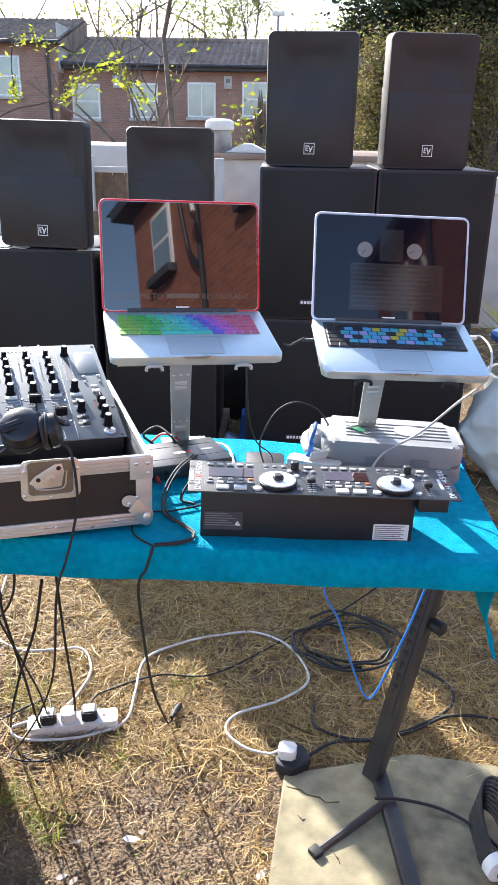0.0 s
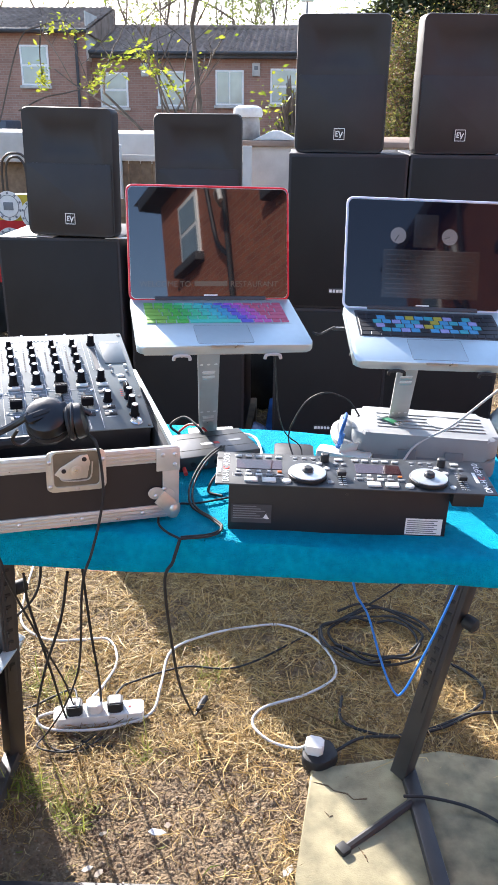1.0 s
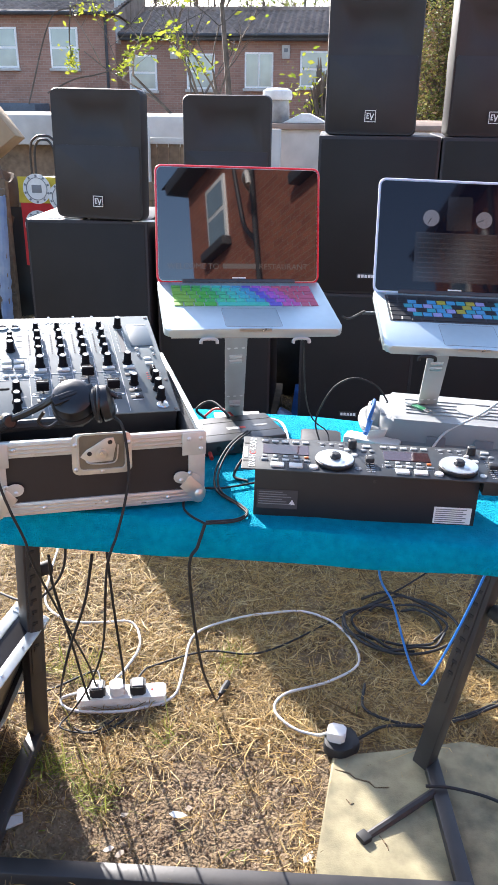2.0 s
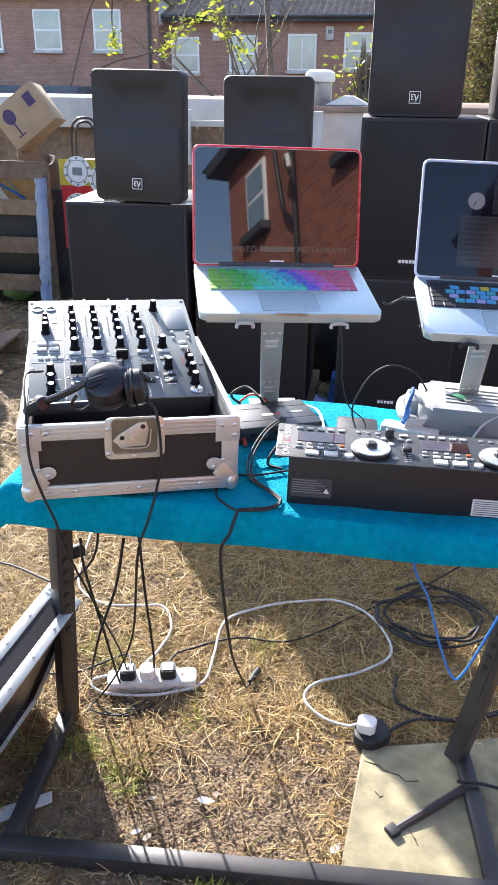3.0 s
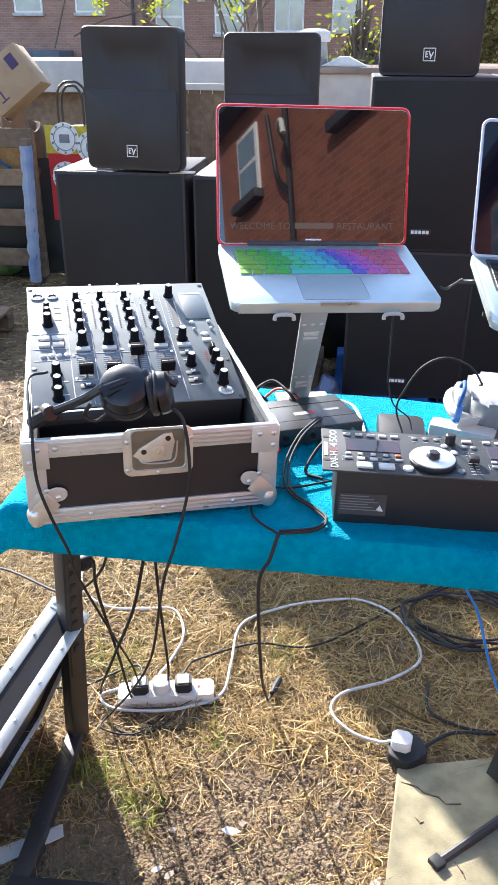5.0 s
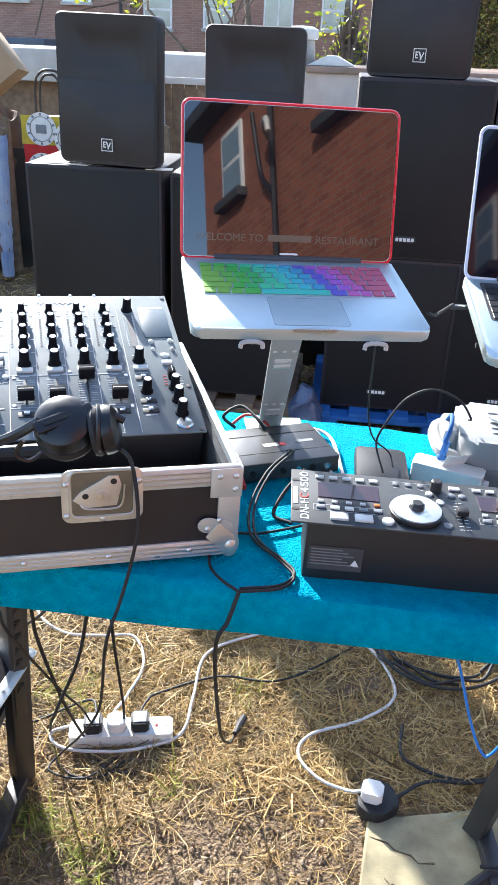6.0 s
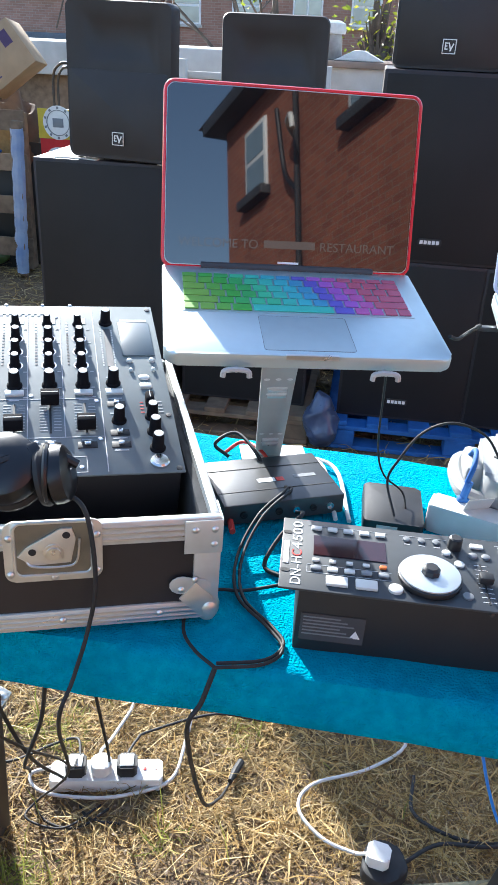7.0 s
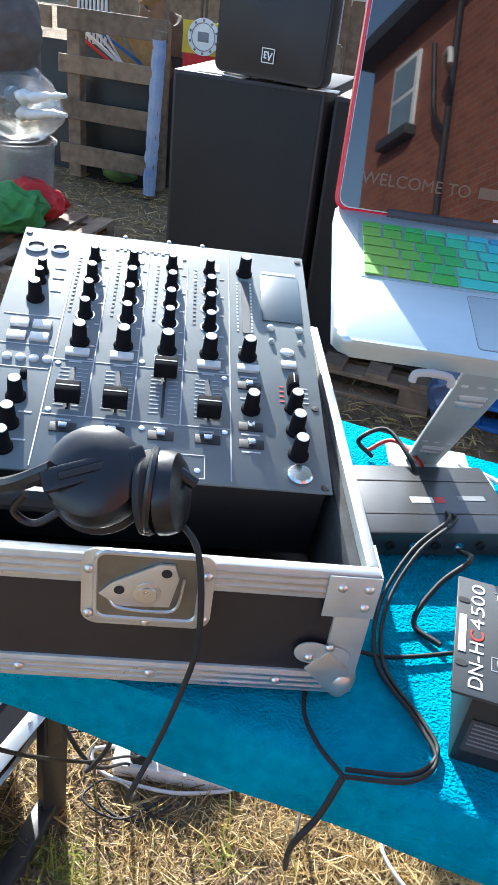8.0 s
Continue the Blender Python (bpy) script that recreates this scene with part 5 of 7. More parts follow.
for z0, z1 in ((0.10, 0.24), (0.42, 0.55), (0.73, 0.85), (1.01, 1.15)):
    part("fence_board", box(0, 1.0, 0, 0.022, z0, z1, 0.003, 1), WOOD, fence2)
for x0 in (0.02, 0.5, 0.9):
    part("fence_upright", box(x0, x0 + 0.09, 0.0225, 0.12, 0, 1.13, 0.004, 1), WOOD, fence2)
pst = thing("wooden_post", "post wrapped in torn blue plastic", "post", pose(-2.53, 6.44, -0.12, 1, 3, 0))
b = bmesh.new()
pts = [(0.002 * math.sin(k * 2.1), 0.002 * math.cos(k * 1.7), 0.03 + k * 0.052) for k in range(21)]
part("wrapping", tube(pts, [0.047 + 0.007 * noise.noise((k * 0.9, 1, 2)) for k in range(21)], 9), mat("faded_blue_plastic", (0.16, 0.24, 0.42), 0.35, vary=0.3, scale=7, bump=0.6, bscale=20, tint=(0.45, 0.5, 0.58)), pst, "torn blue and white plastic wrapping")
part("timber", box(-0.035, 0.035, -0.03, 0.03, 0, 1.12, 0.004), WOOD, pst)
pallet(pose(-3.06, 4.29, -0.125, 0, 0, 2), "low wooden pallet lying on the ground", 0.82, 1.08, slats=5)

# banner hung on the fence
bn = thing("banner", "red and yellow printed cloth hung over the fence", "banner", pose(-2.37, 6.556, -0.07, 0, 0, -2))


def sheet(x0, x1, z0, z1, wob, y=0.0, th=0.003):
    b = bmesh.new()
    g = [[b.verts.new((x0 + (x1 - x0) * i / 14, y + wob * math.sin(i * 0.9 + j * 0.3), z0 + (z1 - z0) * j / 10)) for i in range(15)] for j in range(11)]
    for j in range(10):
        for i in range(14):
            b.faces.new((g[j][i], g[j][i + 1], g[j + 1][i + 1], g[j + 1][i]))
    r = bmesh.ops.extrude_face_region(b, geom=list(b.faces))
    bmesh.ops.translate(b, vec=(0, th, 0), verts=[v for v in r["geom"] if isinstance(v, bmesh.types.BMVert)])
    return b


part("yellow_panel", sheet(0, 0.5, 0.95, 1.15, 0.006), FLAG_Y, bn, smooth=60)
part("red_panel", sheet(0.01, 0.5, 0.45, 0.948, 0.006), FLAG_R, bn, smooth=60)
for x, z in ((0.16, 1.06), (0.15, 0.78), (0.37, 1.0)):
    part("printed_disc", lathe([(0.115, 0), (0.115, 0.002), (0.09, 0.0025), (0.09, 0.001), (0.08, 0.001), (0.08, 0.0028), (0.03, 0.003)], 28, m=pose(x, -0.010, z, 90)), WHITE, bn, "white printed roundel")
    part("disc_ring", tube([(x + 0.085 * math.cos(a), -0.014, z + 0.085 * math.sin(a)) for a in [i * 0.2094 for i in range(30)]], 0.003, 4, closed=True), TOOLDK, bn)
    for a in range(10):
        part("print_bar", box(-0.008, 0.008, -0.016, -0.014, 0.092, 0.108, m=Matrix.Translation((x, 0, z)) @ pose(0, 0, 0, 0, 36 * a, 0)), TOOLDK, bn)
    part("disc_emblem", box(x - 0.04, x + 0.04, -0.016, -0.0135, z - 0.03, z + 0.03, 0.002), TOOLDK, bn)

def lumpy(r, h, seed, n=44, rings=30, squash=1.0, crumple=1.0):
    """A creased, slumped bag or heap of cloth standing on its base."""
    b = bmesh.new()
    lathe([(r * (math.sin(math.pi * min(0.97, max(0.06, 0.12 + 0.84 * j / rings))) ** 0.6), h * j / rings) for j in range(rings + 1)], n, bm=b)
    for v in b.verts:
        c = v.co.copy()
        off = Vector((seed, seed * 0.7, 0))
        big = noise.noise(c * (1.6 / r) * 0.5 + off)
        crease = 1 - abs(noise.noise(c * (3.2 / r) * 0.5 + off * 2)) * 2
        fine = 1 - abs(noise.noise(c * (8.0 / r) * 0.5 + off * 3)) * 2
        k = 1 + 0.38 * big + crumple * (0.13 * crease + 0.05 * fine)
        v.co.x, v.co.y = c.x * k + 0.12 * r * big, c.y * k * squash
        if c.z > 0.02:
            v.co.z = c.z * (1 + 0.22 * crumple * noise.noise(c * (2.0 / r) * 0.5 * crumple + off * 4))
    return b


# cardboard box tipped on the junk pile behind the fence
cb = thing("cardboard_box", "tipped cardboard box printed with a wine glass", "box", Matrix.Translation((-2.63, 6.68, 1.375)) @ pose(0, 0, 0, -8, -37, 10))
part("body", box(-0.205, 0.205, -0.14, 0.14, -0.165, 0.165, 0.004), CARD, cb)
part("flap", box(-0.2, 0.2, -0.138, 0.0, 0.1655, 0.169), CARD, cb)
part("glass_print", prism([(-0.05 + 0.05 * math.cos(radians(a)), 0.05 + 0.06 * math.sin(radians(a))) for a in range(0, 360, 20)], 0, 0.001, m=Matrix.Translation((-0.045, -0.1405, 0.01)) @ pose(0, 0, 0, 90)), CARD_PR, cb)
part("glass_print", box(-0.10, -0.088, -0.1415, -0.1405, -0.10, 0.0), CARD_PR, cb)
part("glass_print", box(-0.13, -0.058, -0.1415, -0.1405, -0.108, -0.098), CARD_PR, cb)
part("dark_band", box(0.08, 0.15, -0.1415, -0.1405, 0.02, 0.12), CARD_PR, cb)
# black sheet added to stand in for the deep shade behind the fence
VOID_BLACK = mat("void_black", (0.012, 0.012, 0.013), 0.5, vary=0.2, scale=5, bump=0.8, bscale=14)
solid("tarpaulin", sheet(0, 1.9, 0, 0.93, 0.035), VOID_BLACK, "added black sheet standing in for the shade behind the fence", "tarpaulin", pose(-4.1, 6.86, -0.13, -5, 0, 0), smooth=60)
solid("lumpy_heap", lumpy(0.17, 1.36, 51.0), mat("brown_sacking", (0.13, 0.085, 0.055), 0.9, vary=0.25, scale=9, bump=0.5), "brown sacking heaped under the cardboard box", "sack", pose(-2.78, 7.06, -0.13), "junk behind the fence", smooth=70)
pan = thing("corrugated_panel", "pale corrugated sheet leaning on junk behind the fence", "panel", pose(-3.63, 7.3, -0.13, -4, 0, 3))
for k in range(8):
    part("rib", box(0.034 * k, 0.034 * k + 0.022, 0, 0.02, 0, 1.62, 0.004, 1), RENDER_W, pan)
part("backing", box(0, 0.265, 0.0205, 0.03, 0, 1.62), DARKGREY, pan)
pile = thing("scrap_pile", "scrap strips and sheets on an added dark crate behind the fence", "scrap pile")
# crate added to carry the strips, black to match the shade around it
part("crate", box(-3.25, -2.66, 6.69, 6.84, -0.14, 0.64, 0.01), VOID_BLACK, pile, "added black crate under the scrap strips")
for k, (x0, z0, x1, z1, r, mt) in enumerate(((-3.19, 0.98, -2.82, 0.67, 0.010, WHITE), (-3.20, 0.90, -2.92, 0.72, 0.014, BAG_W), (-3.10, 1.0, -2.86, 0.66, 0.008, WHITE_CAB), (-3.16, 0.95, -2.76, 0.74, 0.011, BLUE_PL), (-3.22, 0.84, -2.98, 0.70, 0.012, FLAG_R), (-3.02, 1.05, -2.72, 0.62, 0.010, TOOLDK))):
    part("scrap_strip", tube([(x0, 6.70 + 0.012 * k, z0), (x1, 6.71 + 0.012 * k, z1)] if k else [(x0 - 0.02, 6.70, z0 + 0.02), (x1, 6.70, z1)], r, 4), mt, pile)
part("woven_sheet", sheet(-3.02, -2.6, 0.63, 1.02, 0.008, 6.80), mat("woven_tan", (0.36, 0.24, 0.10), 0.8, vary=0.2, scale=30, bump=0.4), pile, "tan woven sheet", smooth=60)
ch = thing("metal_chair", "black bent-metal chair back behind the fence", "chair", pose(-2.27, 6.95, -0.13))
for rr, h in ((0.12, 1.50), (0.085, 1.47)):
    part("back_hoop", tube(spline([(-rr, 0, 1.0), (-rr, 0, h - 0.12), (-rr * 0.6, 0, h - 0.02), (0, 0, h), (rr * 0.6, 0, h - 0.02), (rr, 0, h - 0.12), (rr, 0, 1.0)]), 0.010, 8), STEEL_BLK, ch)
part("seat", lathe([(0.19, 0.98), (0.2, 0.99), (0.2, 1.01), (0.18, 1.02)], 24, m=pose(0, 0.2, 0.13, 8, 0, 0)), STEEL_BLK, ch)
for x, y in ((-0.12, 0.0), (0.12, 0.0), (-0.13, 0.36), (0.13, 0.36)):
    part("leg", tube([(x, y, 1.1), (x * 1.2, y, 0.0)], 0.011, 8), STEEL_BLK, ch)

# sacks and cloths on the low pallet
solid("plastic_tub", lathe([(0.17, 0), (0.19, 0.01), (0.21, 0.36), (0.225, 0.37), (0.225, 0.39), (0.2, 0.39), (0.19, 0.06), (0.01, 0.05)], 28), BAG_C, "cloudy clear plastic tub on the low pallet", "tub", pose(-2.90, 5.35, 0.02))
solid("plastic_sack", lumpy(0.25, 0.42, 3.0), BAG_C, "crumpled clear polythene sack on the tub", "sack", pose(-2.95, 5.4, 0.40), smooth=70)
for k in range(2):
    solid("sack_tie", tube(spline([(-2.85, 5.2, 0.60 + 0.09 * k), (-2.70, 5.16, 0.60 + 0.09 * k), (-2.55, 5.14, 0.63 + 0.09 * k), (-2.44, 5.12, 0.64 + 0.10 * k)]), [0.035 * (1 - i / 22) * (1 + 1.1 * noise.noise((i * 0.9, k * 3.1, 0))) + 0.006 for i in range(19)], 7), BAG_W, "twisted white polythene end of the sack", "sack", group="sack ends", smooth=70)
solid("canvas_sack", lumpy(0.21, 0.62, 77.0), mat("brown_canvas", (0.11, 0.09, 0.08), 0.9, vary=0.2, scale=10, bump=0.4), "brown canvas bundle heaped on the sack", "bundle", pose(-3.02, 5.45, 0.72), smooth=70)
solid("green_cloth", lumpy(0.21, 0.24, 7.0, 90, 60, 0.8, 2.2), GREEN_CL, "heap of green cloth on the pallet", "cloth", pose(-2.70, 4.86, 0.02), smooth=70)
solid("red_cloth", lumpy(0.19, 0.20, 19.0, 90, 60, 0.7, 2.0), FLAG_R, "folded red cloth on the pallet", "cloth", pose(-2.72, 5.17, 0.02), smooth=70)
solid("green_bottle_bag", lumpy(0.14, 0.22, 12.0), mat("green_polythene", (0.18, 0.3, 0.1), 0.3, vary=0.3, scale=9), "bag of green bottles behind the fence", "bag", pose(-2.88, 6.70, -0.1), smooth=70)
# sack and box by the right-hand stack
solid("plastic_sack", lumpy(0.33, 0.72, 21.0, 60, 44), BAG_W, "large white plastic sack standing on the ground", "sack", pose(1.56, 4.15, -0.12), smooth=70)
solid("blue_basin", lathe([(0.2, 0), (0.21, 0.01), (0.2, 0.03), (0.05, 0.04)], 24), BLUE_PL, "shallow blue plastic basin resting on the sack", "basin", pose(1.55, 4.45, 0.62))

# ---- background buildings ----


def window(m, w, h, parent, two=True):
    wd = part("window", prism(rounded(0, w, 0, h, 0.01, 1), 0, 0.05, m=pose(0, 0, 0, 90)), UPVC, parent, "white plastic window", m=m)
    bars = [(0.06, w - 0.06, h * 0.53, h - 0.06), (0.06, w - 0.06, 0.06, h * 0.47)] if two else [(0.05, w / 2 - 0.025, 0.06, h - 0.06), (w / 2 + 0.025, w - 0.05, 0.06, h - 0.06)]
    for x0, x1, z0, z1 in bars:
        part("pane", box(x0, x1, -0.056, -0.051, z0, z1), PANE, wd)
    part("sill", box(-0.05, w + 0.05, -0.14, 0.0, -0.10, -0.005, 0.01), RENDER_W, wd)
    return wd


def pantile_roof(parent, x0, x1, y0, z0, y1, z1, pitch=0.24, rows=11):
    """Wavy clay tiles in courses, each course lapping the one below, over a sloping deck."""
    b = bmesh.new()
    q = [b.verts.new(p) for p in ((x0, y0, z0 - 0.05), (x1, y0, z0 - 0.05), (x1, y1, z1 - 0.05), (x0, y1, z1 - 0.05), (x0, y1, z0 - 0.3), (x1, y1, z0 - 0.3))]
    for f in ((0, 1, 2, 3), (3, 2, 5, 4), (0, 3, 4), (1, 5, 2), (0, 4, 5, 1)):
        b.faces.new([q[i] for i in f])
    roof = part("roof", b, TILE, parent)
    n = int((x1 - x0) / pitch) * 6
    for c in range(rows):
        vs = []
        for e, lift in ((-0.02, -0.01), (0, 0.04), (1.08, 0.0)):
            t = (c + e) / rows
            for i in range(n + 1):
                vs.append((x0 + (x1 - x0) * i / n, y0 + (y1 - y0) * t, z0 + (z1 - z0) * t + lift + 0.03 * math.sin(i * math.pi / 3)))
        fs = [(k * (n + 1) + i, k * (n + 1) + i + 1, (k + 1) * (n + 1) + i + 1, (k + 1) * (n + 1) + i) for k in range(2) for i in range(n)]
        me = bpy.data.meshes.new("tile_course")
        me.from_pydata(vs, [], fs)
        me.materials.append(TILE)
        me.polygons.foreach_set("use_smooth", [True] * len(me.polygons))
        part("tile_course", me, TILE, roof)


HY = 30.0
h1 = thing("terraced_house", "brown brick terraced house with a pantile roof", "house", group="terraced houses")
part("wall", box(-7.45, 6.0, HY, HY + 7, -1.5, 3.75), BRICK, h1)
pantile_roof(h1, -7.5, 6.2, HY - 0.35, 3.70, HY + 3.4, 4.75)
part("ridge", tube([(-7.5, HY + 3.4, 4.76), (6.2, HY + 3.4, 4.76)], 0.13, 8), TILE, h1)
part("fascia", box(-7.5, 6.2, HY - 0.33, HY - 0.005, 3.52, 3.68, 0.01), DARKGREY, h1)
part("gutter", tube([(-7.5, HY - 0.4, 3.68), (6.2, HY - 0.4, 3.68)], 0.06, 8), DARKGREY, h1)
for k, x in enumerate((-7.18, -5.15, -3.13, -1.23)):
    window(pose(x, HY, 1.96 + 0.05 * k), 0.98, 1.12, h1, k != 2)
for x, z in ((-5.72, 2.95), (-1.86, 2.98)):
    al = part("alarm_box", box(x, x + 0.27, HY - 0.10, HY - 0.005, z, z + 0.42, 0.02), RENDER_W, h1, "weathered white alarm box")
    part("alarm_label", box(x + 0.07, x + 0.2, HY - 0.106, HY - 0.101, z + 0.2, z + 0.32), TOOLDK, al)
h2 = thing("terraced_house", "taller brown brick terraced house with white windows", "house", group="terraced houses")
part("wall", box(-26, -7.46, HY - 0.7, HY + 7, -1.5, 4.35), BRICK, h2)
part("gable_render", box(-7.459, -7.43, HY - 0.6, HY + 3.3, 3.4, 4.9), RENDER_W, h2)
pantile_roof(h2, -26, -7.3, HY - 1.0, 4.3, HY + 3.4, 5.45)
part("gutter", tube([(-26, HY - 1.05, 4.28), (-7.3, HY - 1.05, 4.28)], 0.07, 8), DARKGREY, h2)
part("drain_pipe", tube([(-7.75, HY - 0.78, -1.5), (-7.75, HY - 0.78, 4.2)], 0.05, 8), DARKGREY, h2)
for x in (-14.0, -11.85, -9.72, -16.2, -18.4):
    window(pose(x, HY - 0.7, 2.62), 0.98, 1.25, h2)
part("canopy_roof", box(-22, -9.9, HY - 2.2, HY - 0.72, 1.05, 1.5, 0.05), mat("slate_blue_felt", (0.12, 0.14, 0.17), 0.8), h2)
h3 = thing("brick_house", "sunlit brick house beyond the conifer", "house")
part("wall", box(5.2, 12, 17, 24, -1, 6), BRICK, h3)
ob = thing("outbuilding", "pale rendered flat-roofed outbuilding", "outbuilding")
part("wall", box(-0.62, 1.9, 9.0, 11.5, -0.5, 1.38), RENDER_W, ob)
part("roof_edge", box(-0.66, 1.94, 8.95, 11.55, 1.381, 1.44, 0.01), TILE, ob, "dark weathered roof edge")
part("roof_cap", prism([(-0.24, 0), (0.24, 0), (0.05, 0.09), (-0.05, 0.09)], 0, 0.4, 0.01, m=pose(-0.2, 9.5, 1.442, 90)), WHITE, ob, "white capping")
vent = thing("flue_drum", "weathered galvanised drum standing on the outbuilding roof", "drum", pose(-0.505, 9.25, 1.442))
part("drum", lathe([(0.13, 0), (0.135, 0.01), (0.13, 0.16), (0.12, 0.22)], 24), mat("galvanised", (0.42, 0.4, 0.38), 0.6, 0.4, vary=0.3, scale=8), vent)
part("lid", lathe([(0.15, 0.222), (0.16, 0.25), (0.15, 0.31), (0.10, 0.335), (0.02, 0.34)], 24), WHITE, vent, "white domed lid")
sh = thing("garden_shed", "low shed with a pale felt roof behind the fence", "shed")
part("wall", box(-5.5, -1.2, 10.5, 12.5, -0.5, 1.12), WOOD, sh)
part("roof", box(-5.6, -1.1, 10.3, 12.7, 1.121, 1.47, 0.02), RENDER_W, sh, "pale roof")
pf = thing("panel_fence", "grey timber panel fence", "fence")
for k in range(14):
    part("fence_board", box(-2.15 + 0.12 * k, -2.04 + 0.12 * k, 8.6, 8.62, -0.2, 1.28, 0.004, 1), WOOD, pf)
part("top_rail", box(-2.2, -0.45, 8.57, 8.598, 1.24, 1.30, 0.005), RENDER_W, pf)
for x in (-1.82, -0.5):
    part("post", box(x, x + 0.09, 8.48, 8.565, -0.2, 1.40, 0.006), RENDER_W, pf)
rf = thing("panel_fence", "pale boundary fence beyond the bass bins", "fence")
part("panel", box(2.0, 7.0, 8.0, 8.05, -0.3, 1.15, 0.01), RENDER_W, rf)
part("top_rail", box(2.0, 7.0, 7.96, 8.1, 1.151, 1.3, 0.01), WHITE, rf)
lp = thing("street_lamp", "grey street lamp above the roofs", "street lamp", pose(-0.1, 38, 0))
part("pole", tube([(0, 0, -1), (0, 0, 6.2)], [0.08, 0.05], 10), TOOLDK, lp)
part("lantern", box(-0.28, 0.28, -0.15, 0.15, 6.2, 6.38, 0.04), BTN, lp)

# ---- trees ----


def leaf_quads(points, size, rnd, flat=0.5):
    vs, fs = [], []
    for p in points:
        a = Vector((rnd.gauss(0, 1), rnd.gauss(0, 1), rnd.gauss(0, flat))).normalized()
        b = a.cross(Vector((rnd.gauss(0, 1), rnd.gauss(0, 1), rnd.gauss(0, 1)))).normalized()
        s = size * rnd.uniform(0.6, 1.35)
        k = len(vs)
        vs += [p - a * s, p + b * s * 0.42, p + a * s, p - b * s * 0.42 + Vector((0, 0, s * 0.15))]
        fs += [(k, k + 1, k + 2, k + 3)]
    return vs, fs


def joined(name, vs, fs, material):
    me = bpy.data.meshes.new(name)
    me.from_pydata([tuple(v) for v in vs], [], fs)
    me.materials.append(material)
    return me


def tree(base, height, seed, label, leaf, leaf_mat, per_tip, spread=0.45, girth=0.06, depth=4, leaf_size=0.06, name="tree", kids=3):
    rnd = random.Random(seed)
    t = thing(name, label, "tree", pose(*base))
    trunk, limbs, tips = bmesh.new(), bmesh.new(), []

    def grow(p, d, length, r, lvl, bm):
        pts, rs, q = [p], [r], p
        for k in range(4):
            w = 0.03 if lvl == 0 else 0.12
            d = (d + Vector((rnd.gauss(0, w), rnd.gauss(0, w), rnd.gauss(0.03, 0.06)))).normalized()
            q = q + d * length / 4
            pts.append(q)
            rs.append(r * (1 - 0.14 * (k + 1)))
        tube(pts, rs, 6 if lvl < 2 else 4, bm=bm, caps=lvl < 2)
        if lvl == depth:
            tips.extend(pts[1:])
            return
        for k in range(kids + (lvl == 0)):
            at = pts[rnd.choice((2, 3, 4))] if lvl else pts[rnd.choice((1, 2, 3, 4))]
            nd = (d + Vector((rnd.gauss(0, 1), rnd.gauss(0, 1), rnd.gauss(0.2, 0.5))) * spread * 1.5).normalized()
            grow(at, nd, length * rnd.uniform(0.5, 0.75), r * 0.5, lvl + 1, limbs)

    grow(Vector((0, 0, 0)), Vector((0, 0, 1)), height * 0.5, girth, 0, trunk)
    part("trunk", trunk, BARK, t)
    part("branchwork", limbs, BARK, t, smooth=60)
    if per_tip:
        pts = []
        for q in tips:
            if rnd.random() < leaf:
                pts += [q + Vector((rnd.gauss(0, 1), rnd.gauss(0, 1), rnd.gauss(0, 1))) * leaf_size * 1.6 for _ in range(per_tip)]
        part("crown", joined("crown", *leaf_quads(pts, leaf_size, rnd), leaf_mat), leaf_mat, t, "spring leaves")
    return t


tree((-1.34, 12.9, -0.2), 6.2, 5, "slender bare tree with sparse spring leaves", 0.05, LEAF_Y, 3, 0.4, 0.075, 4, 0.05)
for k, (x, y, h, lf) in enumerate(((-13, 42, 15, 0.3), (-9.5, 44, 14, 0.2), (-6.2, 41, 15, 0.35), (-3.2, 43, 14, 0.8), (-1.0, 41, 12, 0.9), (-16.5, 45, 15, 0.4), (-4.8, 47, 15, 0.6), (1.5, 46, 9, 1.0), (-7.8, 48, 16, 0.4), (-11.5, 49, 16, 0.4))):
    tree((x, y, -1), h, 30 + k, "tall bare tree with thin pale leaf beyond the roofs", lf, LEAF_P, 2, 0.42, 0.11, 4, 0.11, "background_tree", kids=4)

# leafy sprays reaching across the yard
sp = thing("climbing_branch", "thin branch with fresh yellow-green leaves", "branch")
rnd = random.Random(4)
stems, lpts = bmesh.new(), []
for pts in ([(-2.7, 8.4, 1.7), (-2.4, 8.3, 1.82), (-2.15, 8.2, 1.86), (-1.95, 8.2, 1.92), (-1.85, 8.2, 2.02), (-1.72, 8.2, 2.14), (-1.6, 8.2, 2.18)],
            [(-1.72, 8.2, 2.14), (-1.55, 8.2, 2.22), (-1.4, 8.1, 2.24), (-1.3, 8.0, 2.14)],
            [(-2.9, 8.4, 1.6), (-2.6, 8.3, 2.3), (-2.35, 8.2, 2.42), (-2.1, 8.1, 2.45), (-1.95, 8.1, 2.34)],
            [(-2.35, 8.2, 2.42), (-2.38, 8.2, 2.2), (-2.36, 8.15, 2.05), (-2.33, 8.1, 1.95)],
            [(-1.05, 8.6, 1.2), (-1.15, 8.4, 1.7), (-1.3, 8.2, 2.08), (-1.22, 8.1, 2.05), (-1.1, 8.1, 1.93)]):
    s = spline(pts)
    tube(s, [0.008 - 0.005 * i / len(s) for i in range(len(s))], 5, bm=stems)
    for q in s[len(s) // 2:]:
        if rnd.random() < 0.75:
            lpts += [q + Vector((rnd.gauss(0, 0.045), rnd.gauss(0, 0.06), rnd.gauss(-0.03, 0.045))) for _ in range(9)]
part("stem", stems, BARK, sp)
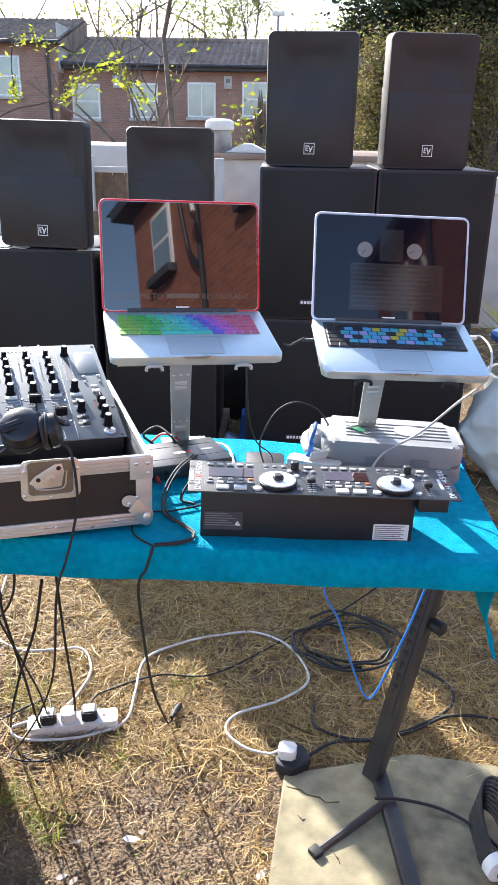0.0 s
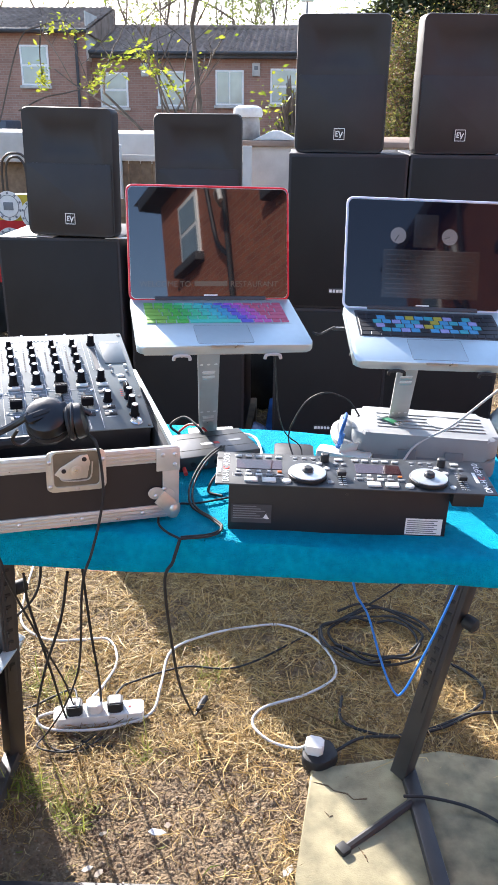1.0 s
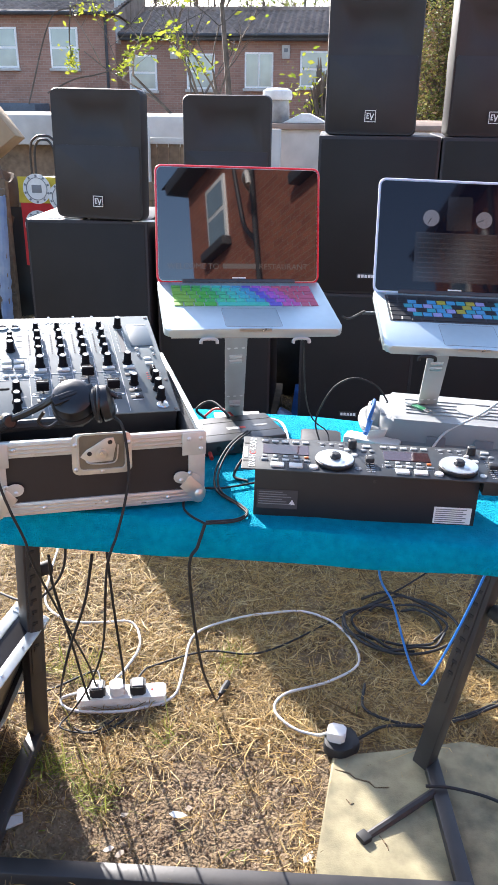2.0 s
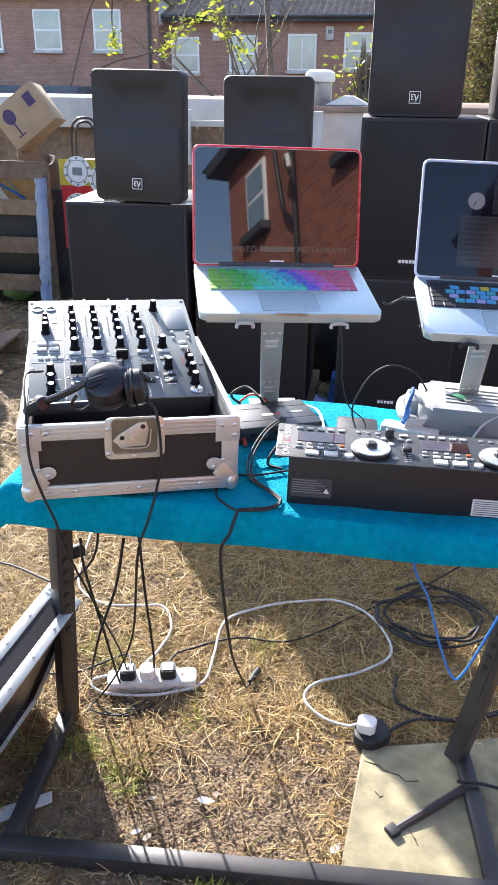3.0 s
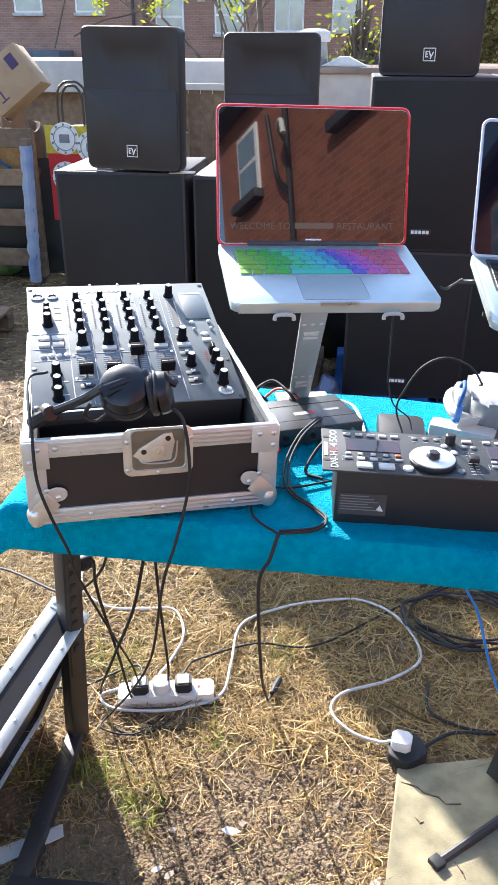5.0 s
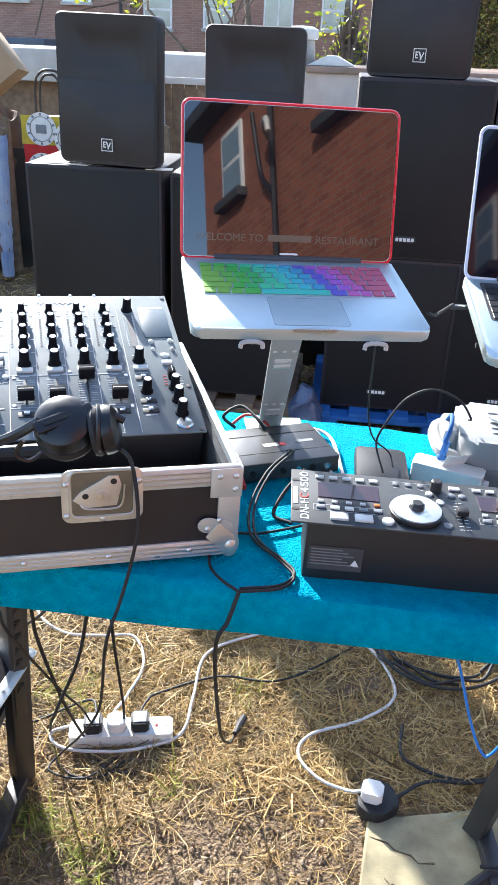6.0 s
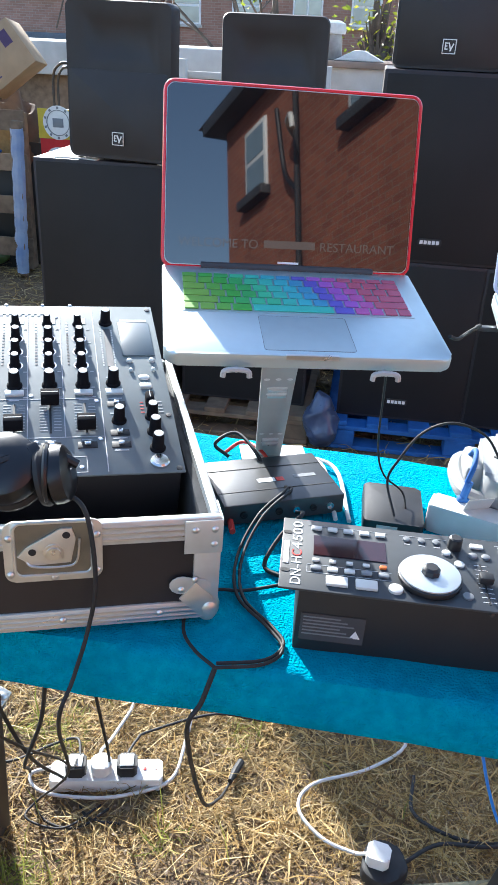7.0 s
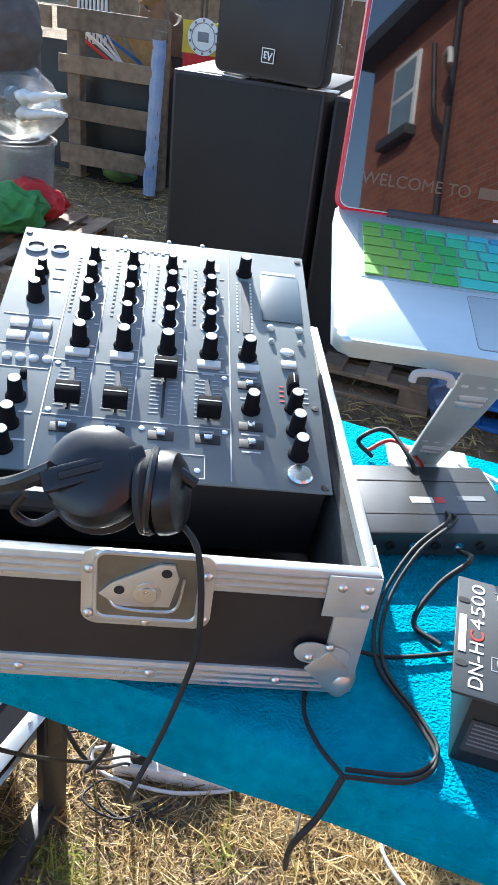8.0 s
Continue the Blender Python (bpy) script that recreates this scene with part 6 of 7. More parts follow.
part("leaves", joined("leaves", *leaf_quads(lpts, 0.028, rnd), LEAF_Y), LEAF_Y, sp)


def conifer(base, height, radius, seed, count, label, foliage=LEAF_D, bottom=0.25, size=0.14):
    rnd = random.Random(seed)
    t = thing("conifer", label, "tree", pose(*base))
    part("trunk", tube([(0, 0, 0), (0.05, 0, height * 0.5), (0, 0, height)], [0.2, 0.14, 0.03], 10), BARK, t)
    pts, br = [], bmesh.new()
    for k in range(120):
        z = height * rnd.uniform(bottom, 0.97)
        a = rnd.uniform(0, 6.283)
        rr = radius * (1 - ((z / height - bottom) / (1 - bottom)) ** 2.2 * 0.75) * rnd.uniform(0.55, 1.05)
        tip = Vector((math.cos(a) * rr, math.sin(a) * rr, z + rnd.uniform(-0.1, 0.5)))
        tube([(0, 0, z - 0.2), tip * 0.5 + Vector((0, 0, z * 0.5 - 0.1)), tip], [0.04, 0.025, 0.008], 4, bm=br, caps=False)
        c = rnd.uniform(0.25, 0.55)
        for _ in range(count // 120):
            f = rnd.uniform(0.35, 1.05)
            pts.append(Vector((tip.x * f, tip.y * f, z + (tip.z - z) * f)) + Vector((rnd.gauss(0, c), rnd.gauss(0, c), rnd.gauss(0, c * 0.6))) * 0.6)
    part("branchwork", br, BARK, t)
    part("crown", joined("crown", *leaf_quads(pts, size, rnd), foliage), foliage, t)


conifer((2.75, 17.0, -0.3), 8.5, 1.5, 11, 90000, "tall dark green conifer tree", bottom=0.37, size=0.06)
conifer((4.6, 19.0, -0.3), 5.0, 0.9, 12, 30000, "dark conifer by the brick house", LEAF_D, 0.3, 0.07)
conifer((1.75, 14.0, -0.3), 3.0, 0.75, 13, 30000, "brown and green shrub below the conifer", LEAF_B, 0.05, 0.03)
conifer((2.65, 14.5, -0.3), 3.4, 0.7, 14, 22000, "brown leafy shrub below the conifer", LEAF_B, 0.05, 0.03)
conifer((3.5, 14.0, -0.3), 3.3, 0.7, 15, 16000, "tangled brown leafless shrub", LEAF_B, 0.05, 0.03)
conifer((-0.05, 10.8, 1.1), 0.6, 0.3, 16, 400, "yellow-green bush over the outbuilding", LEAF_Y, 0.05, 0.04)
pl = thing("border_plant", "clump of long green strap leaves", "plant", pose(1.75, 4.9, 0.3))
vs, fs = [], []
rnd = random.Random(8)
for k in range(160):
    a, ln, r0 = rnd.uniform(0, 6.28), rnd.uniform(0.3, 0.6), rnd.uniform(0, 0.15)
    d = Vector((math.cos(a), math.sin(a), 0))
    side = Vector((-d.y, d.x, 0)) * 0.014
    p, b0 = d * r0, len(vs)
    for j in range(5):
        q = p + d * ln * 0.55 * (j / 4) ** 1.5 + Vector((0, 0, ln * (j / 4) * (1 - 0.3 * (j / 4))))
        w = side * (1 - 0.8 * j / 4)
        vs += [q - w, q + w]
    fs += [(b0 + 2 * j, b0 + 2 * j + 1, b0 + 2 * j + 3, b0 + 2 * j + 2) for j in range(4)]
part("leaves", joined("leaves", vs, fs, GRASS), GRASS, pl)
solid("planter", lathe([(0.2, -0.42), (0.26, -0.4), (0.28, 0.0), (0.25, 0.0), (0.22, -0.05), (0.02, -0.05)], 20), TOOLDK, "dark grey plastic planter tub", "planter", pose(1.75, 4.9, 0.3))

# ---- ground litter ----
def strands(count, x0, x1, y0, y1, lmin, lmax, wid, lift, seed, dens=None):
    rnd = random.Random(seed)
    vs, fs = [], []
    for _ in range(count):
        x, y = rnd.uniform(x0, x1), rnd.uniform(y0, y1)
        if 0.17 < x < 1.1 and 1.3 < y < 1.9 and rnd.random() < 0.97:
            continue
        if dens and rnd.random() > dens(x, y):
            continue
        a, ln = rnd.uniform(0, 6.283), rnd.uniform(lmin, lmax)
        d, s = Vector((math.cos(a), math.sin(a), rnd.gauss(0, lift))), Vector((-math.sin(a), math.cos(a), rnd.gauss(0, 0.4))) * wid * rnd.uniform(0.6, 1.4)
        p = Vector((x, y, ground_z(x, y) + rnd.uniform(0.002, 0.014)))
        bend = Vector((rnd.gauss(0, 0.15), rnd.gauss(0, 0.15), rnd.uniform(0, 0.12))) * ln
        b = len(vs)
        m = p + d * ln * 0.5 + bend
        e = p + d * ln
        e.z, m.z = max(e.z, ground_z(e.x, e.y) + 0.002), max(m.z, ground_z(m.x, m.y) + 0.003)
        vs += [p - s, p + s, m + s, m - s, e]
        fs += [(b, b + 1, b + 2, b + 3), (b + 3, b + 2, b + 4)]
    return vs, fs


def patchy(x, y):
    n = 0.7 * noise.noise((x * 2.2, y * 2.2, 9)) + 0.8 * noise.noise((x * 9, y * 9, 4)) + 0.5 * noise.noise((x * 24, y * 24, 4))
    near = smoothstep(1.5, 2.15, y)
    return min(1, max(0.03, 0.02 + 0.6 * near + 1.0 * n))


vs, fs = strands(260000, -2.2, 1.6, 1.1, 3.6, 0.012, 0.075, 0.0009, 0.3, 1, patchy)
tagged(new("straw", joined("straw", vs, fs, STRAW)), "dry yellow straw and dead grass scattered on the earth", "straw", kind="stuff")
vs, fs = strands(26000, -2.2, 1.6, 1.75, 3.8, 0.06, 0.17, 0.0014, 0.12, 14, lambda x, y: 0.12 + 0.9 * smoothstep(1.8, 2.3, y) * (0.6 + noise.noise((x * 5, y * 5, 2))))
tagged(new("straw", joined("straw", vs, fs, STRAW)), "long dead grass stalks matted on the earth", "straw", kind="stuff")
vs, fs = strands(22000, -5, 3.0, 3.6, 8.0, 0.04, 0.13, 0.003, 0.16, 2)
tagged(new("straw", joined("straw", vs, fs, STRAW)), "dry straw farther across the yard", "straw", kind="stuff")


def tufts(x, y):
    n = noise.noise((x * 4.5, y * 4.5, 21))
    near_strip = math.exp(-((x + 0.5) ** 2 + (y - 1.75) ** 2) / 0.05)
    return 1.0 if n > 0.42 - 0.3 * near_strip else 0.004


vs, fs = strands(16000, -1.2, 0.6, 1.2, 2.4, 0.02, 0.06, 0.0011, 0.9, 3, tufts)
tagged(new("grass", joined("grass", vs, fs, GRASS)), "sparse tufts of yellow-green grass", "grass", kind="stuff")
rnd = random.Random(6)
vs, fs = [], []
for _ in range(90000):
    x, y = rnd.uniform(-1.6, 1.2), rnd.uniform(1.05, 2.8)
    if 0.17 < x < 1.1 and 1.3 < y < 1.9 and rnd.random() < 0.9:
        continue
    s = 0.0014 + 0.004 * rnd.random() ** 4 + 0.005 * rnd.random() ** 25
    c = Vector((x, y, ground_z(x, y) + s * 0.4))
    b = len(vs)
    vs += [c + Vector((rnd.uniform(0.6, 1.3) * s * q[0], rnd.uniform(0.6, 1.3) * s * q[1], rnd.uniform(0.5, 1) * s * q[2])) for q in ((1, 0, 0), (0, 1, 0), (-1, 0, 0), (0, -1, 0), (0.2, 0.1, 1), (0, 0, -1))]
    fs += [(b, b + 1, b + 4), (b + 1, b + 2, b + 4), (b + 2, b + 3, b + 4), (b + 3, b, b + 4), (b + 1, b, b + 5), (b + 2, b + 1, b + 5), (b + 3, b + 2, b + 5), (b, b + 3, b + 5)]
tagged(new("clods", joined("clods", vs, fs, CLOD)), "small clods of earth and grit", "earth clods", kind="stuff")

# ---- paving slab ----
sl = thing("paving_slab", "worn concrete paving slab let into the earth", "paving slab", kind="structure")
bm = bmesh.new()
out = [(0.17, 1.28), (0.178, 1.512), (0.216, 1.845), (0.36, 1.875), (0.58, 1.94), (0.82, 1.90), (1.25, 1.86), (1.2, 1.25)]
prism(out, -0.03, 0.022, 0.006, bm=bm)
part("slab", bm, SLAB, sl)
for pts in ([(0.222, 1.795), (0.26, 1.785), (0.275, 1.77), (0.31, 1.762), (0.325, 1.745), (0.36, 1.75)], [(0.25, 1.70), (0.262, 1.685), (0.27, 1.69)], [(0.33, 1.60), (0.345, 1.575), (0.35, 1.56)]):
    part("crack", tube([(x, y, 0.0222) for x, y in pts], [0.0012 + 0.0012 * ((3 * i) % 2) for i in range(len(pts))], 5), DIRT, sl, "dark crack in the slab")

# ---- the house behind the camera, seen in the laptop screens ----
bh = thing("rear_house", "sunlit red brick house at the back of the yard", "house")
WX = 3.5
part("wall", box(WX, WX + 5, -7.3, -1.2, -0.2, 5.75), BRICK_SUN, bh)
part("eaves", box(WX - 0.28, WX + 5.2, -7.52, -1.0, 5.751, 5.92, 0.02), DARKGREY, bh, "dark eaves board")
part("roof", prism([(-0.28, 0), (5.2, 0), (2.4, 2.2)], 0, 6.7, m=Matrix.Translation((WX, -1.0, 5.922)) @ pose(0, 0, 0, 90)), TILE, bh)


def sash(y0, y1, z0, z1):
    w = part("window", box(WX - 0.03, WX + 0.02, y0, y1, z0, z1, 0.005), UPVC, bh, "white framed sash window")
    zm = (z0 + z1) / 2
    for a, b in ((z0 + 0.06, zm - 0.03), (zm + 0.03, z1 - 0.06)):
        part("pane", box(WX - 0.036, WX - 0.031, y0 + 0.06, y1 - 0.06, a, b), PANE, w)
    part("sill", box(WX - 0.14, WX - 0.001, y0 - 0.07, y1 + 0.07, z0 - 0.12, z0 - 0.002, 0.01), DARKGREY, w)


sash(-6.6, -5.95, 4.56, 5.44)
sash(-3.95, -3.1, 4.55, 5.6)
part("drain_pipe", tube([(WX - 0.07, -5.03, 0), (WX - 0.07, -5.03, 5.72)], 0.036, 10), BLK_PLAST, bh)
part("pipe_branch", tube(spline([(WX - 0.08, -5.05, 4.2), (WX - 0.08, -5.3, 4.45), (WX - 0.08, -5.4, 4.8), (WX - 0.08, -5.5, 5.3)]), 0.03, 8), BLK_PLAST, bh)
part("lamp_arm", tube(spline([(WX - 0.02, -5.2, 4.88), (WX - 0.2, -4.98, 4.90), (WX - 0.3, -4.70, 4.86), (WX - 0.32, -4.62, 4.68)]), 0.03, 8), WHITE, bh, "white wall lamp arm")
# hedge added out of view, only to darken what the screens mirror
dh = thing("reflection_hedge", "dark hedge added out of view to darken the screen reflections", "hedge")
rnd = random.Random(40)
pts = [Vector((rnd.uniform(1.7, 9), -13 + rnd.gauss(0, 0.5), rnd.uniform(-0.1, 4.0 + 0.4 * math.sin(k)))) for k in range(9000)]
part("foliage", joined("foliage", *leaf_quads(pts, 0.2, rnd), LEAF_D), LEAF_D, dh)
part("stem", box(1.8, 8.9, -13.3, -12.7, -0.1, 3.6, 0.2), BARK, dh)

# ---- case lid standing by the leg ----
LT, LL, LH = 0.097, 0.474, 0.419
ld = thing("case_lid", "detached flight case lid standing on its side against the table leg", "flight case lid", pose(-0.803, 1.412, 0.028, 0, 24.2, -4.9))
part("outer_panel", box(-LT / 2, -LT / 2 + 0.008, 0.01, LL - 0.01, 0.01, LH - 0.01), LAMINATE, ld)
part("top_panel", box(-LT / 2 + 0.0085, LT / 2 - 0.01, 0.01, LL - 0.01, LH - 0.014, LH - 0.003), LAMINATE, ld)
part("bottom_panel", box(-LT / 2 + 0.0085, LT / 2 - 0.01, 0.01, LL - 0.01, 0.008, 0.018), LAMINATE, ld)
for y0, y1 in ((0.008, 0.018), (LL - 0.018, LL - 0.008)):
    part("end_panel", box(-LT / 2 + 0.0085, LT / 2 - 0.01, y0, y1, 0.0185, LH - 0.0185), LAMINATE, ld)
part("inner_panel", box(LT / 2 - 0.03, LT / 2 - 0.022, 0.0185, LL - 0.0185, 0.0185, LH - 0.0185), LAMINATE, ld)
for x0, x1 in ((-LT / 2 - 0.002, -LT / 2 + 0.026), (LT / 2 - 0.028, LT / 2)):
    for z0, z1 in ((LH - 0.010, LH), (0.0, 0.010)):
        part("edge_extrusion", box(x0, x1, 0, LL, z0, z1, 0.002), EXTR, ld)
    for y0, y1 in ((0, 0.0075), (LL - 0.0075, LL)):
        part("edge_extrusion", box(x0, x1, y0, y1, 0.0105, LH - 0.0105, 0.002), EXTR, ld)
for y in (0.02, LL - 0.02):
    for x in (-LT / 2 + 0.012, LT / 2 - 0.012):
        part("ball_corner", lathe([(0.004, -0.014), (0.010, -0.010), (0.0135, 0), (0.010, 0.006), (0.003, 0.009)], 14, m=pose(x, y, LH - 0.004)), CHROME, ld)
    part("corner_plate", box(-LT / 2 + 0.004, LT / 2 - 0.006, y - 0.018, y + 0.03 if y < 0.1 else y + 0.016, LH + 0.0003, LH + 0.002, 0.0006), CHROME, ld)
for y in (0.12, 0.23, 0.34):
    for x in (-LT / 2 + 0.013, LT / 2 - 0.014):
        part("rivet", rivet, ALU, ld, m=pose(x, y, LH + 0.0002, -90))

# ---- mains on the ground ----
ps = thing("power_strip", "white four-way mains power strip lying on straw", "power strip", pose(-0.528, 1.942, 0.008, 0, 0, 12))
part("body", prism(rounded(0, 0.26, 0, 0.060, 0.008), 0, 0.036, 0.005), WHITE, ps)
for k, (x, mt) in enumerate(((0.06, BLK_RUB), (0.118, WHITE), (0.178, BLK_RUB))):
    pg = part("plug", prism(rounded(x - 0.023, x + 0.023, 0.008, 0.054, 0.014 if k == 1 else 0.008), 0.0365, 0.066, 0.006), mt, ps, ("black mains plug", "round white mains plug", "black mains plug")[k])
    if k != 1:
        part("fuse_cover", box(x - 0.016, x + 0.016, 0.014, 0.048, 0.0662, 0.069, 0.001), BTN, pg)
part("neon_light", box(0.215, 0.222, 0.028, 0.036, 0.0365, 0.038, 0.001), RED_PRINT, ps)
part("screw", lathe([(0.003, 0.0362), (0.002, 0.0375)], 8, m=pose(0.245, 0.031, 0)), ALU, ps)

ad = thing("mains_socket", "black rubber trailing socket with a white plug", "socket", pose(0.235, 1.885, 0.012, 0, 0, -10))
part("socket_body", prism([(0.048 * math.cos(radians(a)) * (1 + 0.12 * math.cos(radians(3 * a))), 0.052 * math.sin(radians(a))) for a in range(0, 360, 12)], 0, 0.036, 0.008), BLK_RUB, ad)
part("white_plug", prism(rounded(-0.036, 0.014, -0.026, 0.018, 0.010), 0.0365, 0.066, 0.006), WHITE, ad, "white mains plug")

G = 0.022
cable("extension_cable", [(-0.53, 2.0, 0.03), (-0.585, 1.97, G), (-0.54, 1.93, G), (-0.43, 1.935, G), (-0.345, 1.96, G), (-0.258, 2.02, G), (-0.25, 2.146, G), (-0.244, 2.32, G), (-0.125, 2.42, G), (0.0, 2.47, G), (0.121, 2.49, G), (0.237, 2.415, G), (0.297, 2.25, G), (0.206, 2.143, G), (0.075, 2.072, G), (0.045, 2.0, G), (0.10, 1.935, G), (0.17, 1.905, 0.03), (0.20, 1.885, 0.06)], 0.0042, WHITE_CAB, "white mains extension cable winding over the ground")
cable("mains_cable", [(-0.87, 2.8, G), (-0.84, 2.62, G), (-0.79, 2.43, G), (-0.678, 2.345, G), (-0.56, 2.35, G), (-0.466, 2.36, G), (-0.412, 2.25, G), (-0.425, 2.12, 0.03), (-0.432, 2.03, 0.065)], 0.0042, WHITE_CAB, "white mains cable running from the strip")
cable("thin_cable", [(-0.37, 2.02, 0.065), (-0.365, 2.10, 0.04), (-0.345, 2.15, G), (-0.192, 2.239, G), (-0.012, 2.255, G), (0.218, 2.458, 0.02), (0.433, 2.6, 0.06), (0.60, 2.66, 0.16), (0.68, 2.3, 0.5), (0.66, 1.9, 0.9)], 0.0034, BLK_RUB, "thin black cable trailing over the straw")
# black leads hanging from the table
cable("headphone_lead", [(-0.445, 1.54, 1.150), (-0.443, 1.46, 1.168), (-0.404, 1.364, 1.128), (-0.400, 1.352, 1.06), (-0.386, 1.352, 1.0), (-0.372, 1.368, 0.93), (-0.370, 1.392, 0.86), (-0.395, 1.60, 0.56), (-0.43, 1.80, 0.30), (-0.46, 1.93, 0.12), (-0.475, 1.99, 0.075)], 0.0024, BLK_RUB, "black headphone lead hanging over the case", "hanging leads")
cable("audio_lead", [(-0.225, 1.44, 1.15), (-0.20, 1.43, 1.13), (-0.192, 1.424, 1.05), (-0.202, 1.418, 0.985), (-0.215, 1.398, 0.93), (-0.235, 1.392, 0.86), (-0.33, 1.62, 0.50), (-0.44, 1.80, 0.22), (-0.53, 1.90, 0.04), (-0.55, 1.86, G), (-0.46, 1.85, G), (-0.40, 1.93, 0.012)], 0.0026, BLK_RUB, "black audio lead hanging to the ground", "hanging leads")
cable("mains_lead", [(-0.36, 1.75, 0.92), (-0.365, 1.80, 0.75), (-0.372, 1.86, 0.45), (-0.385, 1.95, 0.18), (-0.40, 2.0, 0.075)], 0.0036, BLK_RUB, "black mains lead hanging into the strip", "hanging leads")
cable("mains_lead", [(-0.45, 1.75, 0.92), (-0.46, 1.80, 0.78), (-0.50, 1.88, 0.55), (-0.58, 1.93, 0.42), (-0.68, 2.0, 0.34), (-0.95, 2.2, 0.25), (-1.4, 2.5, 0.02), (-1.8, 2.6, G)], 0.0036, BLK_RUB, "black mains lead running behind the leg", "hanging leads")
cable("mains_lead", [(-0.47, 2.0, 0.075), (-0.50, 2.06, 0.06), (-0.56, 2.06, 0.03), (-0.64, 2.0, G), (-0.72, 1.98, G)], 0.0034, BLK_RUB, "black mains lead from the strip", "hanging leads")
cable("audio_lead", [(-0.057, 1.418, 0.957), (-0.068, 1.402, 0.92), (-0.085, 1.405, 0.86), (-0.10, 1.6, 0.5), (-0.115, 1.85, 0.2), (-0.125, 2.0, 0.04), (-0.118, 2.05, 0.02)], 0.0030, BLK_RUB, "thick black lead hanging to the ground", "hanging leads")
solid("cable_plug", tube([(-0.12, 2.035, 0.03), (-0.114, 2.07, 0.022), (-0.105, 2.105, 0.018)], [0.006, 0.010, 0.009], 10), BLK_RUB, "black line plug at the end of a lead", "plug")
# leads lying on the cloth
Z = TOP + 0.006
for dz, o in ((0.0, 0.0), (0.0, 0.007)):
    cable("audio_lead", [(-0.03 + o, 1.81, TOP + 0.02), (-0.02 + o, 1.75, TOP + 0.05), (-0.05 + o, 1.69, TOP + 0.04), (-0.067 + o, 1.62, Z + 0.01), (-0.055 + o, 1.55, Z), (-0.01 + o, 1.50, Z), (0.013, 1.466 + o, Z), (-0.005, 1.436 + o, Z), (-0.057, 1.418 + o, Z)], 0.0022, BLK_RUB, "black audio lead looping over the cloth", "leads on the cloth")
cable("audio_lead", [(0.02, 1.60, Z), (-0.015, 1.578, Z), (-0.05, 1.56, Z), (-0.084, 1.552, Z), (-0.108, 1.515, Z), (-0.105, 1.47, Z), (-0.085, 1.44, Z), (-0.057, 1.418, Z)], 0.0022, BLK_RUB, "black audio lead looping over the cloth", "leads on the cloth")
cable("audio_lead", [(0.0, 1.74, TOP + 0.02), (0.01, 1.69, TOP + 0.05), (-0.015, 1.66, TOP + 0.03), (-0.03, 1.62, Z), (0.0, 1.60, Z)], 0.003, BLK_RUB, "black audio lead looping over the cloth", "leads on the cloth")
cable("usb_lead", [(0.14, 1.76, TOP + 0.026), (0.125, 1.80, TOP + 0.06), (0.135, 1.78, TOP + 0.11), (0.16, 1.78, TOP + 0.155), (0.198, 1.78, TOP + 0.176), (0.245, 1.79, TOP + 0.16), (0.272, 1.80, TOP + 0.125), (0.275, 1.83, TOP + 0.109)], 0.0019, BLK_RUB, "thin black lead arching from the drive box", "leads on the cloth")
cable("charger_lead", [(0.31, 1.71, TOP + 0.015), (0.36, 1.74, TOP + 0.03), (0.40, 1.78, TOP + 0.07), (0.47, 1.77, TOP + 0.125), (0.53, 1.73, 1.16), (0.572, 1.70, 1.22), (0.60, 1.78, 1.26), (0.59, 1.84, 1.278), (0.565, 1.84, 1.275)], 0.0026, WHITE_CAB, "white charger lead plugged into the laptop", "leads on the cloth")
solid("charger_plug", box(-0.016, 0.016, -0.005, 0.005, -0.004, 0.004, 0.002), WHITE, "white magnetic charger plug", "plug", pose(0.563, 1.838, 1.276, 0, 0, 5))
cable("usb_lead", [(0.205, 1.775, 1.270), (0.185, 1.745, 1.266), (0.172, 1.715, 1.268), (0.160, 1.70, 1.275)], 0.0024, BLK_RUB, "thin black lead between the laptops", "leads on the cloth")
cable("usb_lead", [(0.088, 1.645, 1.245), (0.092, 1.68, 1.20), (0.10, 1.75, 1.09), (0.118, 1.80, 1.02), (0.150, 1.81, 0.99), (0.158, 1.79, 0.972)], 0.0015, BLK_RUB, "thin black lead hanging below the laptop", "leads on the cloth")
solid("usb_plug", box(-0.022, 0.022, -0.005, 0.005, -0.003, 0.003, 0.001), GUNMETAL, "dark metal lead plug in the laptop's side", "plug", pose(0.222, 1.78, 1.266, 0, 0, 12))
cable("usb_lead", [(-0.13, 1.90, TOP + 0.01), (-0.15, 1.88, TOP + 0.04), (-0.12, 1.90, TOP + 0.055), (-0.08, 1.86, TOP + 0.045), (-0.06, 1.84, TOP + 0.02)], 0.003, BLK_RUB, "black lead behind the interface box", "leads on the cloth")
cable("phono_lead", [(-0.14, 1.91, TOP + 0.008), (-0.11, 1.92, TOP + 0.03), (-0.07, 1.88, TOP + 0.035), (-0.05, 1.84, TOP + 0.02)], 0.003, RED_PRINT, "red phono lead behind the interface box", "leads on the cloth")
cable("blue_lead", [(0.238, 1.80, TOP + 0.075), (0.245, 1.81, TOP + 0.10), (0.25, 1.85, TOP + 0.105), (0.248, 1.88, TOP + 0.08)], 0.004, BLUE_PL, "short blue lead on the case handle", "leads on the cloth")
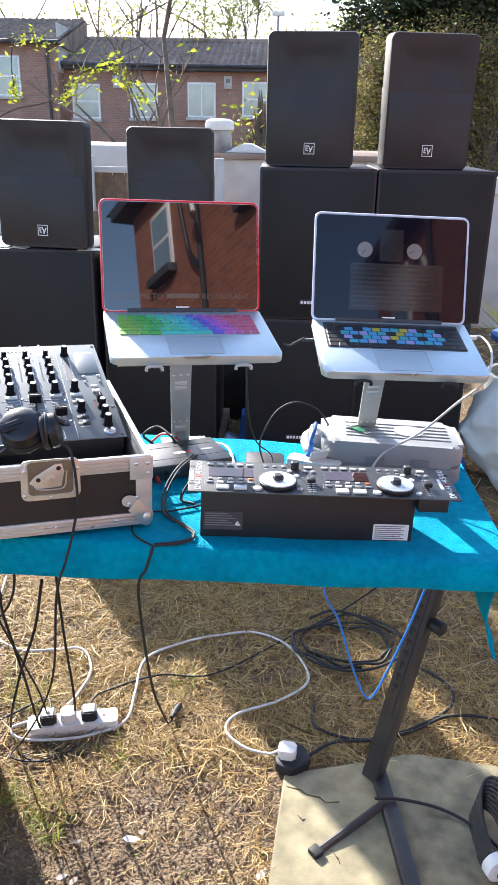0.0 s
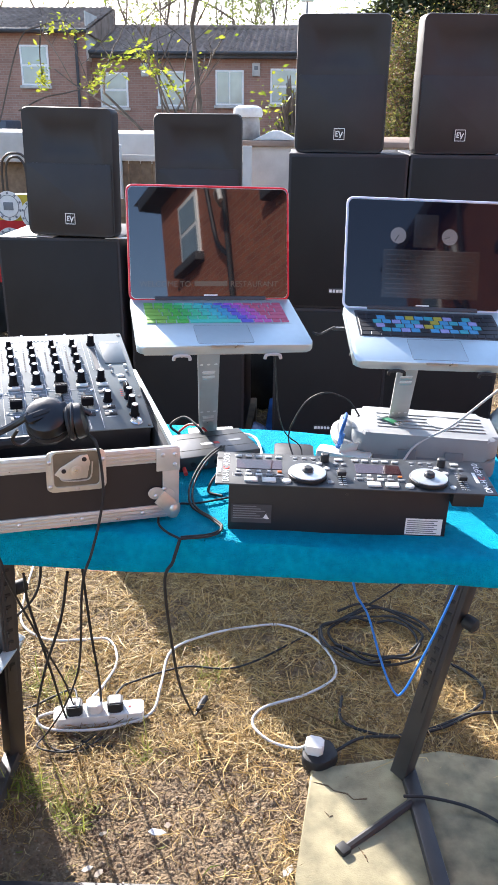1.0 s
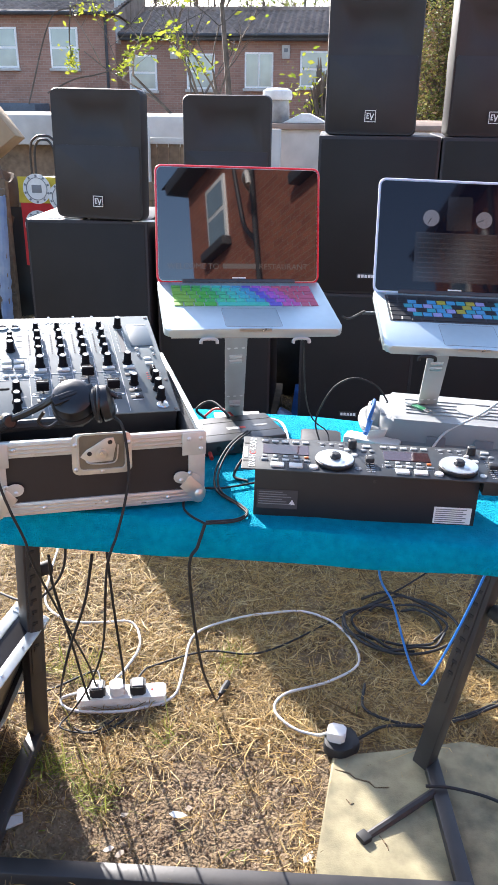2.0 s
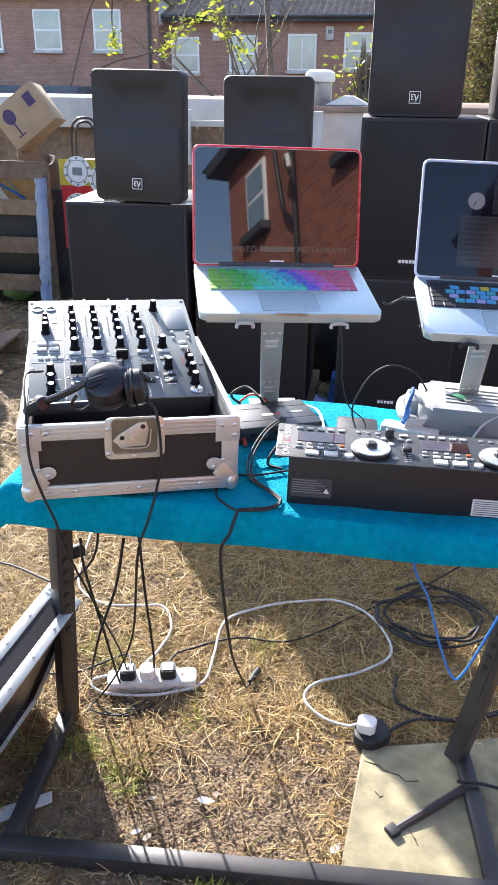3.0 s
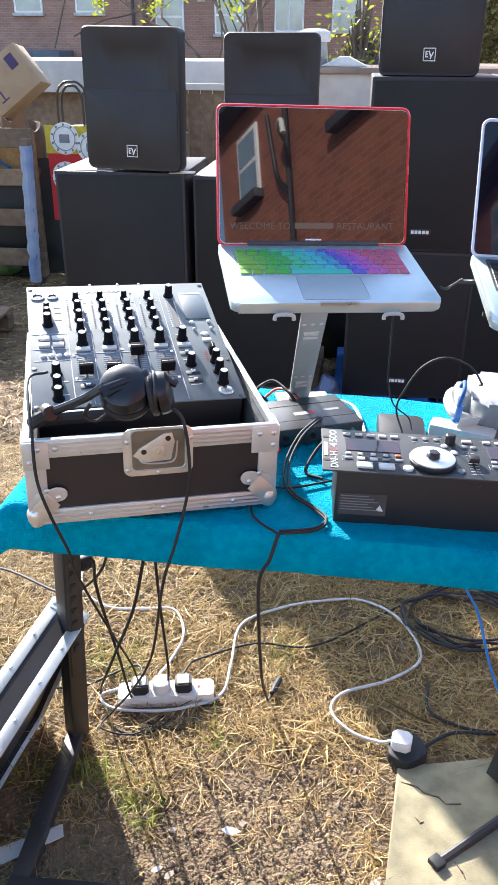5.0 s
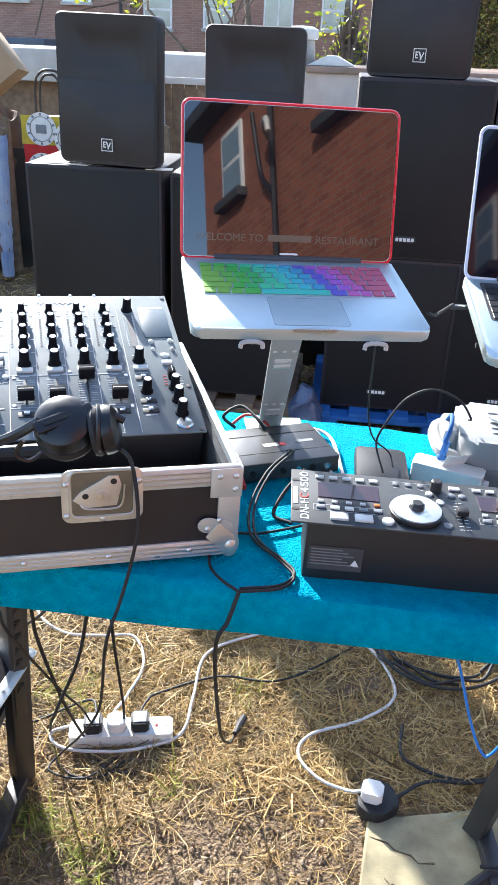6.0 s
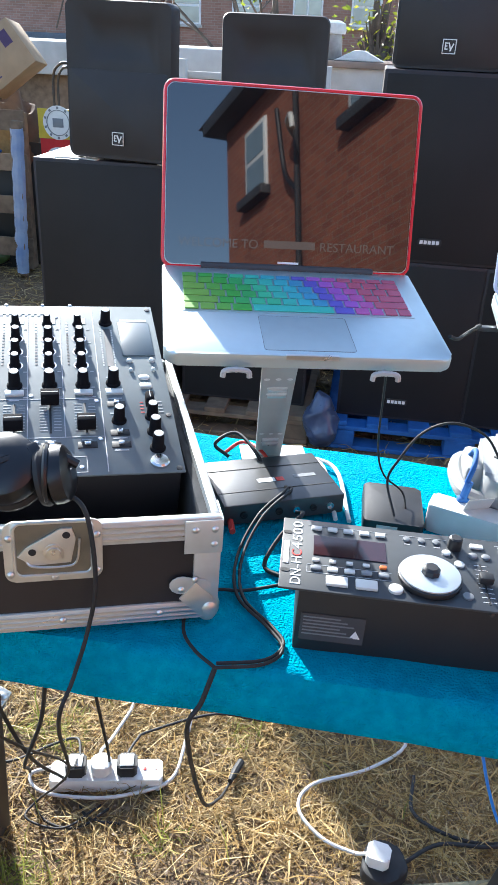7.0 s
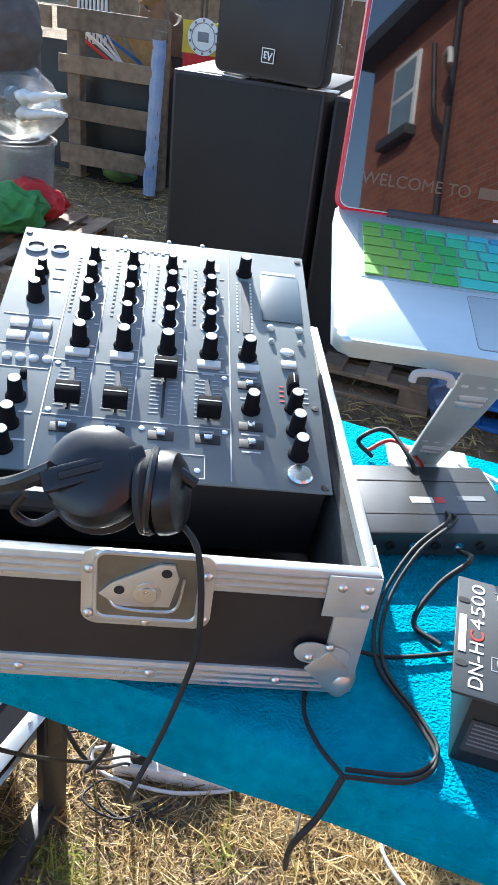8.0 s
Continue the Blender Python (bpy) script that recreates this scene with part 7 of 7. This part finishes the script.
# blue lead looping under the table
cable("network_lead", [(0.27, 1.75, 0.92), (0.285, 1.75, 0.68), (0.326, 1.75, 0.586), (0.365, 1.75, 0.46), (0.40, 1.75, 0.375), (0.425, 1.75, 0.375), (0.473, 1.75, 0.512), (0.516, 1.75, 0.664), (0.55, 1.76, 0.8), (0.56, 1.76, 0.92)], 0.0028, BLUE_CAB, "bright blue network lead looped under the table")
# coiled black cable behind the leg
rnd = random.Random(17)
for k in range(4):
    a0, r0 = rnd.uniform(0, 6.28), 0.125 + 0.018 * k
    pts = [(0.43 + (r0 + rnd.uniform(-0.02, 0.02)) * 1.05 * math.cos(a0 + a * 0.5), 2.43 + (r0 - 0.01 + rnd.uniform(-0.02, 0.02)) * 0.95 * math.sin(a0 + a * 0.5), G + 0.006 * k + 0.02 * rnd.random()) for a in range(12)]
    cable("speaker_cable", pts, 0.0045, BLK_RUB, "coil of thick black speaker cable on the ground", "coiled cable")
cable("speaker_cable", [(0.62, 2.35, G), (0.70, 2.30, G), (0.75, 2.22, G), (0.72, 2.13, G), (0.58, 2.03, G), (0.44, 1.985, 0.02), (0.31, 2.03, G), (0.31, 2.14, G)], 0.0045, BLK_RUB, "thick black cable curling behind the leg", "coiled cable")
cable("speaker_cable", [(0.28, 1.90, 0.03), (0.36, 1.96, 0.03), (0.475, 1.975, 0.03), (0.60, 2.03, G), (0.72, 2.10, G), (0.87, 2.09, G), (1.1, 2.0, G)], 0.0045, BLK_RUB, "thick black cable running from the trailing socket", "coiled cable")
cable("speaker_cable", [(0.45, 1.73, 0.06), (0.52, 1.74, 0.05), (0.62, 1.73, 0.035), (0.70, 1.68, 0.03), (0.76, 1.60, 0.03)], 0.0042, BLK_RUB, "black cable crossing the slab", "coiled cable")
for k in range(9):
    pts = [(0.715 + 0.035 * math.cos(a * 0.55) + 0.004 * k, 1.635 + (0.10 + 0.005 * k) * math.sin(a * 0.55), 0.035 + 0.008 * k + 0.035 * math.cos(a * 0.55)) for a in range(12)]
    cable("cable_hank", pts, 0.005, BLK_RUB, "hank of black cable on the slab", "hank of cable")
solid("cable_tie", lathe([(0.026, -0.016), (0.032, -0.014), (0.033, 0.0), (0.032, 0.014), (0.026, 0.016)], 16), WHITE, "white tape round the cable hank", "tape", pose(0.715, 1.54, 0.06, 90, 0, 20))

cable("audio_lead", [(-0.385, 1.5, 0.817), (-0.402, 1.55, 0.709), (-0.413, 1.66, 0.462), (-0.496, 1.975, 0.012), (-0.421, 1.894, 0.012), (-0.345, 1.89, 0.012)], 0.0032, BLK_RUB, "thin black lead hanging from the case to the ground", "audio leads")
cable("audio_lead", [(-0.296, 1.5, 0.826), (-0.341, 1.56, 0.667), (-0.428, 1.66, 0.444), (-0.591, 1.984, 0.012), (-0.524, 1.877, 0.012), (-0.436, 1.862, 0.012), (-0.379, 1.923, 0.012)], 0.0032, BLK_RUB, "thin black lead looping round the power strip", "audio leads")

# ---- scraps on the ground ----
rnd = random.Random(23)
for k, (x, y, s) in enumerate(((-0.169, 1.613, 0.022), (-0.145, 1.635, 0.014), (-0.315, 1.50, 0.015), (-0.285, 1.492, 0.018), (-0.30, 1.60, 0.01), (0.16, 1.53, 0.018), (-0.22, 1.46, 0.012), (-0.345, 1.86, 0.008))):
    out = [(s * rnd.uniform(0.6, 1.2) * math.cos(a), 0.55 * s * rnd.uniform(0.6, 1.2) * math.sin(a)) for a in [i * 1.05 for i in range(6)]]
    solid("paper_scrap", prism(out, 0, 0.002, m=pose(0, 0, 0, 8, 5, 0)), LITTER if k else WHITE, "small pale scrap lying on the earth", "scrap", pose(x, y, ground_z(x, y) + 0.010, 0, 0, rnd.uniform(0, 180)), "scraps on the ground")
solid("card_offcut", prism([(0, 0), (0.16, 0.10), (0.15, 0.13), (-0.06, 0.02)], 0, 0.004), RENDER_W, "torn grey card lying on the earth", "card", pose(-0.69, 1.43, 0.016, 0, 0, 5))
solid("plastic_bag", lumpy(0.075, 0.24, 31.0), mat("blue_grey_film", (0.08, 0.11, 0.2), 0.3, vary=0.3, scale=12), "blue and white plastic bag between the bass bins", "bag", pose(-0.06, 4.12, -0.11), smooth=70)

# dark heap added to block the sunlit ground in the gap between the bins
solid("lumpy_heap", lumpy(0.32, 1.0, 91.0), BLK_RUB, "added dark heap hiding the sunlit ground behind the bass bins", "sack", pose(-0.12, 5.3, -0.13), "junk behind the fence", smooth=70)

# what stands on the table follows its slope
ON_TABLE = ("tablecloth", "flight_case", "dj_mixer", "headphones", "dj_controller", "laptop", "laptop_stand", "audio_interface", "hard_drive", "power_adapter", "tool_case", "usb_stick", "blue_plug", "usb_lead", "charger_lead", "charger_plug", "usb_plug", "phono_lead", "blue_lead")
for ob in list(scene.objects):
    if ob.parent is None and (ob.name.split(".")[0] in ON_TABLE or ob.get("group") == "leads on the cloth"):
        ob.matrix_world = LEVEL @ ob.matrix_basis
